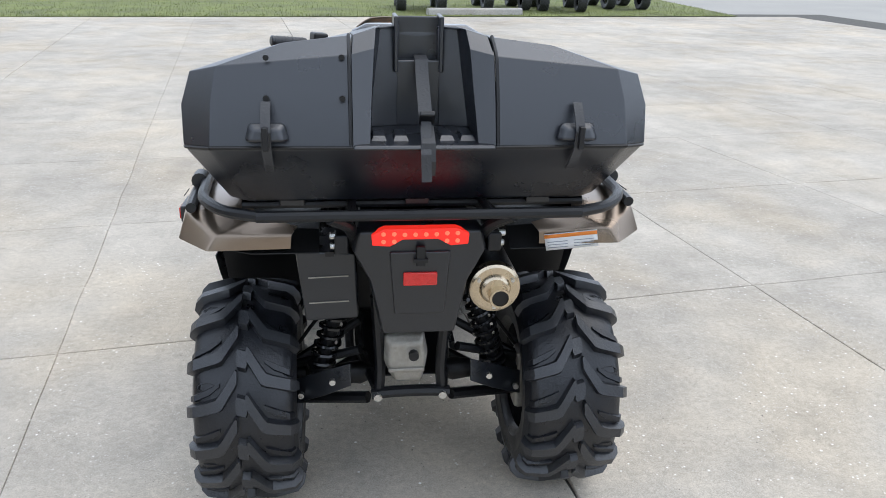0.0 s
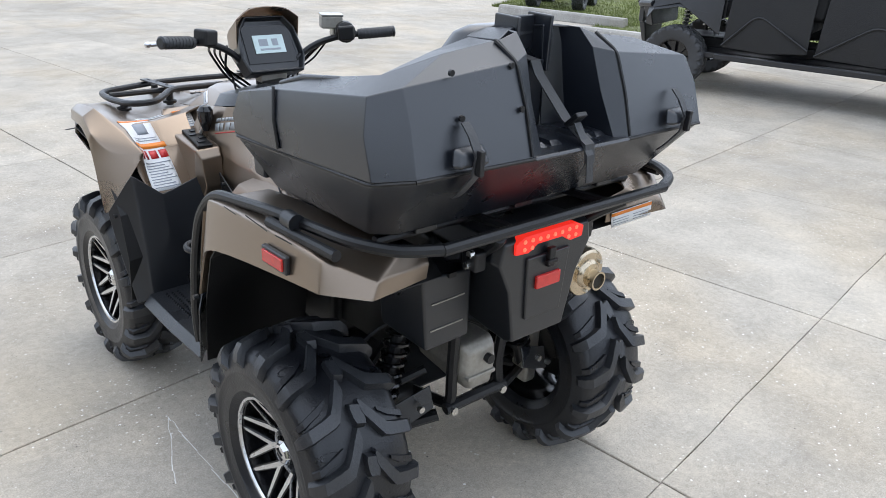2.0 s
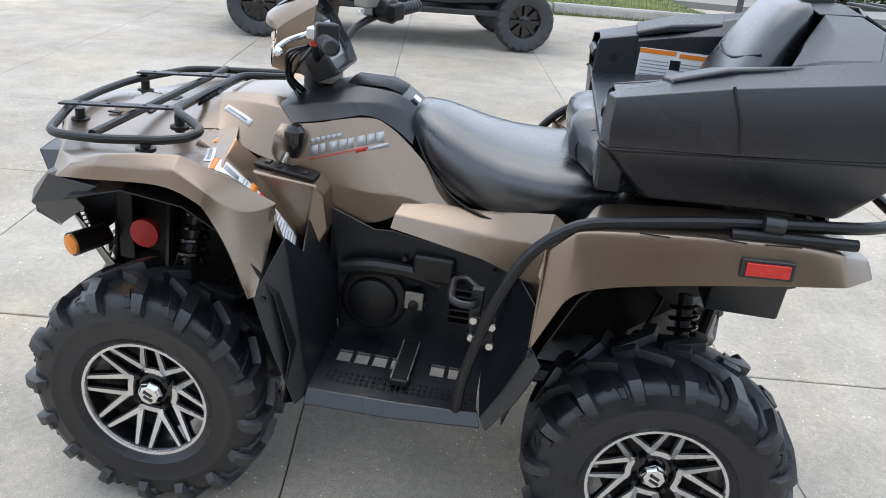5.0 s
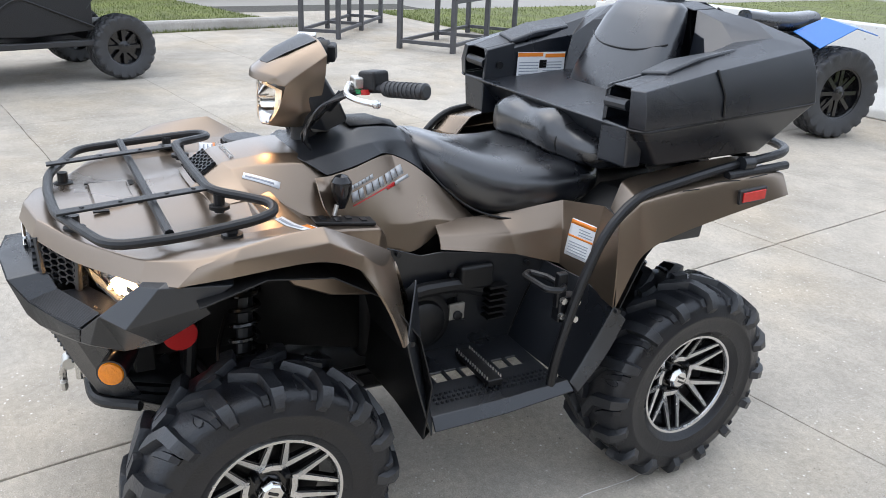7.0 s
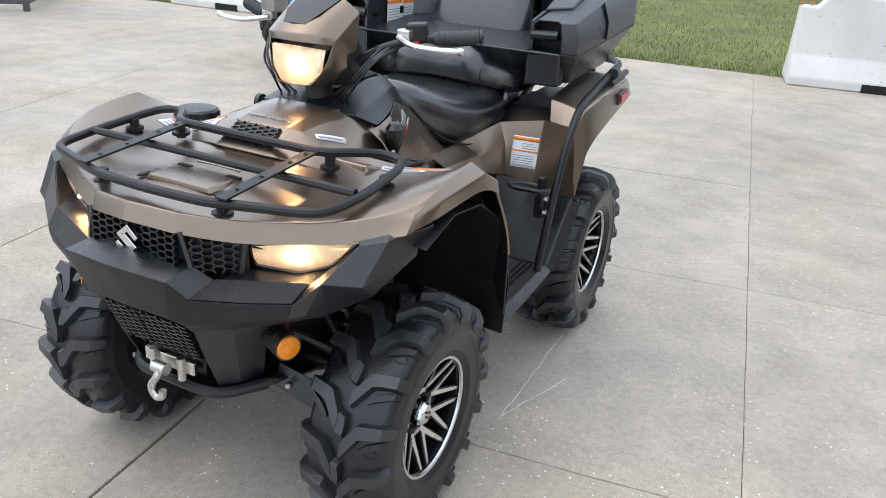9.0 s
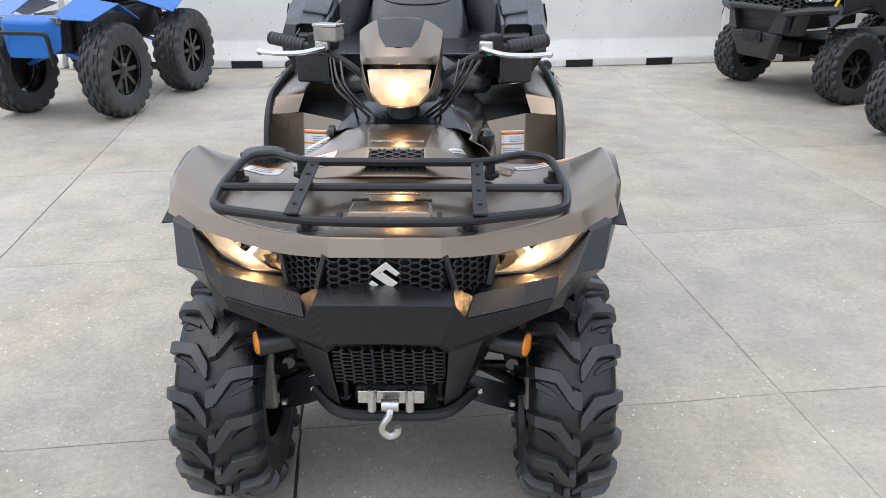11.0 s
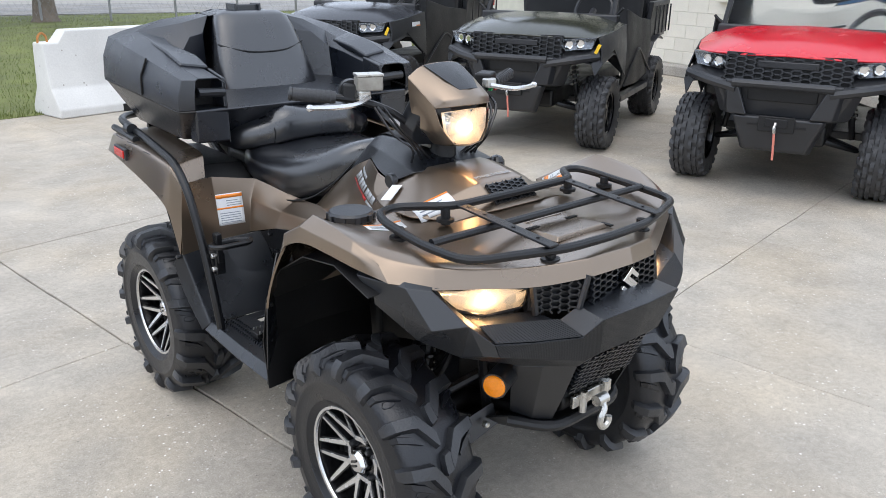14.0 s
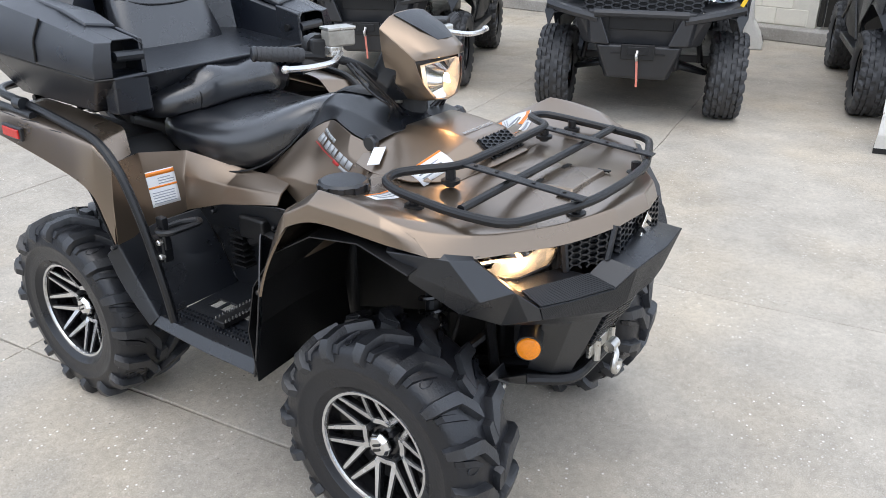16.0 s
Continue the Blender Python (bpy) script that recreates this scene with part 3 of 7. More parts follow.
# upright block outside each headlamp, undercut below its crease
block_top = [(.468, .908, .840), (.520, .876, .851), (.556, .738, .852)]
block_mid = [(.424, .984, .766), (.498, .942, .762), (.548, .795, .812)]
block_low = [(.402, .938, .664), (.486, .878, .712), (.538, .782, .788)]
corner_block = [[(.456, .896, .846), (.505, .850, .862), (.545, .735, .862)], block_top, block_mid, block_low]
chamfer = [[(.388, .976, .751), block_top[0]], [(.374, 1.018, .717), block_mid[0]], [(.362, 1.020, .683), (.396, 1.004, .690)], [(.372, .980, .672), block_low[0]]]
inner_lip = [[block_mid[0], block_mid[0]], [(.396, 1.004, .690), block_low[0]]]
bm = grid(both(shelf))
for rows in (corner_block, chamfer, inner_lip):
    grid(rows, bm)
    grid([flip(r) for r in rows], bm)
grid(both(under), bm)
bmesh.ops.remove_doubles(bm, verts=bm.verts, dist=1e-4)
bmesh.ops.dissolve_degenerate(bm, dist=1e-5, edges=bm.edges)
bumper_ob = part("front_bumper", bm, M_PLASTIC, quad, "black plastic front bumper", bevel=0.009, thick=0.005)
part("twill_band", grid(both([[(x, y + .002, z) for x, y, z in r] for r in band])), M_WEAVE, bumper_ob, "twill-textured black band", bevel=0.004, thick=0.003)
for s in (1, -1):
    tw = [r[2:] if s > 0 else flip(r[2:]) for r in shelf]
    part("twill_strip", grid([[(x, y + .002, z + .006) for x, y, z in r] for r in tw]), M_WEAVE, bumper_ob, "twill-textured black strip", bevel=.002, thick=.002)
    bz = [[(.222, .985, .750), (.330, .932, .748), (.404, .906, .774), (.462, .892, .842)], [(.194, 1.046, .736), (.300, 1.006, .744), (.388, .976, .751), (.468, .908, .840)]]
    part("lamp_bezel", grid(bz if s > 0 else [flip(r) for r in bz]), M_PLASTIC, bumper_ob, "dark bezel below the headlamp", bevel=.003, thick=.005)
keel = [[(.139, 1.078, .628), (.215, 1.024, .612), (.258, .965, .606)], [(.134, 1.032, .510), (.188, .985, .500), (.222, .925, .500)], [(.127, .990, .415), (.165, .952, .415), (.188, .895, .420)]]
for rows in (keel, [flip(r) for r in keel]):
    part("lower_cowl", grid(rows), M_PLASTIC, bumper_ob, bevel=0.005, thick=0.005)
part("lower_bar", tube([(.20, .90, .40), (.13, 1.0, .395), (-.13, 1.0, .395), (-.20, .90, .40)], .016, .05), M_TUBE, quad)
skid = [[(0, 1.00, .395), (.12, .985, .398), (.20, .90, .41)], [(0, .90, .335), (.14, .88, .34), (.20, .80, .36)], [(0, .70, .30), (.17, .68, .30), (.20, .62, .31)],
        [(0, .2, .285), (.18, .2, .285), (.20, .2, .30)], [(0, -.55, .285), (.16, -.55, .285), (.18, -.55, .30)]]
part("skid_plate", grid(both(skid)), M_PLASTIC, quad, bevel=0.004, thick=0.006)

# grilles
backing = [[(-.235, .985, .752), (-.14, 1.060, .762), (0, 1.076, .790), (.14, 1.060, .762), (.235, .985, .752)],
           [(-.235, .985, .815), (-.14, 1.060, .838), (0, 1.085, .850), (.14, 1.060, .838), (.235, .985, .815)]]
gr = part("upper_grille", grid(backing), M_DARK, quad, "black honeycomb grille")
part("grille_mesh", honeycomb(bmesh.new(), .25, .075, .0145, oriented((1, 0, 0), (0, -.05, 1), (0, 1.083, .802)), .0042, .014), M_PLASTIC, gr)
for s in (1, -1):
    mm = oriented((s * .76, -.65, 0), (0, -.05, s), (s * .187, 1.028, .790)) if s > 0 else oriented((.76, .65, 0), (0, -.05, 1), (-.187, 1.028, .790))
    part("grille_mesh", honeycomb(bmesh.new(), .11, .075, .0145, mm, .0042, .014), M_PLASTIC, gr)
    part("grille_post", tube([(s * .128, 1.076, .845), (s * .150, 1.072, .765)], .008, 0, 6), M_PLASTIC, gr)
    part("grille_post", tube([(s * .238, 1.000, .822), (s * .228, 1.005, .748)], .009, 0, 6), M_PLASTIC, gr)
m = oriented((-1, 0, 0), (0, -.05, 1), (0, 1.098, .803))
em = part("front_emblem", boxed((.004, .004, .004), (0, 0, 0), m), M_CHROME, gr, "chrome emblem")
bm = bmesh.new()
for sg in (1, -1):
    pts = [(-.030, .010), (.004, .038), (.034, .012), (.026, .004), (.004, .020), (-.010, .009), (.016, -.012), (.008, -.018)]
    lo_ = [bm.verts.new(m @ Vector((sg * x, sg * y, 0))) for x, y in pts]
    hi_ = [bm.verts.new(m @ Vector((sg * x, sg * y, .008))) for x, y in pts]
    for i in range(8):
        bm.faces.new((lo_[i], lo_[(i + 1) % 8], hi_[(i + 1) % 8], hi_[i]))
    bm.faces.new(hi_)
    bm.faces.new(list(reversed(lo_)))
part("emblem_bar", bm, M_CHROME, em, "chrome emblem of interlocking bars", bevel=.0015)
m = oriented((-1, 0, 0), (0, .40, 1), (0, 1.052, .564))
lg = part("lower_grille", boxed((.26, .125, .006), (0, -.016, .006), m), M_DARK, quad, "black honeycomb lower grille")
part("grille_mesh", honeycomb(bmesh.new(), .25, .12, .0155, m, .0042, .014, 0.5), M_PLASTIC, lg)

# headlamps in the bumper corners
for s in (1, -1):
    q = [(.242, .990, .814), (.345, .947, .832), (.460, .896, .842), (.400, .912, .776), (.330, .935, .750), (.236, .966, .757)]
    bulge = [[(s * x, y + .001, z) for x, y, z in q[:3]], [(s * .238, .984, .782), (s * .342, .952, .788), (s * .430, .910, .806)], [(s * x, y + .001, z) for x, y, z in reversed(q[3:])]]
    hl = part("headlamp", grid([[(x, y - .014, z) for x, y, z in r] for r in bulge]), M_HEADLAMP, quad, "lit front headlamp", thick=.003)
    part("lens", grid(bulge), M_LENS, hl, "clear lamp lens", thick=.002).visible_shadow = False
    part("bulb", turned([(-.008, .004), (-.003, .007), (.004, .007), (.008, .003)], "y", (s * .325, .944, .792), 12), M_BULB, hl)
    part("lamp_surround", tube([(s * x, y + .001, z) for x, y, z in q], .004, .012, 6, closed=True), M_PLASTIC, hl)
    # corner reflectors on stalks
    am = part("side_marker", turned([(-.10, .030), (0, .033), (.004, .033)], "x", (0, 0, 0), 20, m=Matrix.Diagonal((s, 1, 1, 1))), M_PLASTIC, quad)
    am.matrix_basis = Matrix.Translation((s * .318, .965, .572)) @ Matrix.Rotation(radians(s * 24), 4, "Z")
    part("amber_lens", turned([(.004, .029), (.009, .027), (.012, .018), (.013, .002)], "x", (0, 0, 0), 20, m=Matrix.Diagonal((s, 1, 1, 1))), M_AMBER, am, "round amber reflector lens")

# winch with hook
wn_ = part("winch", turned([(-.09, .028), (-.085, .034), (.085, .034), (.09, .028)], "x", (0, .96, .445), 16), M_DARK, quad)
part("fairlead", boxed((.16, .012, .035), (0, 1.012, .455)), M_STEEL, wn_, bevel=.003)
for x in (-.045, .045):
    part("roller", turned([(-.03, .011), (.03, .011)], "z", (x, 1.022, .452), 10), M_STEEL, wn_)
hk = part("hook_shackle", turned([(-.02, .016), (.02, .016)], "x", (0, 1.045, .452), 12), M_STEEL, wn_)
part("hook", tube([(0, 1.05, .450), (0, 1.060, .432), (.016, 1.062, .412), (.020, 1.062, .392), (.003, 1.062, .374), (-.017, 1.062, .384), (-.018, 1.062, .402)], .0095, .02, 8), M_STEEL, wn_, "pale forged winch hook")

# front rack of black tube
rk = new("front_rack")
rk.parent = quad
outer = [(0, 1.040, .906), (.16, 1.032, .906), (.402, .948, .906), (.418, .81, .914), (.408, .650, .930), (.388, .602, .937), (.332, .590, .940), (.288, .632, .944), (.228, .708, .950), (0, .712, .950)]
path = outer + [(-x, y, z) for x, y, z in reversed(outer[1:-1])]
part("rack_rail", tube(path, .0112, .05, 10, closed=True), M_TUBE, rk)
part("cross_rail", tube([(.405, .83, .920), (-.405, .83, .920)], .0105, 0, 8), M_TUBE, rk)
for s in (1, -1):
    st = part("rack_strap", boxed((.032, .330, .006), (s * .205, .868, .936), Matrix.Rotation(radians(-5.0), 4, "X")), M_TUBE, rk, bevel=.002)
    for y in (.74, .80, .90, .98):
        # no hole is cut; a dark disc gives its shade
        part("strap_hole_shade", turned([(-.0005, .005), (.0008, .005)], "z", (s * .205, y, .9405 - (y - .868) * .0875), 10), M_DARK, st)
    for x, y, z0, z1 in ((.178, .998, .862, .905), (.240, .690, .900, .944), (.400, .700, .888, .926)):
        part("rack_post", tube([(s * x, y, z0), (s * x, y, z1)], .013, 0, 10), M_TUBE, rk)
        # dark disc painted for the shadowed notch round the foot of each post
        part("post_recess_shade", turned([(-.004, .024), (.004, .024), (.006, .015)], "z", (s * x, y, z0 + .012), 12), M_DARK, rk)

# tank cover, side covers, console
tank = [
    [(0, .485, .985), (0, .380, 1.025), (0, .275, 1.046), (0, .190, 1.046), (0, .140, 1.030), (0, .085, .990)],
    [(.085, .475, .985), (.085, .375, 1.018), (.080, .275, 1.040), (.072, .190, 1.040), (.065, .145, 1.025), (.05, .090, .985)],
    [(.155, .455, .980), (.155, .375, .998), (.135, .265, 1.012), (.112, .190, 1.012), (.100, .150, 1.000), (.085, .105, .970)],
    [(.198, .410, .952), (.190, .330, .966), (.150, .240, .984), (.124, .200, .974), (.130, .150, .952), (.136, .105, .920)],
]
rows = [list(c) for c in zip(*tank)]
part("tank_cover", grid(both(rows)), M_PLASTIC, quad, "black plastic tank cover", bevel=.006, thick=.004, sub=2, crease=22)
part("knee_texture", grid(both([[(0, .30, 1.050), (.07, .30, 1.044)], [(0, .20, 1.0505), (.066, .20, 1.045)], [(0, .15, 1.038), (.06, .155, 1.031)]])), M_WEAVE, quad, "twill-textured pad on tank cover", thick=.002)
covers = []
for s in (1, -1):
    sc = [
        [(.190, .440, .945), (.200, .405, .950), (.192, .330, .964), (.152, .240, .982), (.126, .200, .972), (.138, .137, .945), (.160, .04, .860), (.175, -.05, .778)],
        [(.235, .445, .925), (.226, .400, .905), (.218, .330, .905), (.190, .240, .905), (.178, .190, .895), (.175, .130, .880), (.190, .04, .825), (.195, -.04, .775)],
        [(.262, .440, .890), (.240, .400, .830), (.238, .320, .820), (.226, .240, .810), (.220, .180, .800), (.215, .120, .810), (.212, .05, .795), (.205, -.03, .768)],
        [(.262, .420, .860), (.246, .370, .748), (.244, .300, .738), (.238, .230, .728), (.234, .165, .720), (.226, .105, .768), (.214, .05, .782), (.206, -.03, .760)],
    ]
    rows = sc if s > 0 else [flip(r) for r in sc]
    cov = part("side_cover", grid(rows), M_BRONZE, quad, "matte bronze side cover", bevel=.004, thick=.004, angle=45, sub=2)
    covers.append(cov)
    # shelf between deck and side cover, with the shift gate on the left
    con = [[(.165, .575, .945), (.262, .470, .905), (.262, .415, .862)], [(.250, .600, .905), (.350, .500, .888), (.335, .400, .868)]]
    if s > 0:
        part("console", grid(con if s > 0 else [flip(r) for r in con]), M_BRONZE, quad, bevel=.004, thick=.004)
rings = []
for y, zt, zb, xo, xi in ((.615, .912, .86, .300, .200), (.575, .900, .80, .318, .205), (.512, .861, .72, .322, .215), (.420, .853, .68, .322, .225), (.310, .842, .66, .316, .232), (.290, .815, .66, .306, .236), (.278, .72, .655, .300, .240)):
    rings.append([(-xo, y, zt - .004), (-xi, y, zt), (-xi - .004, y + .02, zb), (-xo - .005, y + .03, zb)])
con = part("console", loft(rings), M_BRONZE, quad, "matte bronze console with the shift gate", bevel=.008, segs=3, angle=50)
gate = part("shift_gate", boxed((.050, .16, .010), (-.272, .395, .853), Matrix.Rotation(radians(-4), 4, "Z") @ Matrix.Rotation(radians(5.5), 4, "X")), M_DARK, quad, "black zigzag shift gate", bevel=.004)
for k in range(4):
    part("gate_slot", boxed((.022, .014, .004), (-.280 + .018 * (k % 2), .345 + .034 * k, .8545 + .0033 * k)), M_PLASTIC, gate)
part("shift_lever", tube([(-.252, .412, .862), (-.246, .402, .888)], .006, 0, 8), M_STEEL, quad)
part("shift_knob", turned([(-.045, .010), (-.022, .019), (.003, .027), (.024, .026), (.038, .016), (.043, .003)], "z", (-.241, .388, .922), 18), M_GLOSS, quad, "gloss black shift knob")
cap = part("storage_cap", turned([(0, .060), (.018, .062), (.024, .056), (.026, .02)], "z", (.388, .475, .894), 28), M_PLASTIC, quad, "round black screw cap on fender")
for k in range(10):
    a = 2 * math.pi * k / 10
    part("cap_grip", boxed((.012, .014, .016), (.388 + .060 * math.cos(a), .475 + .060 * math.sin(a), .904), Matrix.Rotation(a, 4, "Z")), M_PLASTIC, cap)
tagp = part("hang_tag", boxed((.07, .034, .002), (.236, .455, .935), Matrix.Rotation(radians(25), 4, "Y") @ Matrix.Rotation(radians(20), 4, "Z")), M_WHITE, quad, "blank white paper tag")
part("ignition_switch", turned([(0, .022), (.014, .022), (.018, .017)], "x", (.195, .41, .955), 16), M_PLASTIC, quad)
part("tank_cap_sticker", boxed((.035, .022, .001), (-.035, .118, 1.018), Matrix.Rotation(radians(35), 4, "X")), M_WHITE, quad, "small white sticker")


# ---- seat ----
def pillow(rings, sides=18, power=2.6):
    """A cushion from rings (y, half width, z low, z high) with soft superellipse sections."""
    out = []
    for y, hw, z0, z1 in rings:
        ring = []
        for k in range(sides):
            a = 2 * math.pi * k / sides
            c, s = math.cos(a), math.sin(a)
            x = hw * math.copysign(abs(c) ** (2 / power), c)
            z = (z0 + z1) / 2 + (z1 - z0) / 2 * math.copysign(abs(s) ** (2 / power), s)
            ring.append((x, y, z))
        out.append(ring)
    return loft(out)


seat = part("seat", pillow([(.128, .045, .925, .992), (.104, .118, .868, 1.008), (.05, .160, .822, 1.002), (-.01, .194, .784, .984), (-.07, .220, .762, .966), (-.14, .244, .757, .952), (-.24, .260, .766, .946),
                            (-.34, .262, .78, .952), (-.42, .240, .79, .960), (-.47, .19, .81, .94)], 26, 2.8), M_VINYL, quad, "black vinyl rider seat", angle=60)
for s in (1, -1):
    part("seat_piping", tube([(s * .246, -.40, .805), (s * .259, -.24, .79), (s * .240, -.12, .785), (s * .202, -.02, .812), (s * .158, .06, .88), (s * .120, .10, .94)], .003, .05, 6), M_DARK, seat)
part("seat_base", boxed((.30, .44, .05), (0, -.22, .765)), M_DARK, quad)

# ---- rear bodywork ----
fender = [
    [(.44, -.316, .864), (.538, -.266, .864), (.574, -.262, .632)],
    [(.42, -.360, .930), (.556, -.315, .916), (.577, -.315, .762)],
    [(.42, -.400, .944), (.563, -.400, .934), (.585, -.362, .815)],
    [(.42, -.730, .972), (.568, -.730, .962), (.577, -.730, .872)],
    [(.40, -.830, .962), (.552, -.845, .950), (.572, -.862, .888)],
    [(.38, -.880, .945), (.475, -.930, .918), (.494, -.942, .884)],
    [(.29, -.855, .910), (.305, -.885, .898), (.308, -.882, .862)],
]
for s in (1, -1):
    rows = fender if s > 0 else [flip(r) for r in fender]
    fo = part("rear_fender", grid(rows), M_BRONZE, quad, "matte bronze rear fender with scrapes", bevel=.007, thick=.005, angle=40, sub=2)
    for k, (y, z, ln, tilt) in enumerate(((-.60, .958, .10, 2), (-.72, .962, .07, -4), (-.80, .945, .05, 12), (-.47, .945, .06, 0))):
        part("scrape", boxed((.0006, ln, .003), (s * (.5695 if y > -.75 else .556), y, z - .006), Matrix.Rotation(radians(tilt), 4, "X")), M_DARK, fo)
    rear = [[(.20, .100, .790), (.212, -.10, .795), (.27, -.285, .838), (.42, -.318, .862), (.545, -.262, .868)],
            [(.262, .115, .770), (.272, -.11, .755), (.30, -.272, .765), (.42, -.300, .765), (.560, -.264, .765)],
            [(.285, .120, .742), (.292, -.12, .700), (.315, -.262, .66), (.42, -.275, .640), (.568, -.262, .630)]]
    panel = part("rear_side_cover", grid(rear if s > 0 else [flip(r) for r in rear]), M_BRONZE, quad, "matte bronze rear side cover", bevel=.005, thick=.004, angle=50, sub=2)
    rf = part("side_reflector", boxed((.014, .105, .042), (s * .577, -.700, .905), Matrix.Rotation(radians(-3 - 0 * s), 4, "X")), M_PLASTIC, quad, bevel=.004)
    part("red_lens", boxed((.010, .086, .028), (s * .5835, -.700, .905), Matrix.Rotation(radians(-3), 4, "X")), M_RED, rf, "rectangular red reflector", bevel=.002)
    b = [(0, .093, .09, .012, M_ORANGE), (0, .055, .09, .006, M_ORANGE)] + [(.008, .008 + .008 * k, .07, .0025, M_INK) for k in range(5)] + [(.034, .066, .05, .0025, M_INK), (.034, .074, .05, .0025, M_INK), (.034, .082, .04, .0025, M_INK)]
    laid(quad, "warning_label", oriented((-1, s * .12, 0), (0, -.16, 1), (.418 if s > 0 else -.326, -.300 if s > 0 else -.290, .692)), .09, .108, b, "white warning label with orange header", [panel])
# rear right tail sticker
b = [(0, .034, .13, .010, M_ORANGE)] + [(.006 + .065 * j, .006 + .008 * k, .05, .002, M_INK) for k in range(3) for j in range(2)]
laid(quad, "warning_label", oriented((.16, -.045, .032), (0, -.12, 1), (.326, -.888, .845)), .13, .046, b, "white warning label with orange header", [fo])

# front fender instruction labels and the maker's decals as plain slanted bars
b = ([(0, .262, .118, .010, M_ORANGE), (0, .150, .118, .020, M_ORANGE), (.035, .205, .045, .042, M_INK)] + [(.008 + .036 * k, .112, .028, .030, M_REDINK) for k in range(3)]
     + [(.010, .010 + .0095 * k, .094 - .012 * (k % 3), .0032, M_INK) for k in range(10)] + [(.010, .180 + .009 * k, .09, .003, M_INK) for k in range(2)])
laid(quad, "instruction_label", oriented((.137, .036, -.012), (.035, .2, .183), (-.460, .309, .724)), .108, .274, b, "long white instruction label with orange bands", [front_body])
laid(quad, "instruction_label", oriented((.055, .006, -.003), (-.004, .07, .045), (-.276, .507, .864)), .060, .085, [(0, .075, .060, .009, M_ORANGE)] + [(.006, .010 + .010 * k, .046, .004, M_INK) for k in range(6)],
     "white instruction label", [con])
for x, y, z, w, h, tip, tg in ((.233, .606, .940, .115, .065, .30, 0), (.376, .583, .903, .105, .048, .05, 1)):
    laid(quad, "fender_label", oriented((-1, .25, tip), (-.25, -1, .12), (x + w / 2 - .01, y + h / 2 - .005, z - tip * w / 2)), w, h, [(.012, .012 + .012 * k, w - .04, .004, M_INK) for k in range(3)] + [(0, h - .008, w, .007, M_ORANGE)],
         "white paper label on fender", [front_body, hood_ob])
laid(quad, "fender_label", oriented((-.5, -.85, .0), (.8, -.5, .35), (-.145, .612, .948)), .09, .018, [(.006, .006, .07, .005, M_INK)], "white label strip", [front_body, hood_ob])
laid(quad, "fender_label", oriented((-.93, -.30, .05), (.30, -.93, .1), (-.318, .585, .913)), .11, .022, [(.006, .006, .09, .008, M_INK)], "white label strip", [front_body])
slant = Matrix(((1, .22, 0, 0), (0, 1, 0, 0), (0, 0, 1, 0), (0, 0, 0, 1)))
b = ([(.0245 * k, 0, .0215 if k not in (1, 4) else .015, .025, M_LETTER) for k in range(8)] + [(.014 * k, .031, .012, .011, M_LETTER) for k in range(6)]
     + [(0, -.009, .15, .003, M_REDINK), (.118, -.015, .028, .010, M_REDINK), (.150, -.015, .055, .009, M_LETTER)])
laid(covers[1], "maker_decal", oriented((.057, -.18, .05), (.3, 0, 1), (-.224, .352, .880)) @ slant, .21, .03, b, "silver and red slanted decal", [covers[1]], False)
laid(covers[0], "maker_decal", oriented((.057, .18, -.05), (-.3, 0, 1), (.170, .172, .922)) @ slant, .21, .03, b, "silver and red slanted decal", [covers[0]], False)

# tail: housing, lamp, latch, box, silencer
th = [(-.150, .935), (.150, .935), (.163, .880), (.122, .800), (.092, .652), (-.092, .652), (-.122, .800), (-.163, .880)]
ring = lambda y, k, dz=0: [(x * k, y, (z - .8) * k + .8 + dz) for x, z in th]
tail = part("tail_housing", loft([ring(-.70, .9), ring(-.93, 1.0), ring(-.955, .95)]), M_PLASTIC, quad, "black tail housing", bevel=.006)
part("tail_door", loft([[(x * k, y, z) for x, z in ((-.074, .880), (.074, .880), (.062, .715), (-.062, .715))] for y, k in ((-.95, 1), (-.963, .98))]), M_PLASTIC, tail, bevel=.004)
tl = part("tail_lamp", loft([[(x, y - .9 * 0, z) for x, z in ((-.116, .925), (-.085, .939), (.085, .939), (.116, .925), (.114, .897), (.072, .894), (.042, .911), (-.042, .911), (-.072, .894), (-.114, .897))] for y in (-.935, -.962)]), M_TAIL, tail, "lit red tail lamp", bevel=.003)
for k in range(8):
    x = -.0875 + .025 * k
    for z in ((.926, .907) if abs(x) > .055 else (.924,)):
        part("led", turned([(-.9615, .006), (-.9640, .005), (-.9648, .002)], "y", (x, 0, z), 10), M_LED, tl)
part("rear_reflector", boxed((.082, .01, .034), (0, -.966, .812)), M_RED, tail, "rectangular red reflector", bevel=.003)
part("tail_latch", boxed((.022, .014, .05), (0, -.968, .872)), M_DARK, tail, bevel=.003)
part("latch_bar", boxed((.034, .012, .010), (0, -.972, .862)), M_DARK, tail, bevel=.002)
for k in range(6):
    part("maker_bar", boxed((.018, .003, .012), (-.06 + .024 * k, -.948, .678), Matrix.Rotation(radians(0), 4, "X")), M_PLASTIC, tail)
tb = part("tool_box", loft([[(x, y, z) for x, z in ((-.300, .845), (-.150, .838), (-.145, .655), (-.280, .650))] for y in (-.68, -.86)]), M_PLASTIC, quad, "black tool box", bevel=.008)
for z in (.775, .705):
    part("box_groove", boxed((.10, .003, .003), (-.220, -.861, z), Matrix.Rotation(radians(-2), 4, "Y")), M_CAST, tb)
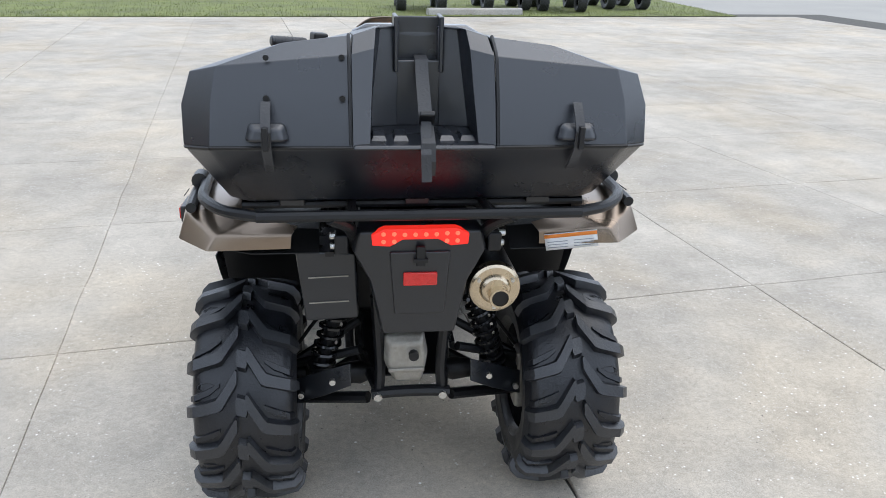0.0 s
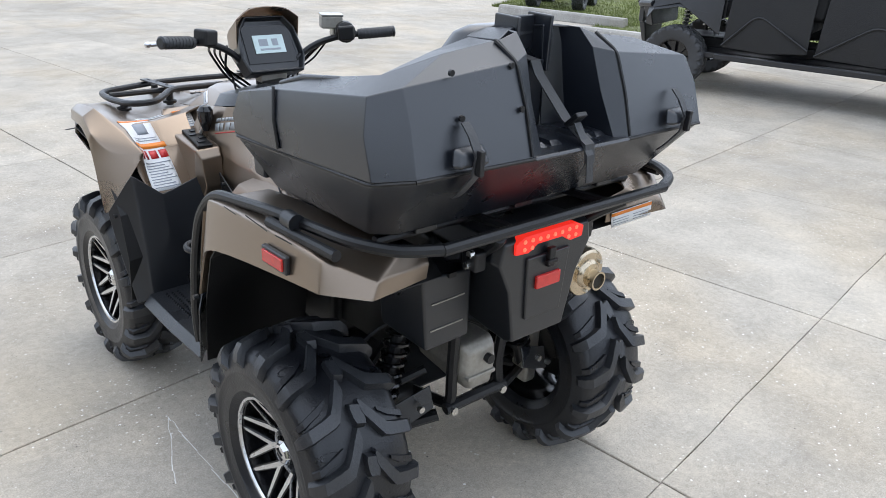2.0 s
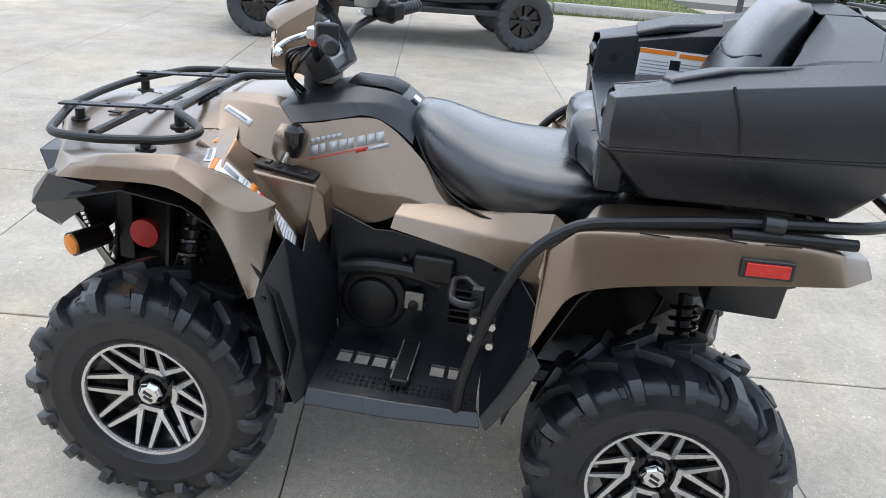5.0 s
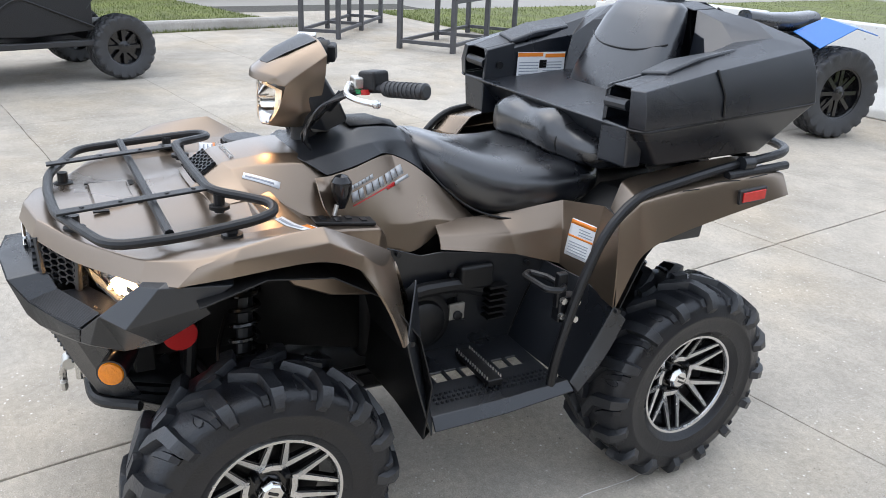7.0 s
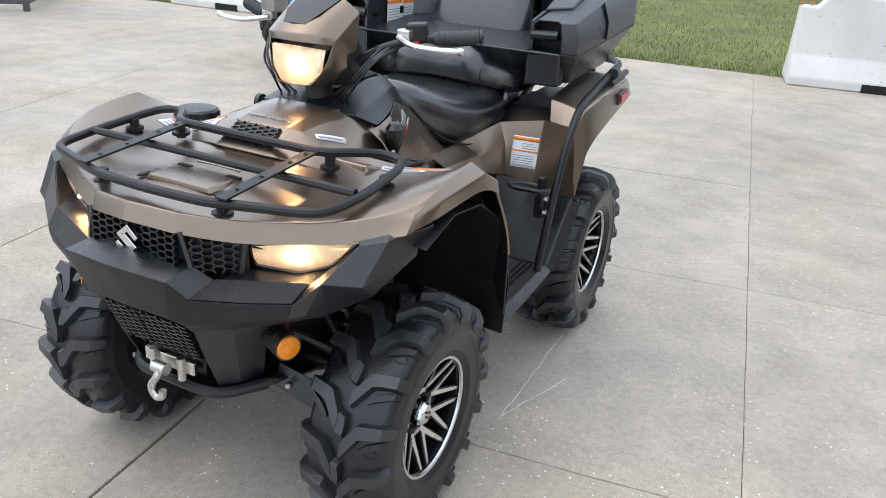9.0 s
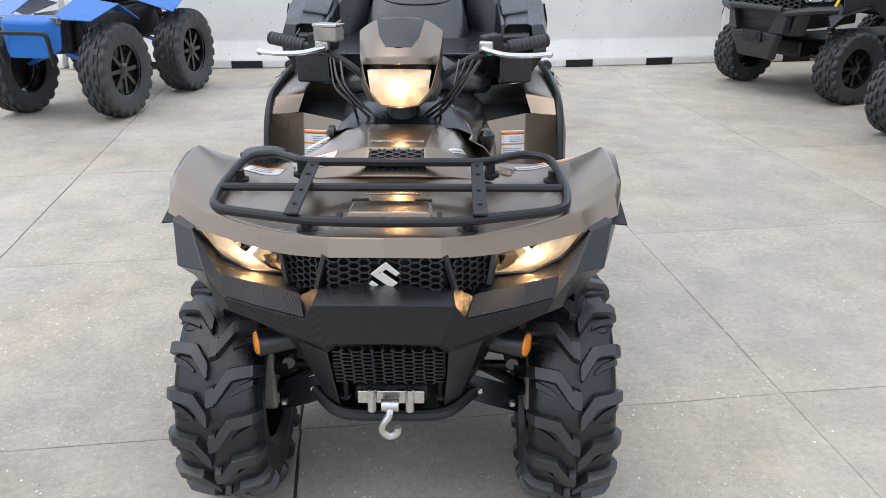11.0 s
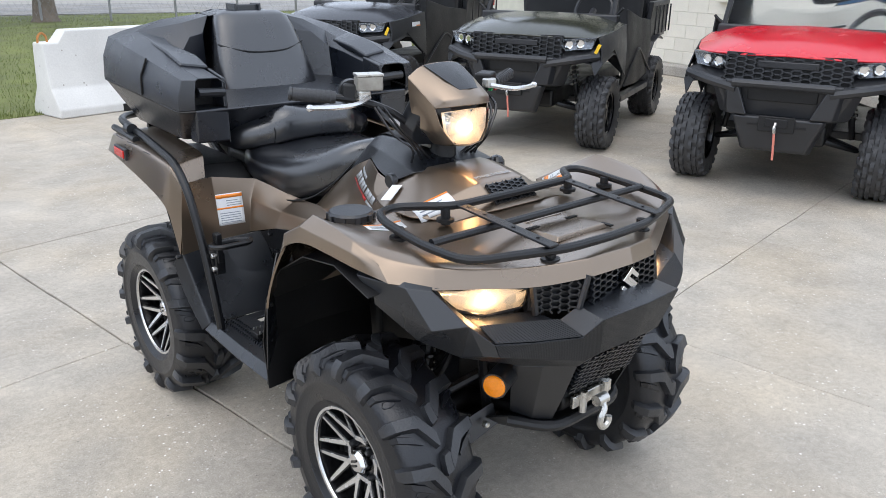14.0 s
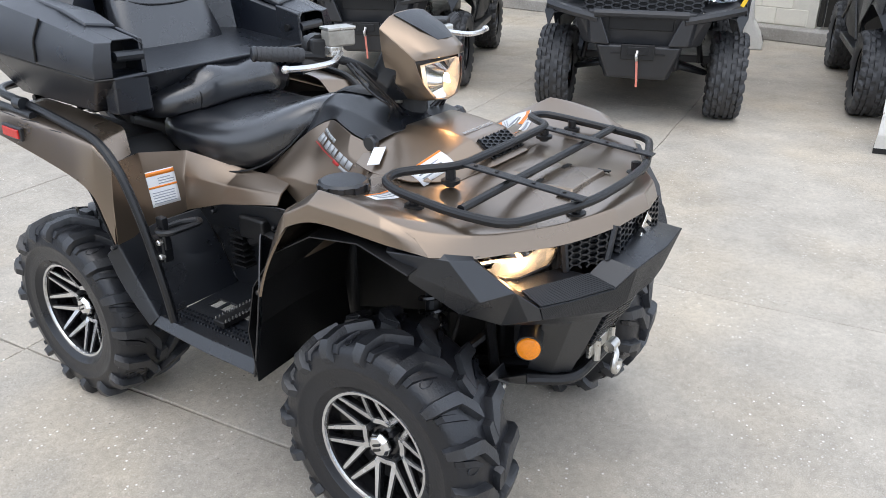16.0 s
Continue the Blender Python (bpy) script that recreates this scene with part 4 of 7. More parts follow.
part("box_latch", boxed((.022, .008, .012), (-.215, -.862, .838)), M_DARK, tb)
ex = part("silencer", turned([(-.45, .054), (-.47, .063), (-.86, .066), (-.895, .063)], "y", (.190, -.030, .765), 28), M_TUBE, quad, "black silencer with straw-coloured end cap")
cap = part("end_cap", turned([(-.880, .0655), (-.893, .066), (-.903, .064), (-.907, .057), (-.906, .040), (-.914, .036), (-.918, .030)], "y", (.190, -.030, .765), 28), M_EXH, ex, "straw-coloured steel end cap")
part("tail_pipe", turned([(-.905, .026), (-.940, .026), (-.940, .021), (-.905, .020)], "y", (.198, -.030, .753), 20, caps=False), M_EXH, ex)
# dark disc closes the pipe in place of the shade inside it
part("pipe_bore_shade", turned([(-.932, .022), (-.930, .022)], "y", (.198, -.030, .753), 16), M_DARK, ex)
bolt_heads("cap_bolt", [(.190 + .049 * math.cos(a), -.939, .765 + .049 * math.sin(a)) for a in (.5, 2.6, 4.7)], .005, ex, axis="y", deep=.004)
part("exhaust_pipe", tube([(.190, -.47, .765), (.18, -.2, .68), (.16, .1, .6)], .03, .1), M_CAST, ex)

# ---- footwells ----
for s in (1, -1):
    def sd(rows):
        return rows if s > 0 else [flip(r) for r in rows]
    fw = new("footwell")
    fw.parent = quad
    fp = [[(.250, .325, .765), (.330, .320, .740), (.440, .295, .715), (.530, .312, .790), (.597, .362, .662)],
          [(.250, .262, .580), (.330, .262, .580), (.440, .268, .590), (.520, .285, .590), (.590, .335, .560)],
          [(.250, .250, .402), (.330, .250, .402), (.440, .250, .402), (.520, .245, .380), (.566, .268, .368)]]
    part("leg_shield", grid(sd(fp)), M_PLASTIC, fw, "black plastic leg shield", bevel=.006, thick=.005, sub=2)
    op = [[(.597, .362, .662), (.545, .330, .640)], [(.590, .335, .560), (.540, .300, .56)], [(.566, .268, .368), (.52, .25, .36)]]
    slots = [(.215, .180), (.168, .133), (.121, .086), (.074, .039), (-.030, -.065), (-.077, -.112)]
    cols = []
    for y in [.252] + [v for ab in slots for v in ab] + [-.158]:
        k = max(0, (.05 - y) / .21)
        cols.append([(x, y - d * k, z) for x, z, d in ((.235, .408, 0), (.350, .404, 0), (.396, .403, 0), (.44, .402, 0), (.500, .400, .005), (.530, .397 + .012 * k, .012), (.554, .366 + .018 * k, .02))])
    bm = grid(sd(cols))
    gone = [fc for fc in bm.faces if .350 < abs(fc.calc_center_median().x) < .396 and any(b0 < fc.calc_center_median().y < a0 for a0, b0 in slots)]
    bmesh.ops.delete(bm, geom=gone, context="FACES")
    floor_ = part("footboard", bm, M_PLASTIC, fw, "black footboard with drain slots", bevel=.003, thick=.008)
    for k in range(26):
        for j in range(3):
            part("grip_stud", boxed((.008, .008, .006), (s * (.452 + .018 * j), .215 - .0145 * k, .404), None, .6), M_PLASTIC, floor_)
    pg = part("foot_rest", boxed((.19, .045, .02), (s * .385, .035, .418)), M_DARK, fw, bevel=.004)
    for k in range(14):
        for e in (-1, 1):
            part("rest_tooth", boxed((.006, .004, .010), (s * (.300 + .013 * k), .035 + e * .021, .430), None, .6), M_STEEL, pg)
    rp = [[(.300, -.215, .672), (.420, -.270, .652), (.568, -.262, .634), (.590, -.290, .600)],
          [(.260, -.185, .530), (.400, -.225, .520), (.545, -.225, .510), (.580, -.255, .490)],
          [(.240, -.155, .404), (.400, -.158, .402), (.535, -.172, .402), (.556, -.190, .378)]]
    part("rear_shield", grid(sd(rp)), M_PLASTIC, fw, "black plastic shield before the rear wheel", bevel=.006, thick=.005, sub=2)
    iw = [[(.252, .285, .762), (.262, .165, .722), (.285, .110, .735), (.292, -.12, .700), (.305, -.215, .668)],
          [(.246, .262, .600), (.245, .150, .600), (.245, .05, .600), (.250, -.10, .590), (.262, -.19, .560)],
          [(.236, .252, .405), (.236, .150, .405), (.236, .05, .405), (.236, -.10, .405), (.238, -.155, .405)]]
    part("engine_cover", grid(sd(iw)), M_PLASTIC, fw, bevel=.005, thick=.005)
    rim_t = part("clutch_cover", turned([(.236, .092), (.262, .090), (.268, .080), (.268, .07)], "x", (0, .155, .520), 28, m=Matrix.Diagonal((s, 1, 1, 1))), M_DARK, fw)
    part("cover_dome", turned([(.262, .072), (.280, .064), (.290, .045), (.294, .003)], "x", (0, .155, .520), 28, m=Matrix.Diagonal((s, 1, 1, 1))), M_DARK, rim_t)
    part("duct", tube([(s * .262, .24, .60), (s * .275, .17, .625), (s * .275, .05, .625), (s * .27, -.02, .60)], .022, .04), M_DARK, fw)
    part("filter_box", boxed((.06, .11, .075), (s * .265, .00, .645)), M_DARK, fw, bevel=.012)
    part("sight_plate", boxed((.012, .05, .05), (s * .262, .045, .535)), M_CAST, fw, bevel=.003)
    part("fill_plug", turned([(.262, .014), (.276, .014), (.278, .010)], "x", (0, .045, .525), 12, m=Matrix.Diagonal((s, 1, 1, 1))), M_TUBE, fw)
    for k in range(6):
        part("cooling_fin", boxed((.05, .06, .006), (s * .262, -.08, .50 + .02 * k)), M_DARK, fw)
    bolt_heads("panel_bolt", [(s * .578, .345, .652), (s * .272, .078, .660), (s * .582, -.262, .626), (s * .260, .235, .735), (s * .300, -.155, .672)], .0075, fw, M_TUBE)
    # grab tube from the footboard over the fender, with a folding passenger peg
    part("fender_rail", tube([(s * .522, -.115, .40), (s * .53, -.12, .50), (s * .537, -.165, .70), (s * .540, -.225, .845), (s * .538, -.315, .928), (s * .528, -.60, .972), (s * .505, -.88, .992), (s * .45, -.965, .990), (s * .36, -1.0, .988)],
                             .0135, .07, 10), M_TUBE, quad)
    part("rail_stub", tube([(s * .548, -.62, .958), (s * .534, -.87, .966)], .0125, 0, 10), M_TUBE, quad)
    part("rail_clamp", turned([(-.02, .020), (.02, .020)], "y", (s * .536, -.70, .985), 12), M_PLASTIC, quad)
    pb = part("peg_bracket", boxed((.035, .06, .075), (s * .500, -.150, .622)), M_TUBE, quad, bevel=.006)
    bolt_heads("bracket_bolt", [(s * .520, -.150 + dy, .622 + dz) for dy, dz in ((-.022, .02), (.022, .03), (-.022, -.03), (.022, -.015))], .009, pb)
    part("peg_link", boxed((.022, .03, .10), (s * .500, -.130, .675)), M_TUBE, pb, bevel=.005)
    part("peg_loop", tube([(s * .44, -.125, .690), (s * .52, -.13, .690), (s * .535, -.10, .692), (s * .52, -.07, .694), (s * .42, -.065, .694), (s * .40, -.095, .692)], .009, .03, 8, closed=True), M_TUBE, pb)

# rear rack
rr_ = new("rear_rack")
rr_.parent = quad
part("rack_bar", tube([(.37, -1.0, .988), (-.37, -1.0, .988)], .0135, 0, 10), M_TUBE, rr_)
part("rack_bar", tube([(.40, -.62, .955), (-.40, -.62, .955)], .011, 0, 8), M_TUBE, rr_)
part("rack_bar", tube([(.42, -.84, .962), (-.42, -.84, .962)], .011, 0, 8), M_TUBE, rr_)
for s in (1, -1):
    part("rack_bar", tube([(s * .16, -1.0, .985), (s * .16, -.50, .945)], .011, 0, 8), M_TUBE, rr_)
    part("rack_stay", tube([(s * .21, -1.0, .982), (s * .165, -.955, .945), (s * .15, -.86, .86)], .015, .03, 10), M_TUBE, rr_)
    part("stay_plate", boxed((.035, .05, .05), (s * .185, -.90, .885)), M_TUBE, rr_, bevel=.006)
    bolt_heads("stay_bolt", [(s * .205, -.91, .905), (s * .205, -.90, .875)], .009, rr_)

# ---- steering ----
bar = new("handlebar")
bar.parent = quad
bar.matrix_basis = Matrix.Translation((0, .40, 0)) @ Matrix.Rotation(radians(-3), 4, "Z") @ Matrix.Translation((0, -.40, 0))
for s in (1, -1):
    part("bar_tube", tube([(0, .375, 1.045), (s * .055, .372, 1.055), (s * .15, .365, 1.140), (s * .245, .316, 1.178), (s * .405, .240, 1.196)], .011, .05, 10), M_TUBE, bar)
    g = part("grip", turned([(-.062, .0165), (-.058, .018), (.058, .018), (.062, .015)], "x", (0, 0, 0), 16), M_RUBBER, bar, "ribbed rubber grip")
    g.matrix_basis = oriented((s * .16, -.075, .019), (0, 0, 1), (s * .352, .262, 1.190))
    for k in range(8):
        part("grip_rib", turned([(-.002, .0195), (.002, .0195)], "x", (-.048 + .0135 * k, 0, 0), 16), M_RUBBER, g)
    part("grip_end", turned([(.060, .0195), (.066, .0195), (.070, .014)], "x", (0, 0, 0), 14), M_PLASTIC, g)
    sw = part("switch_box", boxed((.056, .05, .085 if s > 0 else .055), (0, 0, .02 if s > 0 else 0)), M_DARK, bar, bevel=.008)
    sw.matrix_basis = oriented((s * .16, -.075, .019), (0, 0, 1), (s * .250, .300, 1.195))
    part("switch_button", boxed((.016, .012, .014), (0, -.02 if s > 0 else -.024, .03)), M_REDINK, sw, "red switch")
    if s < 0:
        part("switch_button", boxed((.016, .012, .010), (-.022, -.022, .028)), material("green_switch", (.02, .35, .12), .4, bump=0), sw, "green switch")
    else:
        part("throttle_case", turned([(-.02, .035), (.02, .035), (.025, .028)], "z", (.0, .0, .02), 16), M_DARK, sw)
    part("lever_perch", boxed((.04, .03, .03), (s * .235, .335, 1.190)), M_STEEL, bar, bevel=.006)
    part("lever", tube([(s * .225, .352, 1.185), (s * .285, .385, 1.172), (s * .36, .375, 1.170), (s * .410, .355, 1.172)], .0075, .04, 8), M_ALLOY, bar, "bright alloy lever")
    part("lever_ball", turned([(-.010, .004), (-.006, .009), (.004, .010), (.010, .004)], "x", (s * .414, .353, 1.172), 12), M_ALLOY, bar)
res = part("brake_reservoir", boxed((.075, .05, .042), (.215, .335, 1.222), Matrix.Rotation(radians(-18), 4, "Z")), M_CAST, bar, "cast brake fluid reservoir", bevel=.006)
part("reservoir_lid", boxed((.078, .053, .008), (.215, .335, 1.246), Matrix.Rotation(radians(-18), 4, "Z")), M_STEEL, res, bevel=.002)
part("bar_clamp", boxed((.10, .05, .05), (0, .37, 1.050)), M_CAST, bar, bevel=.008)
part("steering_post", turned([(.93, .05), (1.0, .04), (1.05, .04)], "z", (0, .40, 0), 16), M_DARK, bar)
for k, (x0, x1) in enumerate(((-.22, -.05), (-.20, -.03), (-.18, -.07), (.20, .05), (.18, .03), (.21, .08), (-.16, -.02))):
    part("control_cable", tube([(x0, .355, 1.155), (x0 * .9, .42, 1.13 - .01 * k), (x0 * .62, .44, 1.04), (x1 * 1.6, .41, .985), (x1, .39, .95)], .0045 - .0004 * (k % 3), .06, 6), M_GLOSS, bar)
# cowl with headlamp
cw = [
    [(0, .548, 1.168), (.050, .538, 1.167), (.084, .512, 1.163), (.102, .485, 1.158)],
    [(0, .546, 1.190), (.050, .535, 1.188), (.086, .506, 1.182), (.107, .477, 1.172)],
    [(0, .480, 1.238), (.050, .472, 1.234), (.088, .450, 1.222), (.112, .430, 1.204)],
    [(0, .390, 1.274), (.050, .386, 1.272), (.080, .384, 1.264), (.116, .380, 1.237)],
]
cowl = part("headlamp_cowl", grid(both(cw)), M_BRONZE, quad, "matte bronze headlamp cowl", bevel=.006, thick=.005, sub=2, crease=30)
lo = [[(.102, .485, 1.158), (.107, .477, 1.172), (.112, .430, 1.204), (.116, .380, 1.237)], [(.096, .492, 1.125), (.104, .470, 1.128), (.112, .430, 1.150), (.118, .385, 1.172)],
      [(.084, .503, 1.088), (.092, .475, 1.084), (.100, .440, 1.090), (.108, .400, 1.100)], [(.054, .516, 1.054), (.058, .490, 1.048), (.062, .455, 1.045), (.070, .410, 1.050)],
      [(0, .519, 1.046), (0, .490, 1.040), (0, .455, 1.036), (0, .410, 1.040)]]
part("cowl_side", grid(lo), M_BRONZE, cowl, bevel=.004, thick=.004, sub=2, crease=30)
part("cowl_side", grid([flip(r) for r in lo]), M_BRONZE, cowl, bevel=.004, thick=.004, sub=2, crease=30)
part("cowl_panel", grid(both([[(0, .518, 1.2085), (.034, .510, 1.2065)], [(0, .474, 1.2385), (.054, .468, 1.2325)], [(0, .394, 1.2715), (.066, .390, 1.2660)]])), M_PLASTIC, cowl, "blue-black inset panel", bevel=.002, thick=.002, offset=1)
q = [(.086, .506, 1.148), (0, .520, 1.152), (-.086, .506, 1.148), (-.078, .510, 1.090), (-.050, .518, 1.058), (0, .521, 1.052), (.050, .518, 1.058), (.078, .510, 1.090)]
bm = bmesh.new()
bm.faces.new([bm.verts.new((x * .96, y - .016, (z - 1.1) * .96 + 1.1)) for x, y, z in q])
hl = part("headlamp", bm, M_HEADLAMP, cowl, "lit centre headlamp", thick=.003)
bm = bmesh.new()
c = bm.verts.new((0, .530, 1.105))
vs = [bm.verts.new(p) for p in q]
for a, b2 in zip(vs, vs[1:] + vs[:1]):
    bm.faces.new((a, b2, c))
part("lens", bm, M_LENS, hl, "clear lamp lens", thick=.002).visible_shadow = False
part("bulb", turned([(-.009, .004), (-.003, .009), (.005, .009), (.009, .003)], "y", (0, .512, 1.105), 14), M_BULB, hl)
# light of the three burning headlamps
for at, watts in (((-.335, .954, .786), .26), ((.335, .954, .786), .26), ((0, .521, 1.096), .28)):
    beam = new("headlamp_light", bpy.data.lights.new("headlamp_light", "POINT"))
    beam.data.energy, beam.data.color, beam.data.shadow_soft_size = watts, (1.0, .56, .24), .006
    beam.matrix_world = BODY @ Matrix.Translation(at)
# gauge pod
gp = [(-.095, 0, .0), (.095, 0, .0), (.112, 0, .05), (.100, 0, .145), (.070, 0, .185), (-.070, 0, .185), (-.100, 0, .145), (-.112, 0, .05)]
tiltm = Matrix.Translation((0, .326, 1.062)) @ Matrix.Rotation(radians(-30), 4, "X") @ Matrix.Scale(1.08, 4)
bm = loft([[tiltm @ Vector((x * k, y, (z - .09) * k + .09)) for x, _, z in gp] for y, k in ((.10, .55), (.05, .95), (-.005, 1.0), (-.012, .93), (.008, .86))])
pod = part("gauge_pod", bm, M_PLASTIC, quad, "black instrument pod", bevel=.004)
scr = part("display", boxed((.105, .004, .058), (0, .003, .095), None), M_SCREEN, pod, "pale lit display")
scr.matrix_basis = tiltm
face = part("gauge_face", boxed((.165, .004, .12), (0, .0065, .095)), M_GLOSS, pod)
face.matrix_basis = tiltm
for x, z, w, h in ((-.02, .10, .03, .022), (.02, .10, .02, .022), (0, .078, .07, .006)):
    o = part("display_bar", boxed((w, .001, h), (x, .0005, z)), M_INK, scr)

# ---- running gear ----
for s in (1, -1):
    add_wheel(quad, (s * .462, .6425, .322), .215, .311, s, "front_wheel", .030)
    add_wheel(quad, (s * .458, -.6425, .322), .262, .311, s, "rear_wheel", .042)
    for name, yc, inner, outer in (("front", .664, .40, .37), ("rear", -.607, .36, .35)):
        sus = new(name + "_suspension")
        sus.parent = quad
        part("lower_arm", tube([(s * .12, yc + .13, .335), (s * outer, yc, .262), (s * .12, yc - .13, .335)], .017, .03, 8), M_TUBE, sus)
        part("upper_arm", tube([(s * .14, yc + .09, .47), (s * outer, yc, .375), (s * .14, yc - .09, .47)], .014, .03, 8), M_TUBE, sus)
        pl = [[(s * .17, yc - .17, .345), (s * .17, yc - .15, .405)], [(s * .24, yc - .15, .305), (s * .24, yc - .13, .375)], [(s * .33, yc - .12, .262), (s * .33, yc - .10, .33)]]
        if name == "rear":
            pl = [[(x, y, z + .055) for x, y, z in r] for r in pl]
        if name == "front":
            pl = [[(x, 2 * yc - y, z) for x, y, z in r] for r in pl]
        ag = part("arm_guard", grid(pl), M_PLASTIC, sus, "black plastic arm guard", bevel=.004, thick=.006)
        bolt_heads("guard_bolt", [(s * .22, yc + (.175 if name == "front" else -.175), .365 if name == "front" else .42), (s * .31, yc + (.135 if name == "front" else -.135), .30 if name == "front" else .355)], .009, ag, axis="y")
        part("upright", boxed((.05, .07, .20), (s * (outer + .01), yc, HUB_Z)), M_CAST, sus, bevel=.012)
        part("axle", turned([(.10, .020), (.14, .036), (.20, .028), (.22, .016), (outer - .06, .016), (outer - .05, .036), (outer, .030)], "x", (0, yc, HUB_Z + .035), 14, m=Matrix.Diagonal((s, 1, 1, 1))), M_DARK, sus)
        top, bot = ((s * .23, yc - .03, .76), (s * .315, yc + .01, .36)) if name == "front" else ((s * .185, yc - .05, .64), (s * .275, yc - .06, .33))
        sh = part("shock_absorber", tube([top, bot], .020, 0, 10), M_TUBE, sus)
        t_, b_ = Vector(top), Vector(bot)
        part("spring", coil(bmesh.new(), t_ + (b_ - t_) * .08, t_ + (b_ - t_) * .72, .034, .0065, 7), M_GLOSS, sh)
        part("spring_cup", turned([(-.006, .040), (.006, .040)], "z", t_ + (b_ - t_) * .75, 16), M_TUBE, sh)
        part("shock_eye", turned([(-.02, .018), (.02, .018)], "y", bot, 10), M_CAST, sh)
        part("brake_hose", tube([(s * .15, yc, .60), (s * .25, yc + .06, .52), (s * .34, yc + .03, .40)], .006, .06, 6), M_DARK, sus)
    # wheel-arch liners
    arc = []
    for k in range(9):
        a = radians(-18 + 24.5 * k * .92)
        y, z = .6425 - .365 * math.cos(a) * 1.0, .50 + .375 * math.sin(a)
        arc.append([(s * .20, y, z), (s * .40, y, z + .004), (s * .575, y, z - .012)])
    arc = [[(s * .20, .262, .36), (s * .40, .262, .36), (s * .545, .262, .37)]] + arc[:7]
    part("front_arch_liner", grid(arc), M_DARK, quad, "black inner fender liner", bevel=.004, thick=.004)
    arc = [[(s * .24, -.225, .40), (s * .40, -.225, .40), (s * .55, -.225, .40)], [(s * .24, -.27, .62), (s * .40, -.28, .62), (s * .565, -.275, .60)], [(s * .24, -.34, .80), (s * .40, -.35, .80), (s * .572, -.345, .77)],
           [(s * .24, -.44, .87), (s * .40, -.44, .88), (s * .570, -.42, .855)], [(s * .24, -.80, .88), (s * .40, -.80, .89), (s * .562, -.80, .885)], [(s * .24, -.86, .84), (s * .40, -.88, .85), (s * .50, -.91, .885)]]
    part("rear_arch_liner", grid(arc), M_DARK, quad, "black inner fender liner", bevel=.004, thick=.004)

for s in (1, -1):
    iw = [[(s * .15, -.20, .44), (s * .15, -.20, .86)], [(s * .15, -.50, .46), (s * .15, -.50, .86)], [(s * .15, -.74, .66), (s * .15, -.74, .86)]]
    part("inner_wall", grid(iw), M_DARK, quad, "black inner panel over the rear axle", thick=.004)
for s in (1, -1):
    iw = [[(s * .165, .30, .42), (s * .165, .30, .86)], [(s * .165, .62, .50), (s * .165, .62, .88)], [(s * .165, .92, .52), (s * .165, .92, .84)]]
    part("inner_wall", grid(iw), M_DARK, quad, "black inner panel over the front axle", thick=.004)
eng = part("engine", boxed((.36, .62, .36), (0, .0, .56)), M_DARK, quad, "dark engine mass behind the covers", bevel=.03)
part("air_box", boxed((.32, .40, .14), (0, -.52, .80)), M_DARK, eng, bevel=.02)
part("radiator", boxed((.40, .05, .34), (0, .88, .66)), M_DARK, quad, bevel=.006)
fr = new("frame")
fr.parent = quad
for s in (1, -1):
    part("frame_tube", tube([(s * .12, .95, .42), (s * .13, .60, .32), (s * .14, -.45, .33), (s * .09, -.755, .362), (s * .085, -.745, .44), (s * .098, -.76, .67)], .016, .05, 8), M_TUBE, fr)
    part("frame_tube", tube([(s * .12, .95, .42), (s * .13, .92, .80), (s * .13, .50, .88), (s * .15, 0, .74), (s * .16, -.50, .70), (s * .16, -.84, .86)], .015, .05, 8), M_TUBE, fr)
    part("frame_tube", tube([(s * .16, .78, .36), (s * .18, .74, .80)], .015, 0, 8), M_TUBE, fr)
part("cross_bar", tube([(-.11, -.755, .357), (-.05, -.76, .366), (.05, -.76, .366), (.11, -.755, .357)], .017, .03, 8), M_TUBE, fr)
bolt_heads("frame_bolt", [(-.094, -.772, .357), (.090, -.772, .357)], .012, fr, axis="y", deep=.008)
df = part("differential", loft([[(x * k, y, (z - .44) * k + .44) for x, z in ((-.075, .55), (.035, .555), (.047, .49), (.032, .405), (-.05, .405), (-.078, .47))] for y, k in ((-.55, .8), (-.70, 1.0), (-.765, 1.0), (-.785, .8))]), M_CAST, quad, "bare cast differential case", bevel=.010)
part("filler_plug", turned([(-.83, .014), (-.80, .014)], "y", (.004, .028, .500), 10), M_TUBE, df)
part("case_rib", boxed((.10, .02, .012), (-.015, -.782, .452)), M_CAST, df, bevel=.003)
part("front_diff", boxed((.16, .20, .15), (0, .66, .40)), M_DARK, quad, bevel=.02)
part("horn", turned([(0, .035), (.02, .042), (.03, .040)], "x", (-.22, .80, .60), 20, m=Matrix.Diagonal((-1, 1, 1, 1))), M_REDINK, quad, "dark red horn")


# ---- cargo box with passenger seat, resting on the rear rack ----
box = thing("cargo_box", "black moulded cargo box with padded backrest, strapped on the rear rack", "cargo box", at=BODY)
tub = [[(.40, -.885, .985), (.445, -.850, .985), (.440, -.460, .968), (.40, -.435, .968)],
       [(.455, -1.012, 1.148), (.518, -.960, 1.138), (.490, -.352, 1.080), (.440, -.335, 1.080)]]
lowring = lambda r: r + flip(list(reversed(r)))
bm = loft([lowring([(.385, -.870, .982), (.43, -.840, .982), (.425, -.480, .970), (.385, -.455, .970)]), lowring(tub[0]), lowring(tub[1])], caps=True)
tubo = part("tub", bm, M_BOX, box, "black lower shell of the cargo box", bevel=.010)
part("seam_line", tube(tub[1] + [], .004, .02, 6), M_DARK, tubo)
part("seam_line", tube(flip(tub[1]), .004, .02, 6), M_DARK, tubo)
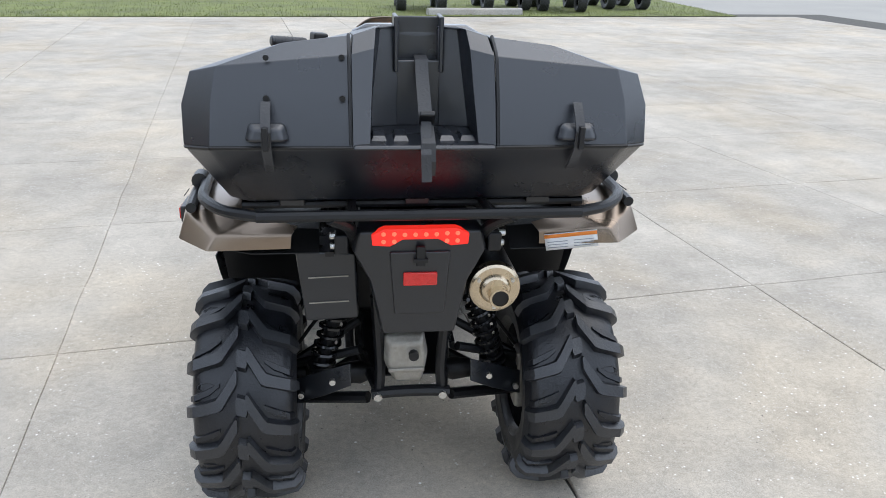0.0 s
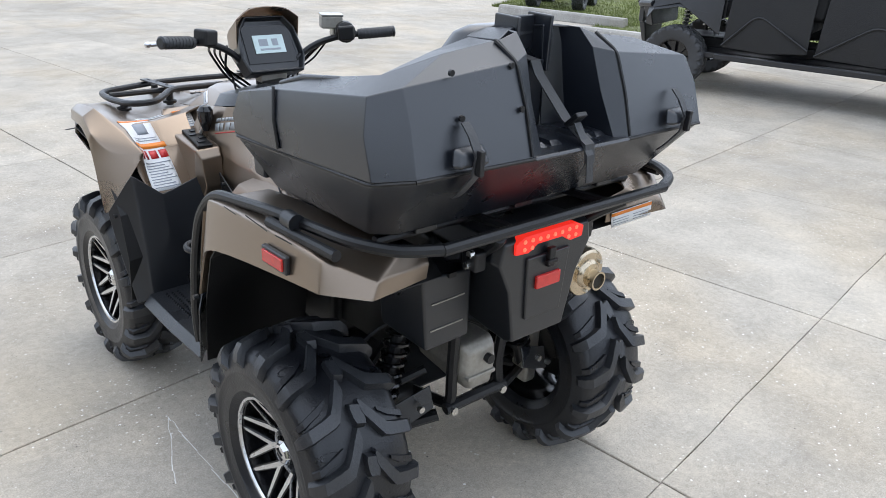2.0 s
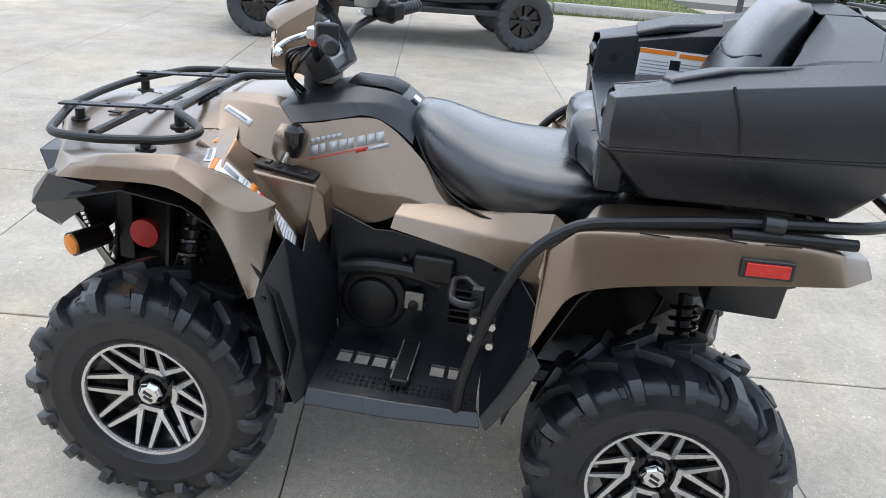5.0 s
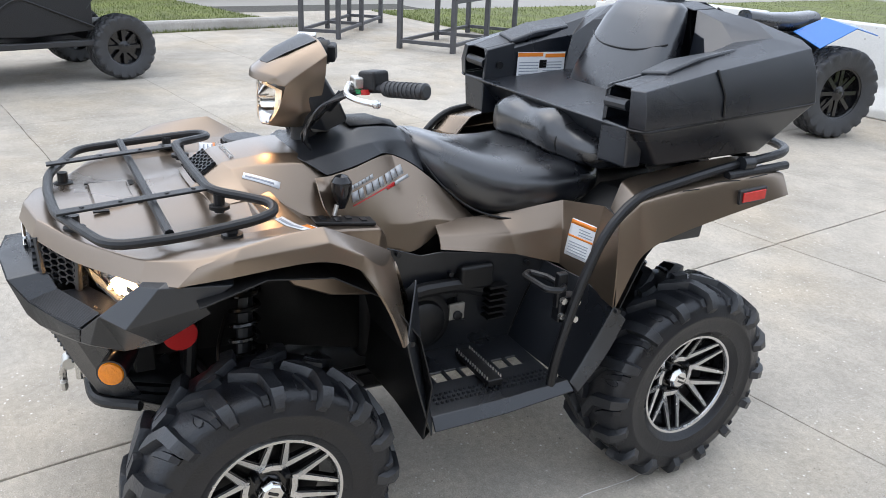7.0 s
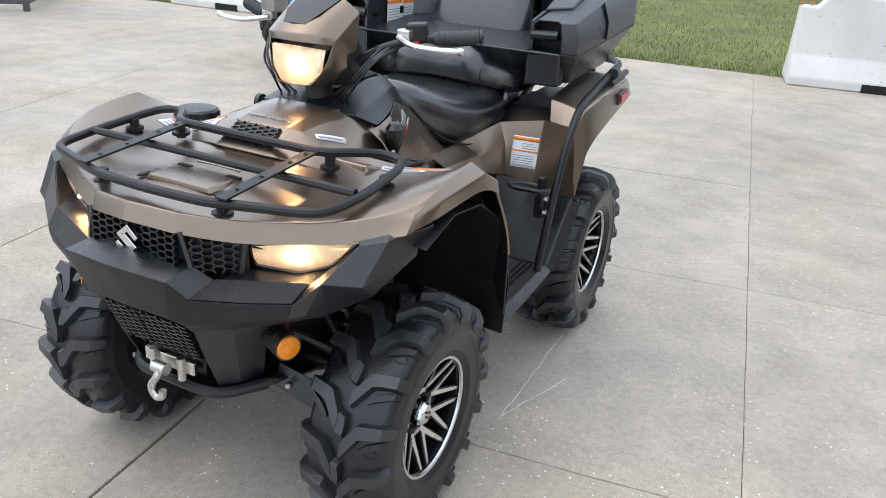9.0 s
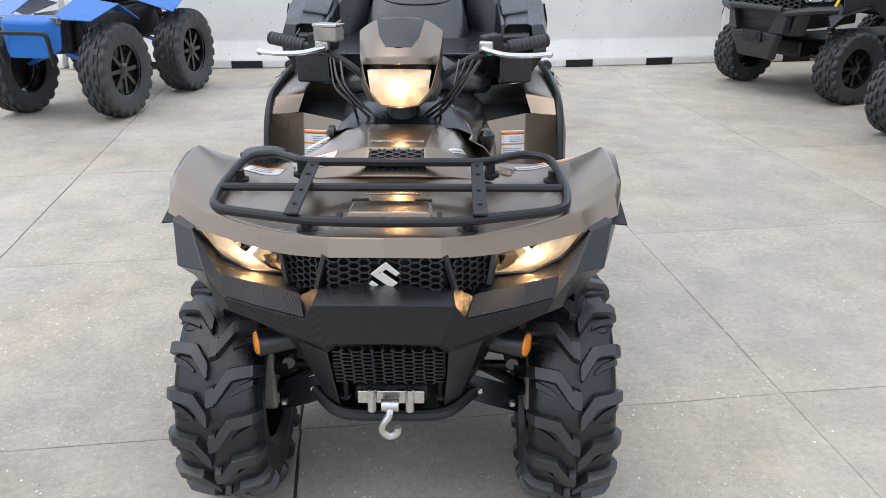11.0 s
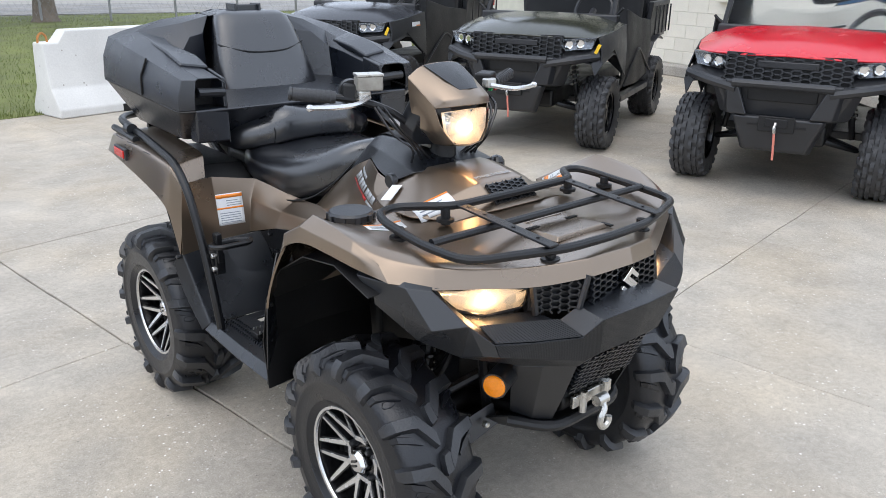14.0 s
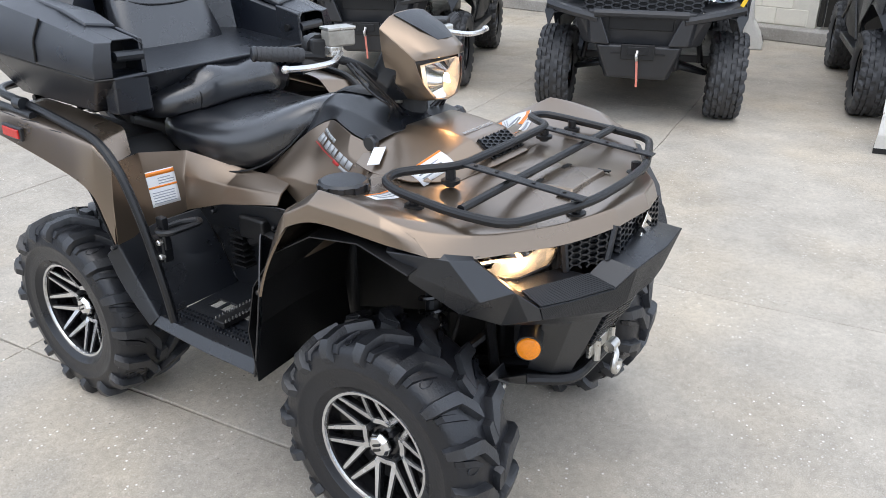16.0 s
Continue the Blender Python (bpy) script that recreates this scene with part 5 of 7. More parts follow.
part("seam_line", tube([(-.455, -1.013, 1.149), (-.155, -1.024, 1.150)], .004, 0, 6), M_DARK, tubo)
part("seam_line", tube([(.455, -1.013, 1.149), (.155, -1.024, 1.150)], .004, 0, 6), M_DARK, tubo)
for s in (1, -1):
    def sd(rows):
        return rows if s > 0 else [flip(r) for r in rows]
    # outer skin: rear face, corner and side
    skin = [[(.157, -1.022, 1.152), (.455, -1.014, 1.152), (.518, -.960, 1.142), (.508, -.600, 1.107), (.490, -.352, 1.084), (.440, -.337, 1.084)],
            [(.157, -.990, 1.248), (.450, -.984, 1.244), (.520, -.935, 1.225), (.512, -.590, 1.175), (.492, -.348, 1.130), (.440, -.333, 1.130)],
            [(.157, -.950, 1.335), (.440, -.944, 1.308), (.500, -.915, 1.292), (.496, -.572, 1.236), (.474, -.350, 1.184), (.430, -.337, 1.182)],
            [(.157, -.880, 1.366), (.300, -.885, 1.350), (.420, -.845, 1.311), (.415, -.590, 1.258), (.425, -.420, 1.206), (.415, -.352, 1.186)]]
    lid = part("lid", grid(sd(skin)), M_BOX, box, "black side locker lid of the cargo box", bevel=.012, thick=.006, angle=40, segs=3)
    # upper deck behind the armrest, falling to the arm
    topd = [[(.157, -.880, 1.366), (.300, -.885, 1.350), (.420, -.845, 1.311), (.415, -.590, 1.258), (.425, -.420, 1.206), (.415, -.352, 1.186)],
            [(.157, -.800, 1.362), (.260, -.800, 1.338), (.350, -.770, 1.290), (.352, -.590, 1.236), (.345, -.420, 1.196), (.345, -.352, 1.184)],
            [(.20, -.760, 1.300), (.262, -.740, 1.290), (.320, -.700, 1.230), (.320, -.590, 1.215), (.322, -.430, 1.180), (.322, -.345, 1.165)],
            [(.20, -.740, 1.02), (.265, -.700, 1.00), (.316, -.650, .99), (.316, -.550, .98), (.318, -.430, .97), (.320, -.345, .965)]]
    part("arm_shell", grid(sd(topd)), M_BOX, lid, bevel=.012, thick=.005, angle=40)
    pad = part("armrest", loft(sd([[(.335, -.70, 1.238), (.425, -.72, 1.268), (.425, -.71, 1.285), (.335, -.69, 1.262)],
                                   [(.325, -.55, 1.220), (.430, -.57, 1.246), (.430, -.565, 1.262), (.325, -.545, 1.242)],
                                   [(.330, -.455, 1.195), (.428, -.46, 1.212), (.428, -.455, 1.226), (.330, -.45, 1.212)]])), M_BOX, lid, "black armrest", bevel=.012)
    # front end of the arm with its open hand-hold
    part("arm_front", loft(sd([[(.320, -.345, .968), (.440, -.345, .972), (.442, -.335, 1.085), (.322, -.345, 1.085)],
                               [(.325, -.40, .968), (.44, -.40, .972), (.44, -.40, 1.085), (.325, -.40, 1.085)]])), M_BOX, lid, bevel=.008)
    part("hand_hold", tube(sd([[(.330, -.352, 1.135), (.425, -.345, 1.140)]])[0], .016, 0, 10), M_PLASTIC, lid)
    part("hold_cheek", loft(sd([[(.320, -.345, 1.085), (.335, -.345, 1.085), (.335, -.350, 1.185), (.320, -.350, 1.180)], [(.320, -.46, 1.085), (.335, -.46, 1.085), (.335, -.46, 1.205), (.320, -.46, 1.205)]])), M_BOX, lid, bevel=.004)
    part("hold_back", boxed((.11, .012, .11), (s * .38, -.435, 1.135)), M_DARK, lid)
    part("lid_seam", tube(sd([[(.4985, -.566, 1.240), (.5145, -.592, 1.178), (.512, -.605, 1.115)]])[0], .0035, .01, 6), M_DARK, lid)
    part("arm_button", turned([(.308, .012), (.320, .012)], "x", (0, -.40, 1.13), 14, m=Matrix.Diagonal((s, 1, 1, 1))), M_DARK, lid)
    part("gap_seam", tube(sd([[(.160, -1.022, 1.156), (.160, -.992, 1.248), (.160, -.952, 1.336), (.16, -.885, 1.368)]])[0], .004, .02, 6), M_DARK, lid)
    # rubber latch on the rear face
    lt = part("latch", loft(sd([[(.285, -1.024, 1.165), (.385, -1.023, 1.165), (.375, -1.012, 1.205), (.295, -1.013, 1.205)], [(.300, -1.045, 1.168), (.372, -1.044, 1.168), (.362, -1.036, 1.195), (.308, -1.037, 1.195)]])), M_BOX, box, "black latch housing", bevel=.008)
    part("latch_strap", loft([[(s * .325, y, z), (s * .345, y, z), (s * .345, y - .005, z), (s * .325, y - .005, z)] for y, z in ((-1.000, 1.245), (-1.022, 1.225), (-1.046, 1.190), (-1.040, 1.150), (-1.005, 1.108), (-.985, 1.09))]), M_RUBBER, lt, "black rubber strap")
    part("buckle", boxed((.012, .014, .05), (s * .336, -1.054, 1.178)), M_TUBE, lt, bevel=.002)
    bolt_heads("lid_bolt", [(s * x, y, z) for x, y, z in ((.334, -.953, 1.328), (.176, -.954, 1.330), (.176, -.994, 1.250), (.335, -.992, 1.250))] if s < 0 else [], .0065, lid, M_DARK, "y", .004)
# cargo well between the lids
well = [[(.155, -1.024, 1.150), (.155, -.990, 1.250), (.155, -.950, 1.336), (.150, -.885, 1.368)],
        [(.118, -1.010, 1.152), (.112, -.960, 1.250), (.105, -.925, 1.345), (.100, -.885, 1.383)],
        [(.118, -.860, 1.156), (.105, -.850, 1.250), (.092, -.842, 1.345), (.088, -.830, 1.382)],
        [(.050, -.845, 1.156), (.048, -.838, 1.250), (.046, -.832, 1.30), (.044, -.825, 1.382)]]
for rows in (well, [flip(r) for r in well]):
    part("well_side", grid(rows), M_BOX, box, "black wall of the cargo well", bevel=.010, thick=.006)
part("well_back", boxed((.11, .008, .16), (0, -.832, 1.226)), M_BOX, box, bevel=.004)
part("notch_back", boxed((.11, .008, .11), (0, -.790, 1.345)), M_BOX, box, bevel=.004)
for s in (1, -1):
    part("notch_cheek", boxed((.010, .075, .125), (s * .052, -.808, 1.342)), M_BOX, box, bevel=.003)
part("notch_sill", boxed((.11, .05, .008), (0, -.81, 1.300)), M_BOX, box, bevel=.003)
part("hump_top", grid([[(.044, -.825, 1.382), (.094, -.858, 1.383), (.150, -.885, 1.368)], [(.044, -.770, 1.374), (.100, -.770, 1.374), (.157, -.79, 1.362)]]), M_BOX, box, bevel=.004, thick=.005)
part("hump_top", grid([flip(r) for r in [[(.044, -.825, 1.382), (.094, -.858, 1.383), (.150, -.885, 1.368)], [(.044, -.770, 1.374), (.100, -.770, 1.374), (.157, -.79, 1.362)]]]), M_BOX, box, bevel=.004, thick=.005)
wf = part("well_floor", boxed((.31, .19, .012), (0, -.935, 1.150)), M_BOX, box, bevel=.006)
for x in (-.098, -.050, .052, .098):
    part("floor_rib", boxed((.034, .09, .010), (x, -.945, 1.160), None, .7), M_BOX, wf)
# webbing strap over the notch
st = part("strap", loft([[(x - .015, y, z), (x + .015, y, z), (x + .015, y - .003, z + .002), (x - .015, y - .003, z + .002)] for x, y, z in ((.006, -.80, 1.312), (.006, -.845, 1.308), (.006, -.862, 1.28), (.006, -.955, 1.20), (.006, -1.030, 1.160), (.007, -1.036, 1.12), (.008, -1.020, 1.085))]), M_RUBBER, box, "black webbing strap")
part("strap_buckle", boxed((.034, .012, .045), (.006, -.985, 1.205), Matrix.Rotation(radians(45), 4, "X")), M_TUBE, st, bevel=.003)
part("strap_tail", loft([[(x - .011, y, z), (x + .011, y, z), (x + .011, y - .003, z), (x - .011, y - .003, z)] for x, y, z in ((.004, -.990, 1.20), (.000, -1.040, 1.14), (.002, -1.046, 1.08))]), M_RUBBER, st)
# passenger backrest and cushion
def slab(rings):
    return pillow(rings, 20, 4.0)
br = []
for z, hw, y0, y1 in ((1.00, .205, -.58, -.68), (1.03, .215, -.565, -.70), (1.14, .205, -.60, -.735), (1.24, .185, -.645, -.77), (1.32, .165, -.685, -.79), (1.362, .150, -.715, -.795), (1.378, .12, -.74, -.785)):
    ring = []
    for k in range(20):
        a = 2 * math.pi * k / 20
        c_, s_ = math.cos(a), math.sin(a)
        ring.append((hw * math.copysign(abs(c_) ** .5, c_), (y0 + y1) / 2 + (y0 - y1) / 2 * math.copysign(abs(s_) ** .6, s_), z))
    br.append(ring)
bk = part("backrest", loft(br), M_VINYL, box, "black vinyl passenger backrest", angle=60)
part("backrest_piping", tube([(-.182, -.680, 1.262), (-.10, -.640, 1.236), (0, -.636, 1.230), (.10, -.640, 1.236), (.182, -.680, 1.262)], .0025, .08, 6), M_DARK, bk)
cu = []
half = ((0, -.64, -.290, .934, 1.064), (.05, -.64, -.288, .932, 1.070), (.11, -.64, -.280, .930, 1.078), (.155, -.64, -.290, .926, 1.062), (.175, -.64, -.315, .922, 1.036), (.22, -.64, -.335, .918, 1.022), (.27, -.62, -.365, .918, 1.005), (.292, -.58, -.42, .930, .985))
for x, y0, yf, z0, zt in [(-x, *r) for x, *r in reversed(half[1:])] + list(half):
    ring = []
    for k in range(20):
        a = 2 * math.pi * k / 20
        c_, s_ = math.cos(a), math.sin(a)
        ring.append((x, (y0 + yf) / 2 + (yf - y0) / 2 * math.copysign(abs(c_) ** .55, c_), (z0 + zt) / 2 + (zt - z0) / 2 * math.copysign(abs(s_) ** .6, s_)))
    cu.append(ring)
cs = part("cushion", loft(cu), M_VINYL, box, "creased black vinyl passenger cushion", angle=60)
for sx in (-.168, .168):
    part("cushion_seam", tube([(sx, -.318, .945), (sx, -.304, .985), (sx, -.330, 1.030), (sx, -.45, 1.052), (sx, -.58, 1.050)], .003, .05, 6), M_DARK, cs)
for x in (-.30, 0, .30):
    for y in (-.84, -.62):
        part("foot", boxed((.06, .05, .022), (x, y, .975)), M_PLASTIC, box, bevel=.004)
b = [(0, .090, .105, .013, M_ORANGE), (.115, .086, .085, .013, M_ORANGE), (.092, .05, .03, .028, M_DARK)] + [(.008 + .1 * j, .008 + .010 * k, .08, .003, M_INK) for k in range(7) for j in range(2)]
sticker(box, "load_label", oriented((0, -1, 0), (0, 0, 1), (.3105, -.47, 1.068)), .20, .105, b, "torn white load label with red headers")


# ---- ground: slabs, lawns, kerbs ----
GRID = Matrix.Translation((-1.28, 0.26, 0)) @ Matrix.Rotation(radians(7.6), 4, "Z")
M_SOIL = material("dry_ground", (0.34, 0.325, 0.295), 0.9, 0, 0.15, .4, 30, .3)
M_GRASS = material("mown_grass", (0.150, 0.172, 0.052), 0.9, 0, 0.5, 1.2, 60, .6, speck=((0.20, 0.17, 0.08), 14, .22))
M_BLADE = material("grass_blades", (0.150, 0.180, 0.050), 0.7, 0, 0.45, 2.5, 40, 0)
M_KERB = concrete_material("kerb_concrete", (0.42, 0.40, 0.37), 0.05)
M_JOINT = material("joint_filler", (0.085, 0.08, 0.07), 0.95, 0, 0.4, 9, 90, .5)
M_SCRATCH = material("chalky_scratch", (0.80, 0.79, 0.76), 0.9, 0, 0.1, 9, 90, .3)

bm = boxed((400, 400, 0.2), (0, 0, -0.16))
tagged(part("ground", bm, M_SOIL), "pale dusty open ground reaching the horizon", "ground", kind="structure")
pave = thing("pavement", "weathered concrete yard of large square slabs with dirty joints", "pavement", kind="structure")
part("joint_bed", boxed((28.0, 24.6, 0.03), (1.5, 3.0, -0.026), GRID), M_JOINT, pave)
# joint lines: x = a + b * y along the yard, y = c + d * x across it
ALONG = [(-12.9, -.17), (-11.25, -.17), (-9.6, -.17), (-7.95, -.17), (-6.3, -.17), (-4.65, -.165), (-2.98, -.145), (-1.312, -.125), (.41, -.125), (1.978, -.157), (3.68, -.235), (5.3, -.2), (6.95, -.19), (8.6, -.17),
         (10.2, -.155), (11.8, -.145), (13.4, -.135)]
ACROSS = [(-8.9, .14), (-7.3, .145), (-5.75, .15), (-4.27, .15), (-2.784, .15), (-1.19, .152), (.385, .142), (1.94, .138), (3.42, .135), (4.8, .135), (6.4, .14), (8.0, .14), (9.6, .145), (11.3, .15), (13.0, .155), (14.6, .16)]


def crossing(al, ac):
    """Where two joint lines meet."""
    y = (ac[0] + ac[1] * al[0]) / (1 - ac[1] * al[1])
    return Vector((al[0] + al[1] * y, y, 0))


def wander(p, q, n=14):
    """A sawn and broken joint from p to q, the same whichever slab asks for it."""
    out = []
    for i in range(n):
        r = p.lerp(q, i / n)
        k = min(1, 4 * min(i, n - i) / n)
        out.append(r + Vector((noise.noise(r * 2.3), noise.noise(r * 2.3 + Vector((9, 0, 0))), 0)) * .010 * k)
    return out


def wide(k):
    """Half the width of a joint: lines along the yard count below nought."""
    return .0052 if k == -8 else (.0011 if k == -7 else .0019 + .0016 * ((7 * abs(k)) % 5) / 4)


for ai, (a0, a1) in enumerate(zip(ALONG, ALONG[1:])):
    for ci, (c0, c1) in enumerate(zip(ACROSS, ACROSS[1:])):
        cor = [crossing(a0, c0), crossing(a1, c0), crossing(a1, c1), crossing(a0, c1)]
        mid = sum(cor, Vector()) / 4
        gaps = [wide(k) for k in (ci, -ai - 1, ci + 1, -ai)]
        edge = []
        for k in range(4):
            p, q = cor[k], cor[(k + 1) % 4]
            way = (q - p).normalized()
            inward = Vector((-way.y, way.x, 0))
            edge += [(r, inward * gaps[k] * (.6 + .8 * abs(noise.noise(r * 5)))) for r in wander(p, q)]
        rings = []
        for d, z in ((1.0, -0.024), (1.0, -0.006), (1.25, -0.002)):
            rings.append([r + g * d - mid + Vector((0, 0, z)) for r, g in edge])
        rings.append([(r + g * 1.25 - mid) * .9965 for r, g in edge])
        ob = part("slab", loft(rings), M_CONCRETE, pave)
        ob.location = mid + Vector((0, 0, random.uniform(-0.0012, 0.0)))


def lawn(name, corners, blades, label):
    """A flat lawn over a four-cornered patch, and its blades as stuff."""
    c = [Vector((*p, 0.0)) for p in corners]
    n = 24
    rows = [[(c[0].lerp(c[1], i / n)).lerp(c[3].lerp(c[2], i / n), j / n) + Vector((0, 0, .012 + .018 * noise.noise((i * .7, j * .7, 3)) if 0 < i < n and 0 < j < n else .004)) for i in range(n + 1)] for j in range(n + 1)]
    tagged(part(name, grid(rows), M_GRASS), label, "lawn", kind="structure")
    verts, faces = [], []
    for _ in range(blades):
        i, j = random.random(), random.random() ** 1.6
        p = c[0].lerp(c[1], i).lerp(c[3].lerp(c[2], i), j)
        a, h = random.uniform(0, 6.28), random.uniform(.02, .055)
        d = Vector((math.cos(a), math.sin(a), 0))
        k = len(verts)
        lean = Vector((random.uniform(-.02, .02), random.uniform(-.02, .02), h))
        verts += [p - d * .006, p + d * .006, p + lean + Vector((0, 0, .012))]
        faces.append((k, k + 1, k + 2))
    me = bpy.data.meshes.new(name + "_grass")
    me.from_pydata([tuple(v) for v in verts], [], faces)
    me.materials.append(M_BLADE)
    tagged(new("grass", me), "short mown grass blades", "grass", kind="stuff")


def g2w(u, v):
    p = GRID @ Vector((u, v, 0))
    return p.x, p.y


lawn("lawn_rear", [(-12, -8.1), (14, -5.75), (17, -26.5), (-14, -23.5)], 90000, "mown lawn with pale patches behind the yard")
lawn("lawn_front", [(-22, 11.05), (9.6, 16.25), (9.8, 26), (-22, 23)], 30000, "mown lawn strip beyond the yard")
lawn("lawn_side", [(9.0, 6.4), (11.4, -3.4), (19.0, -1.5), (15.0, 9.8)], 40000, "mown lawn behind the kerb")
lawn("lawn_corner", [(9.95, 9.7), (9.95, 6.3), (15.0, 7.6), (14.3, 12.2)], 16000, "mown lawn corner with parked quads")


def kerb(name, a, b, w, h, label, category="kerb"):
    """A straight concrete kerb piece with a sloped face and worn arrises."""
    a, b = Vector((*a, 0)), Vector((*b, 0))
    d = (b - a).normalized()
    s = Vector((-d.y, d.x, 0))
    prof = [(-w / 2, 0), (w / 2, 0), (w / 2 * .8, h * .8), (w / 2 * .6, h), (-w / 2 * .6, h), (-w / 2 * .8, h * .8)]
    rings = [[p + s * x + Vector((0, 0, z)) for x, z in prof] for p in (a, a.lerp(b, .5), b)]
    return tagged(part(name, loft(rings), M_KERB, bevel=.01), label, category)


# broken pale scratches on the slab beside the quad
for a, b2 in (((-.544, -.60), (-.553, .13)), ((-.553, .13), (-.672, -.21))):
    bm = bmesh.new()
    a, b2 = Vector((*a, .0016)), Vector((*b2, .0016))
    d = (b2 - a).normalized()
    w, at, far = Vector((-d.y, d.x, 0)), 0, (b2 - a).length
    rnd = random.Random(7)
    while at < far:
        run, wide, off = rnd.uniform(.02, .07), rnd.uniform(.0012, .0034), rnd.uniform(-.004, .004)
        p, q = a + d * at + w * off, a + d * min(far, at + run) + w * (off + rnd.uniform(-.003, .003))
        bm.faces.new([bm.verts.new(v) for v in (p - w * wide, q - w * wide * .5, q + w * wide, p + w * wide * .6)])
        at += run * rnd.uniform(.85, 1.25)
    me = bpy.data.meshes.new("scratch")
    bm.to_mesh(me)
    me.materials.append(M_SCRATCH)
    tagged(new("scratch", me), "broken chalky white scratch line on the concrete", "scratch", kind="stuff")


# ---- jersey barriers ----
M_BARRIER = material("white_painted_barrier", (0.72, 0.71, 0.68), 0.7, 0, 0.12, 1.6, 60, .35, speck=((.45, .42, .38), 9, .1))


M_LOOP = material("rusty_orange_steel", (.50, .22, .07), .7, .2, .3, 30, 120, .3)


def barrier(at, heading, length=3.0):
    e = thing("jersey_barrier", "white-painted concrete jersey barrier with scuffs", "barrier", "barriers along the lawn", pose(*at, 0, 0, heading))
    half, notch = length / 2, .17
    rings = []
    for x, top in ((-half, .77), (-half + notch, .77), (-half + notch + .10, .89), (half - notch - .10, .89), (half - notch, .77), (half, .77)):
        k = .10 if top > .8 else .113
        rings.append([(x, y, z) for y, z in ((-.30, .0), (-.30, .09), (-.17, .30), (-k, top), (k, top), (.17, .30), (.30, .09), (.30, 0))])
    part("barrier_body", loft(rings), M_BARRIER, e, bevel=.02)
    # black blocks paint the shade of the open lifting slots
    for x in (-.183 * length, .183 * length):
        part("lift_slot_shade", boxed((.12 * length, .62, .085), (x, 0, .042)), M_DARK, e)
    for x in (-half + .06, half - .06):
        part("loop", tube([(x - .05, 0, .76), (x - .045, 0, .83), (x, 0, .87), (x + .045, 0, .83), (x + .05, 0, .76)], .012, .04, 8), M_LOOP, e, "rusty lifting loop")
    return e


# ---- utility vehicles ----
M_FABRIC = material("black_soft_door_fabric", (0.012, 0.012, 0.013), 0.6, 0, 0.3, 3, 120, .5)
M_FABRIC2 = material("cab_seat_fabric", (0.016, 0.016, 0.017), 0.7, 0, 0.3, 6, 220, .4)
M_YELLOW = material("yellow_tag", (.85, .55, .03), .5, 0, .05, 10, 100, 0)
M_PINK = material("faded_red_tow_strap", (.62, .20, .15), .8, 0, .15, 30, 200, .2)
M_LAMP = material("lamp_reflector", (.22, .23, .25), .16, .9, .2, 40, 60, .8, .06)
M_TRIM = material("dark_vehicle_plastic", (.012, .013, .016), .40, 0, .2, 5, 300, .2, .08, spec=.7)
TYRES = {}


def plain_wheel(parent, at, w, R, side, name):
    """A road wheel of a parked vehicle; its meshes are shared."""
    e = new(name)
    e.parent, e.matrix_basis = parent, Matrix.Translation(at) @ Matrix.Diagonal((1 if side > 0 else -1, 1, 1, 1))
    key = (w, R)
    if key not in TYRES:
        n, nb = 160, 20
        prof = [(.42, R * .56, 0), (.49, R * .64, 0), (.50, R * .80, 0), (.50, R * .84, 1), (.485, R - .040, 1), (.44, R - .024, 1), (.37, R - .022, 1), (.36, R - .022, 0), (.335, R - .020, 0), (.325, R - .020, 2), (.22, R - .018, 2), (.21, R - .018, 0),
                (.185, R - .018, 0), (.175, R - .018, 3), (.07, R - .018, 3), (.06, R - .018, 0), (0, R - .018, 0)]
        prof = prof + [(-x, r, b) for x, r, b in reversed(prof[:-1])]
        rings = []
        for i in range(n):
            th, ring = 2 * math.pi * i / n, []
            for x, r, b in prof:
                ph = (i / 8 + (.37 if x < 0 else 0) + (0, .1, .62, .28)[b] + abs(x) * 1.6) % 1
                up = .016 if b and ph < (0, .60, .66, .58)[b] else 0
                out = up * .6 if abs(x) > .44 else 0
                ring.append((x * w + math.copysign(out, x), -(r + up) * math.cos(th), max((r + up) * math.sin(th), -R + .004)))
            rings.append(ring)
        rings.append(rings[0])
        bm = grid(rings)
        t = part("tyre", bm, M_RUBBER, e, "knobbly black tyre", angle=40)
        rim = bmesh.new()
        f = w * .36
        turned([(-f, R * .57), (f * .3, R * .50), (f, R * .53), (f + .01, R * .58), (f - .01, R * .60)], "x", sides=32, bm=rim, caps=False)
        turned([(f * .2, .02), (f * .25, R * .50)], "x", sides=32, bm=rim)
        for i in range(8):
            a = 2 * math.pi * i / 8
            block(rim, (.018, R * .42, .035), (0, 0, 0), Matrix.Rotation(a, 4, "X") @ Matrix.Translation((f * .75, R * .30, 0)))
        turned([(f * .2, .07), (f * .85, .065), (f * .95, .045), (f * .96, .002)], "x", sides=20, bm=rim)
        o = part("rim", rim, M_GLOSS, e, "gloss black rim")
        TYRES[key] = (t.data, o.data)
    else:
        for nm, d, lb in (("tyre", TYRES[key][0], "knobbly black tyre"), ("rim", TYRES[key][1], "gloss black rim")):
            o = new(nm, d)
            o.parent = e
            tagged(o, lb)
    return e


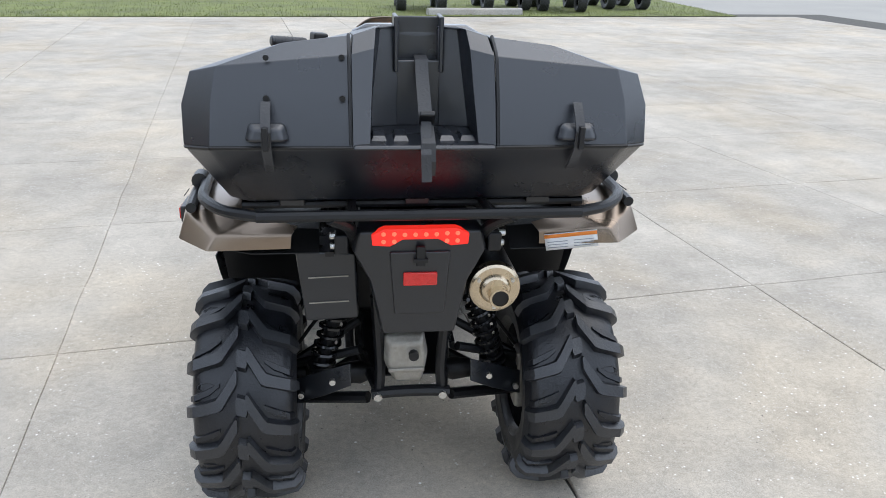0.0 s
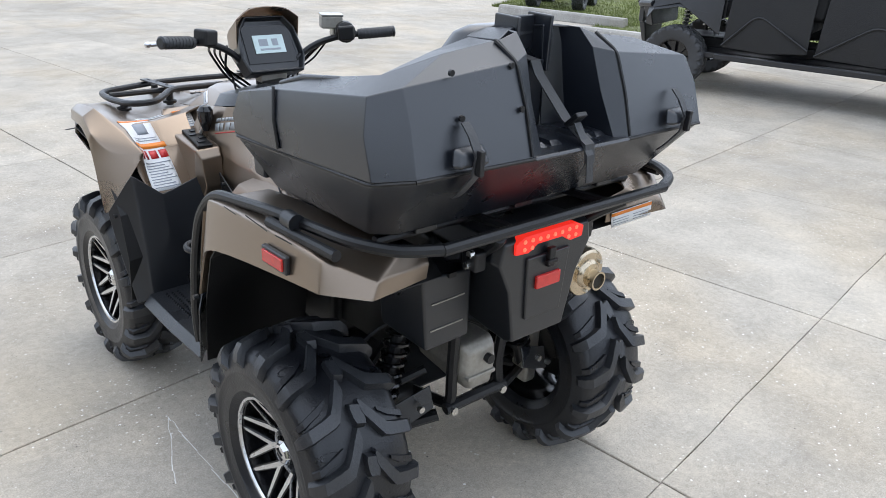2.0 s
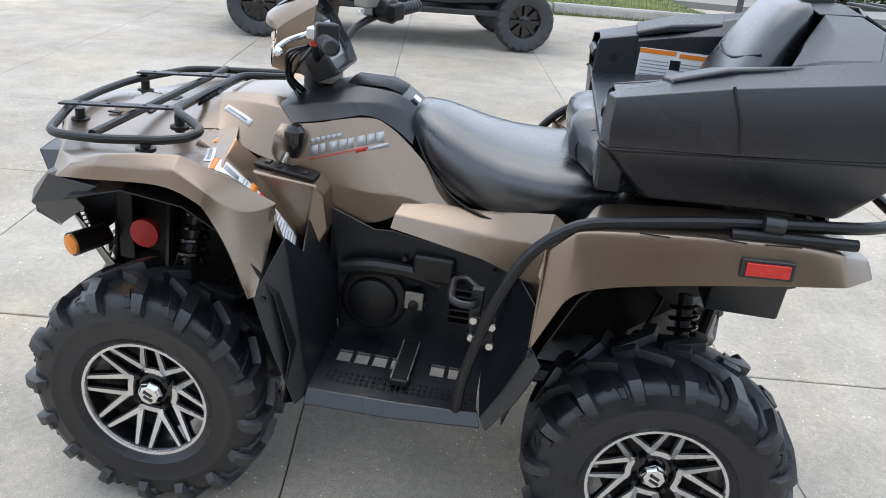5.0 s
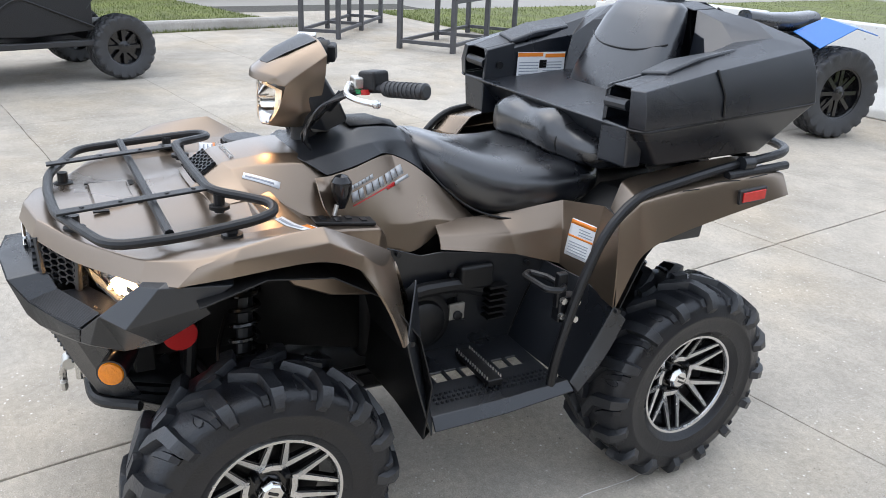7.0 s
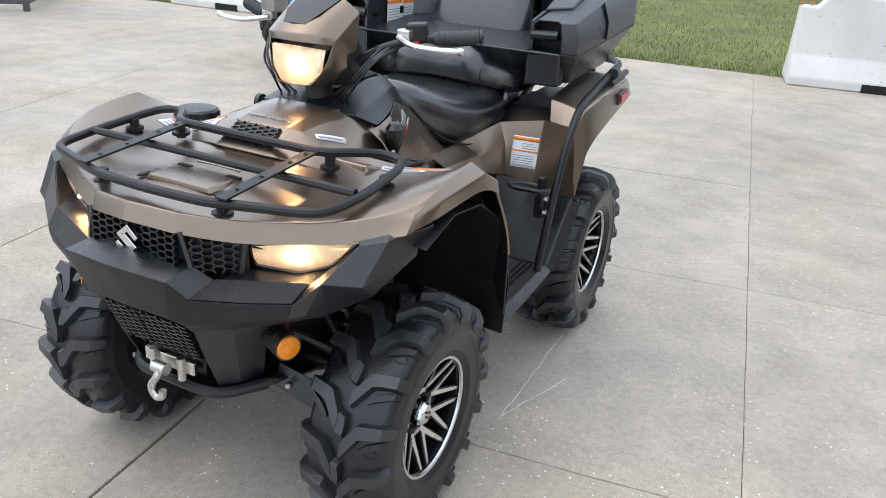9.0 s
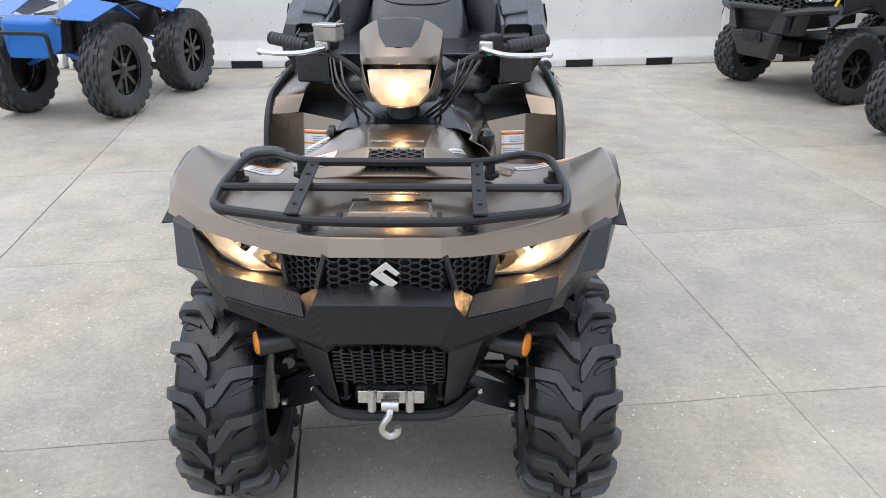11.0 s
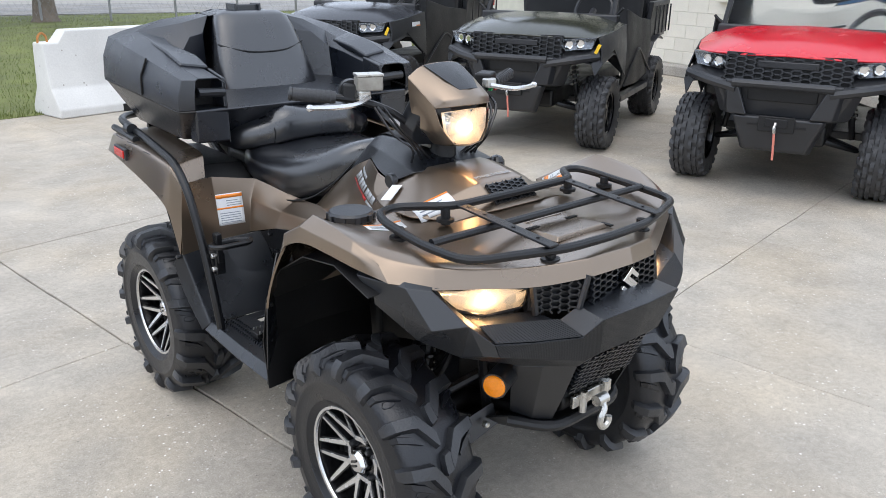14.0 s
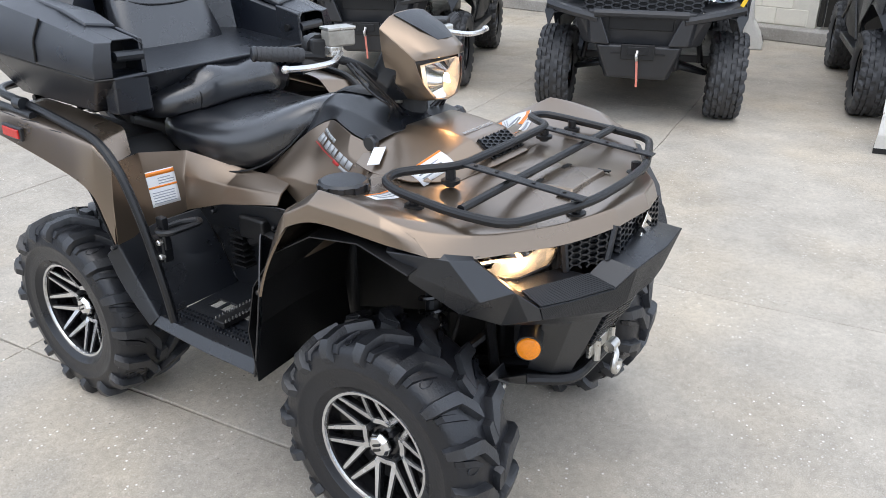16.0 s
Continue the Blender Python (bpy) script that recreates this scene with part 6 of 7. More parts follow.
def utility_vehicle(at, heading, paint, label, base=2.06, crew=False, shield=False, winch=True, name="utility_vehicle", tag=True, lettered=False):
    """A side-by-side: y forwards, its front axle at base / 2."""
    e = thing(name, label, "utility vehicle", "utility vehicles parked round the yard", pose(*at, 0, 0, heading))
    f, r = base / 2, -base / 2
    for s in (1, -1):
        for y, nm in ((f, "front_wheel"), (r, "rear_wheel")):
            plain_wheel(e, (s * .66, y, .335), .25, .335, s, nm)
        part("suspension_arm", tube([(s * .2, f + .12, .42), (s * .52, f, .34), (s * .2, f - .14, .42)], .022, .04, 8), M_TUBE, e)
        part("suspension_arm", tube([(s * .2, r + .12, .42), (s * .52, r, .34), (s * .2, r - .14, .42)], .022, .04, 8), M_TUBE, e)
        sh = part("shock_absorber", tube([(s * .38, f, .84), (s * .46, f, .42)], .022, 0, 8), M_TUBE, e)
        part("spring", coil(bmesh.new(), (s * .385, f, .80), (s * .43, f, .56), .042, .008, 6), M_STEEL, sh)
        # flares
        fl = [[(s * .40, f + .44, .86), (s * .66, f + .36, .80), (s * .70, f + .36, .70)], [(s * .42, f + .30, .98), (s * .70, f + .26, .90), (s * .745, f + .28, .80)],
              [(s * .44, f, 1.02), (s * .72, f, .95), (s * .765, f, .86)], [(s * .44, f - .30, 1.02), (s * .73, f - .32, .93), (s * .770, f - .33, .82)],
              [(s * .44, f - .42, .9), (s * .74, f - .42, .66), (s * .765, f - .43, .58)]]
        part("front_flare", grid(fl), M_TRIM, e, bevel=.012, thick=.01)
        rl = [[(s * .45, r + .42, .70), (s * .745, r + .42, .66)], [(s * .45, r + .28, .90), (s * .765, r + .28, .84)], [(s * .45, r, .96), (s * .770, r, .90)], [(s * .45, r - .30, .88), (s * .75, r - .30, .84)]]
        part("rear_flare", grid(rl), M_TRIM, e, bevel=.012, thick=.012)
        face = [(.37, .445, 1.002), (.68, .315, 1.022), (.645, .315, .925), (.45, .435, .912)]
        hl = part("headlamp", loft([[(s * x, f + y, z) for x, y, z in face], [(s * x, f + y - .08, z) for x, y, z in face]]), M_LAMP, e, "clear unlit headlamp in a dark housing", bevel=.008)
        for x, y, z, rad in ((.470, .426, .962, .036), (.560, .386, .970, .034)):
            bowl = part("reflector", turned([(0, rad), (.006, rad), (-.004, rad * .5), (-.006, .004)], "y", (0, 0, 0), 14), M_CHROME, hl, "chrome lamp reflector")
            bowl.matrix_basis = Matrix.Translation((s * x, f + y, z)) @ Matrix.Rotation(radians(-s * 24), 4, "Z")
        part("lamp_lens", grid([[(s * x, f + y + .016, z) for x, y, z in (face[0], face[1])], [(s * x, f + y + .016, z) for x, y, z in (face[3], face[2])]]), M_SHIELD, hl, thick=.004).visible_shadow = False
        side = [[(s * .690, f + .26, 1.016), (s * .745, f - .12, 1.062), (s * .748, f - .46, 1.10)], [(s * .725, f + .27, .90), (s * .758, f - .05, .97), (s * .770, f - .46, .90)], [(s * .735, f + .30, .82), (s * .768, f, .90), (s * .775, f - .46, .62)]]
        part("fender_side", grid(side), M_TRIM, e, bevel=.006, thick=.01)
        part("bumper_wing", tube([(s * .30, f + .56, .80), (s * .52, f + .50, .84), (s * .70, f + .30, .86)], .035, .08, 8), M_TRIM, e)
        part("bumper_blade", loft([[(s * .22, f + .52, .62), (s * .38, f + .50, .62), (s * .40, f + .50, .86), (s * .30, f + .52, .86)], [(s * .20, f + .60, .62), (s * .34, f + .57, .62), (s * .38, f + .56, .86), (s * .30, f + .59, .86)]]), M_TRIM, e, bevel=.015)
        # cab sides
        ln = -.62 if not crew else r + .30
        sk = [[(s * .66, f - .44, .40), (s * .66, ln, .40)], [(s * .745, f - .44, .62), (s * .745, ln, .62)], [(s * .74, f - .44, .98), (s * .74, ln + .05, .90)]]
        part("sill", boxed((.16, abs(f - .44 - ln), .06), (s * .68, (f - .44 + ln) / 2, .40)), M_TRIM, e, bevel=.012)
        doors = ((f - .46, ln) if not crew else None,) if not crew else ((f - .50, .12), (.05, ln))
        for y0, y1 in doors:
            zz = 1.08 if not crew else 1.15
            dr = [[(s * .735, y0, .50), (s * .755, (y0 + y1) / 2, .48), (s * .735, y1, .52)], [(s * .762, y0 - .02, .80), (s * .775, (y0 + y1) / 2, .78), (s * .755, y1, .80)], [(s * .74, y0 - .05, zz + .15), (s * .75, (y0 + y1) / 2, zz + .05), (s * .735, y1, zz)]]
            part("soft_door", grid(dr), M_FABRIC, e, "black soft fabric door", bevel=.02, thick=.02)
            part("door_tube", tube([(s * .765, y0, .52), (s * .775, (y0 + y1) / 2 + .1, .86), (s * .76, y1, .56)], .012, .1, 6), M_TUBE, e)
        # roll cage
        part("cage_tube", tube([(s * .64, f - .36, 1.05), (s * .60, f - .78, 1.90), (s * .60, ln - .02, 1.92), (s * .64, ln - .10, .95)], .026, .10, 8), M_TUBE, e)
        part("door_mirror_post", tube([(s * .64, f - .42, 1.16), (s * .72, f - .40, 1.24)], .012, 0, 6), M_TUBE, e)
        # bed side
        bd = loft([[(s * .70, ln - .04, .86), (s * .74, ln - .04, 1.26), (s * .68, ln - .04, 1.26), (s * .64, ln - .04, .86)], [(s * .70, r - .55, .86), (s * .74, r - .55, 1.26), (s * .68, r - .55, 1.26), (s * .64, r - .55, .86)]])
        part("bed_side", bd, M_TRIM, e, bevel=.015)
        for k in range(5):
            part("bed_rib", boxed((.015, .02, .3), (s * .745, ln - .2 - .2 * k, 1.06)), M_TRIM, e)
        part("tail_lamp", boxed((.05, .04, .10), (s * .70, r - .56, 1.14)), M_RED, e, "red tail lamp", bevel=.008)
    if tag:
        part("dealer_tag", boxed((.028, .006, .085), (-.70, f + .33, .93), Matrix.Rotation(radians(-25), 4, "Y")), M_YELLOW, e, "small yellow hang tag")
    part("bed_floor", boxed((1.34, abs(r - .55 - ((-.62 if not crew else r + .30) - .04)), .06), (0, (r - .55 + (-.62 if not crew else r + .30) - .04) / 2, .88)), M_TRIM, e, bevel=.01)
    part("tailgate", boxed((1.40, .05, .40), (0, r - .55, 1.06)), M_TRIM, e, bevel=.012)
    # hood
    hd = [[(0, f + .46, 1.030), (.30, f + .45, 1.022), (.52, f + .36, 1.020), (.66, f + .24, 1.015)], [(0, f + .30, 1.115), (.28, f + .30, 1.10), (.50, f + .24, 1.085), (.70, f + .12, 1.03)],
          [(0, f - .05, 1.165), (.28, f - .05, 1.150), (.50, f - .08, 1.130), (.74, f - .12, 1.06)], [(0, f - .36, 1.190), (.28, f - .36, 1.180), (.52, f - .38, 1.165), (.74, f - .42, 1.10)]]
    part("hood", grid(both(hd)), paint, e, "painted plastic hood", bevel=.014, thick=.012, angle=40)
    part("dash", boxed((1.36, .12, .40), (0, f - .42, .98)), M_TRIM, e, bevel=.02)
    # face: grille, bumper
    gb = part("grille", boxed((.84, .03, .20), (0, f + .42, .935)), M_DARK, e, "black honeycomb grille")
    part("grille_mesh", honeycomb(bmesh.new(), .82, .19, .042, oriented((1, 0, 0), (0, -.12, 1), (0, f + .445, .935)), .010, .03, .5), M_TRIM, gb)
    part("grille_bar", boxed((.40, .02, .05), (0, f + .455, .965)), M_TRIM, gb, bevel=.008)
    part("chin", loft([[(-.52, f + .40, .845), (.52, f + .40, .845), (.44, f + .36, .60), (-.44, f + .36, .60)], [(-.46, f + .50, .825), (.46, f + .50, .825), (.34, f + .48, .60), (-.34, f + .48, .60)]]), M_TRIM, e, bevel=.02)
    part("chin_grille", boxed((.46, .02, .09), (0, f + .50, .765)), M_DARK, e, bevel=.005)
    part("bumper_bar", tube([(-.33, f + .58, .84), (.33, f + .58, .84)], .03, 0, 10), M_TRIM, e)
    sp = loft([[(-.32, f + .50, .62), (.32, f + .50, .62), (.24, f + .48, .36), (-.24, f + .48, .36)], [(-.30, f + .58, .62), (.30, f + .58, .62), (.20, f + .55, .38), (-.20, f + .55, .38)]])
    part("skid_face", sp, M_TRIM, e, bevel=.02)
    # recess and slots are dark boxes on the face, shade given as colour
    part("winch_recess_shade", boxed((.24, .02, .11), (0, f + .584, .575), None), M_DARK, e, bevel=.006)
    for x in (-.16, .16):
        for k in range(3):
            part("skid_slot_shade", boxed((.07, .008, .012), (x, f + .575 - .012 * k, .56 - .035 * k)), M_DARK, e)
    part("fairlead", boxed((.15, .02, .06), (0, f + .59, .585)), M_TUBE, e, bevel=.005)
    if winch:
        hk = part("winch_hook", tube([(0, f + .60, .585), (.005, f + .63, .55), (0, f + .62, .52)], .011, .02, 6), M_STEEL, e)
        part("pull_strap", loft([[(-.007 + x, y, z), (.007 + x, y, z), (.008 + x, y - .004, z), (-.008 + x, y - .004, z)] for x, y, z in ((0, f + .622, .53), (-.006, f + .626, .46), (-.012, f + .62, .38), (-.014, f + .622, .33))]), M_PINK, hk, "faded red pull strap")
    # cab inside
    rows = (-.25,) if not crew else (.35, -.75)
    for y in rows:
        part("bench_seat", boxed((1.30, .46, .16), (0, y, .78)), M_FABRIC2, e, bevel=.05)
        part("bench_back", boxed((1.30, .14, .58), (0, y - .28, 1.12), Matrix.Rotation(radians(8), 4, "X")), M_FABRIC2, e, bevel=.05)
        for x in (-.42, 0, .42):
            part("headrest", boxed((.26, .09, .17), (x, y - .33, 1.47)), M_FABRIC2, e, bevel=.035)
    part("steering_wheel", tube([Vector((-.38, f - .62, 1.20)) + Vector((.18 * math.cos(a), -.06 * math.sin(a) * 0 - .07 * math.sin(a), .165 * math.sin(a))) for a in (2 * math.pi * k / 16 for k in range(16))], .016, .03, 6, closed=True), M_TRIM, e)
    part("steering_column", tube([(-.38, f - .62, 1.20), (-.38, f - .40, 1.10)], .03, 0, 8), M_TRIM, e)
    part("floor_pan", boxed((1.40, base - .62, .06), (0, .05, .40)), M_TRIM, e, bevel=.01)
    part("underbody", boxed((.60, base + .5, .16), (0, 0, .46)), M_DARK, e, bevel=.03)
    for y in ((f - .78, -.64) if not crew else (f - .78, -.1, r + .28)):
        part("cage_tube", tube([(-.60, y, 1.91), (.60, y, 1.91)], .024, 0, 8), M_TUBE, e)
    part("roof", boxed((1.34, f - .78 - (-.66 if not crew else r + .25), .05), (0, (f - .78 + (-.66 if not crew else r + .25)) / 2, 1.955)), M_TRIM, e, bevel=.02)
    if shield:
        part("windshield", grid([[(-.62, f - .375, 1.13), (.62, f - .375, 1.13)], [(-.59, f - .80, 1.90), (.59, f - .80, 1.90)]]), M_SHIELD, e, "clear poly windshield", thick=.006).visible_shadow = False
        part("wiper", tube([(0, f - .36, 1.15), (-.25, f - .40, 1.20)], .008, 0, 6), M_TUBE, e)
        part("shield_sticker", boxed((.16, .002, .06), (-.05, f - .62, 1.60), Matrix.Rotation(radians(29), 4, "X")), M_WHITE, e, "white windshield sticker")
    if lettered:
        pl = part("badge", boxed((.012, .17, .045), (-.772, f - .20, .98)), M_WHITE, e, "small white model badge")
        part("badge_bar", boxed((.004, .09, .012), (-.780, f - .24, .965)), M_ORANGE, pl)
    return e


def small_quad(at, heading, paint, label, R=.31, name="quad_bike"):
    """A parked quad of simpler build: y forwards."""
    e = thing(name, label, "quad bike", "parked quads", pose(*at, 0, 0, heading))
    for s in (1, -1):
        plain_wheel(e, (s * .47, .62, R), .22, R, s, "front_wheel")
        plain_wheel(e, (s * .45, -.62, R), .26, R, s, "rear_wheel")
        for y in (.62, -.62):
            part("suspension_arm", tube([(s * .10, y + .12, R + .14), (s * .38, y, R + .02), (s * .10, y - .12, R + .14)], .018, .03, 8), paint if R > .35 else M_TUBE, e)
            part("shock_absorber", tube([(s * .20, y, R + .45), (s * .32, y, R + .08)], .026, 0, 8), M_TUBE, e)
        part("fender", grid([[(s * .20, 1.0, R + .46), (s * .50, .92, R + .44)], [(s * .20, .62, R + .60), (s * .58, .62, R + .55)], [(s * .22, .30, R + .52), (s * .56, .30, R + .40)]]), paint, e, bevel=.01, thick=.01)
        part("fender", grid([[(s * .20, -.28, R + .50), (s * .56, -.28, R + .40)], [(s * .20, -.60, R + .62), (s * .58, -.62, R + .57)], [(s * .20, -.98, R + .55), (s * .50, -.95, R + .50)]]), paint, e, bevel=.01, thick=.01)
        part("handlebar", tube([(0, .36, R + .78), (s * .15, .34, R + .86), (s * .40, .24, R + .88)], .012, .04, 8), M_TUBE, e)
        part("headlamp", boxed((.12, .05, .07), (s * .22, 1.0, R + .44)), M_LAMP, e, bevel=.012)
    part("nose", loft([[(-.26, .98, R + .20), (.26, .98, R + .20), (.30, .98, R + .50), (-.30, .98, R + .50)], [(-.18, 1.08, R + .14), (.18, 1.08, R + .14), (.20, 1.06, R + .44), (-.20, 1.06, R + .44)]]), paint, e, bevel=.03)
    part("body", boxed((.36, 1.5, .34), (0, 0, R + .30)), M_DARK, e, bevel=.06)
    part("front_bumper", tube([(-.22, 1.08, R + .10), (-.24, 1.14, R + .36), (.24, 1.14, R + .36), (.22, 1.08, R + .10)], .018, .05, 8), M_TUBE, e)
    part("seat", pillow([(.10, .10, R + .50, R + .66), (-.10, .16, R + .48, R + .64), (-.40, .17, R + .48, R + .64), (-.62, .14, R + .50, R + .66)]), M_VINYL, e)
    return e


M_OLIVE = material("olive_paint", (.030, .032, .020), .24, 0, .08, 3, 300, .03, .04, coat=.6)
M_GREY = material("graphite_paint", (.045, .048, .056), .24, .3, .08, 3, 300, .05, .05, coat=.2)
M_REDP = material("red_paint", (.62, .012, .025), .26, 0, .05, 3, 300, .03, .04, coat=.3)
M_BLUE = material("blue_paint", (.01, .15, .52), .3, 0, .08, 4, 200, .05, .05, coat=.3)


def by_front(mid, heading, base):
    """Where a vehicle stands whose front axle's middle is at mid."""
    a = radians(heading)
    return (mid[0] + math.sin(a) * base / 2, mid[1] - math.cos(a) * base / 2, 0)


utility_vehicle(by_front((-3.57, -5.42), -66, 2.06), -66, M_GREY, "graphite two-seat utility vehicle, parked", lettered=True, winch=False)
utility_vehicle(by_front((-4.0, -2.98), -66.5, 2.06), -66.5, M_OLIVE, "olive-green two-seat utility vehicle with front winch, parked")
utility_vehicle(by_front((-4.33, -.63), -71.5, 2.06), -71.5, M_REDP, "red two-seat utility vehicle with windshield and winch, parked", shield=True)
utility_vehicle((-6.47, 1.29, 0), -74.8, M_GREY, "graphite utility vehicle parked at the row's end", tag=False, winch=False)
utility_vehicle((7.25, 1.63, 0), 16.6, M_GREY, "black crew-cab utility vehicle with soft doors, parked", base=2.9, crew=True, tag=False, winch=False)
small_quad((3.10, -4.86, 0), -10, M_BLUE, "blue quad bike on tall mud tyres, parked", R=.40)
for x, y, a, mt, lb in ((1.75, 16.9, 178, M_REDP, "dark red quad bike parked on the lawn"), (3.85, 17.5, 182, M_GREY, "grey quad bike parked on the lawn"),
                        (5.3, 17.4, 176, M_GREY, "grey quad bike parked on the lawn"), (7.15, 18.3, 184, M_OLIVE, "olive quad bike parked on the lawn"), (11.5, 9.2, 120, M_GREY, "grey quad bike parked on the lawn corner")):
    small_quad((x, y, 0), a, mt, lb)

for a, b in (((9.30, 8.75), (9.95, 6.36)), ((8.30, 6.05), (9.38, 3.24))):
    kerb("wheel_stop", a, b, .24, .16, "long pale concrete wheel stop", "wheel stop")
kerb("kerb", (9.42, 3.2), (10.82, -.22), .24, .16, "pale concrete kerb along the lawn")
kerb("kerb", (10.84, -.27), (11.5, -3.3), .24, .16, "pale concrete kerb along the lawn")
kerb("wheel_stop", (1.78, 15.33), (4.0, 15.71), .24, .15, "pale concrete wheel stop on the lawn", "wheel stop")


# ---- edge of the yard ----
barrier((2.83, -6.92, 0), 4)
barrier((5.90, -6.72, 0), 5)
barrier((-2.10, -7.22, 0), 10, 2.75)
barrier((-4.90, -7.68, 0), 10)
barrier((-8.21, -0.94, 0), 16, .9)

# steel work stands
M_GALV = material("weathered_grey_steel", (.10, .10, .105), .55, .4, .3, 9, 120, .2)


def work_stand(at, heading, ln, wd):
    e = thing("steel_stand", "weathered grey welded steel stand", "stand", "steel stands in the yard", pose(*at, 0, 0, heading))
    for x in (-ln / 2, 0, ln / 2):
        for y in (-wd / 2, wd / 2):
            part("leg", boxed((.07, .07, .74), (x, y, .37)), M_GALV, e, bevel=.006)
    for y in (-wd / 2, wd / 2):
        part("rail", boxed((ln, .05, .05), (0, y, .11)), M_GALV, e, bevel=.005)
        part("rail", boxed((ln, .06, .08), (0, y, .72)), M_GALV, e, bevel=.005)
    for x in (-ln / 2, 0, ln / 2):
        part("cross_rail", boxed((.05, wd, .05), (x, 0, .11)), M_GALV, e, bevel=.005)
    for k in range(7):
        part("top_slat", boxed((.12, wd + .1, .02), (-ln / 2 + ln * k / 6, 0, .77)), M_GALV, e, bevel=.003)
    return e


work_stand((9.05, -5.2, 0), -52, 2.6, .85)
work_stand((10.9, -3.95, 0), -38, 2.6, .6)

# plough blade in front of the last vehicle
e = thing("plough_blade", "white plough blade with black cutting edge on the ground", "plough blade", at=pose(-4.38, 1.88, 0, 0, 0, 285))
prof = [(0, .03), (.05, .14), (.06, .28), (.02, .42), (-.05, .52)]
part("blade", grid([[(x, y, z) for y, z in prof] for x in (-.75, -.25, .25, .75)]), M_BARRIER, e, thick=.012, bevel=.004)
part("cutting_edge", boxed((1.5, .02, .07), (0, -.006, .035)), M_DARK, e, bevel=.003)
for x in (-.5, 0, .5):
    part("blade_rib", boxed((.02, .08, .40), (x, -.03, .26)), M_BARRIER, e, bevel=.004)

# building behind the row of vehicles: block wall, window, door, walk
M_BLOCK = material("cream_painted_block", (.78, .74, .645), .75, 0, .07, 5, 70, .4, rand=.04)
M_MORTAR = material("cream_mortar", (.68, .65, .57), .85, 0, .1, 8, 120, .4)
# the blue of reflected sky is painted into the dark glass colour
M_PANE = material("sky_tinted_window_glass", (.05, .12, .22), .06, 0, .2, 2, 20, 0, .03, spec=.8)
M_FRAME = material("dark_bronze_frame", (.03, .028, .025), .4, .3, .1, 6, 100, .05)
WALL = Matrix.Translation((-8.85, -.1, 0)) @ Matrix.Rotation(radians(90 - 10), 4, "Z")
# in the wall's own frame: x runs along it, y outwards is negative
OPENINGS = [(-.10, 1.05, .16, 2.25), (-4.35, -3.2, 1.18, 2.5)]
SPANS = [(-14, -4.35), (-3.2, -.10), (1.05, 5.2)]
wall = thing("wall_west", "cream-painted concrete block wall of a low building", "wall", kind="structure")
bm = bmesh.new()
for x0, x1 in SPANS:
    block(bm, (x1 - x0, .2, 4.2), ((x0 + x1) / 2, .11, 2.1))
for x0, x1, z0, z1 in OPENINGS:
    block(bm, (x1 - x0, .2, 4.2 - z1), ((x0 + x1) / 2, .11, (4.2 + z1) / 2))
    if z0 > .2:
        block(bm, (x1 - x0, .2, z0), ((x0 + x1) / 2, .11, z0 / 2))
core = part("wall_core", bm, M_MORTAR, wall)
core.matrix_basis = WALL
mesh_block = None
for row in range(12):
    for col in range(26):
        x = -5.6 + .4 * col + (.2 if row % 2 else 0)
        z = .16 + .2 * row
        if any(x0 - .2 < x < x1 + .2 and z0 - .1 < z + .1 < z1 + .1 for x0, x1, z0, z1 in OPENINGS) or x > 4:
            continue
        if mesh_block is None:
            ob = part("block", loft([[(sx * (.196 - d), y, sz * (.096 - d)) for sx, sz in ((-1, -1), (1, -1), (1, 1), (-1, 1))] for d, y in ((0, .02), (0, -.004), (.004, -.008))]), M_BLOCK, wall)
            mesh_block = ob.data
        else:
            ob = new("block", mesh_block)
            ob.parent = wall
        ob.matrix_basis = WALL @ Matrix.Translation((x, .01, z + .1))
roof = part("roof", boxed((19.4, 9, .25), (-4.4, 4.3, 4.33)), M_FRAME)
roof.matrix_basis = WALL
tagged(roof, "flat dark roof edge of the low building", "roof", kind="structure")
w = thing("window_1", "window with reflected sky blue in its pane colour, in a dark frame", "window", at=WALL @ Matrix.Translation((-3.775, 0, 1.84)), kind="structure")
part("window_frame", tube([(-.55, .05, -.64), (.55, .05, -.64), (.55, .05, .64), (-.55, .05, .64)], .035, .01, 4, closed=True), M_FRAME, w)
part("pane", boxed((1.1, .012, 1.28), (0, .06, 0)), M_PANE, w)
part("window_sill", boxed((1.25, .14, .05), (0, -.03, -.67)), M_BLOCK, w, bevel=.006)
d = thing("door_1", "dark glazed door, closed, above a concrete step", "door", at=WALL @ Matrix.Translation((.475, 0, .16)), kind="structure")
part("door_frame", tube([(-.53, .05, .02), (-.53, .05, 2.06), (.53, .05, 2.06), (.53, .05, .02)], .04, .01, 4), M_FRAME, d)
part("door_leaf", boxed((.98, .04, 2.0), (0, .08, 1.02)), M_FRAME, d, bevel=.004)
part("pane", boxed((.74, .012, 1.5), (0, .052, 1.15)), M_PANE, d)
part("door_handle", tube([(.38, .05, .95), (.38, -.01, .97), (.38, -.01, 1.2), (.38, .05, 1.22)], .012, .02, 8), M_STEEL, d)
path = part("walkway", boxed((19.2, .29, .155), (-4.4, -.148, .0775)), M_KERB, bevel=.015)
path.matrix_basis = WALL
tagged(path, "raised concrete walk along the building", "walkway", kind="structure")

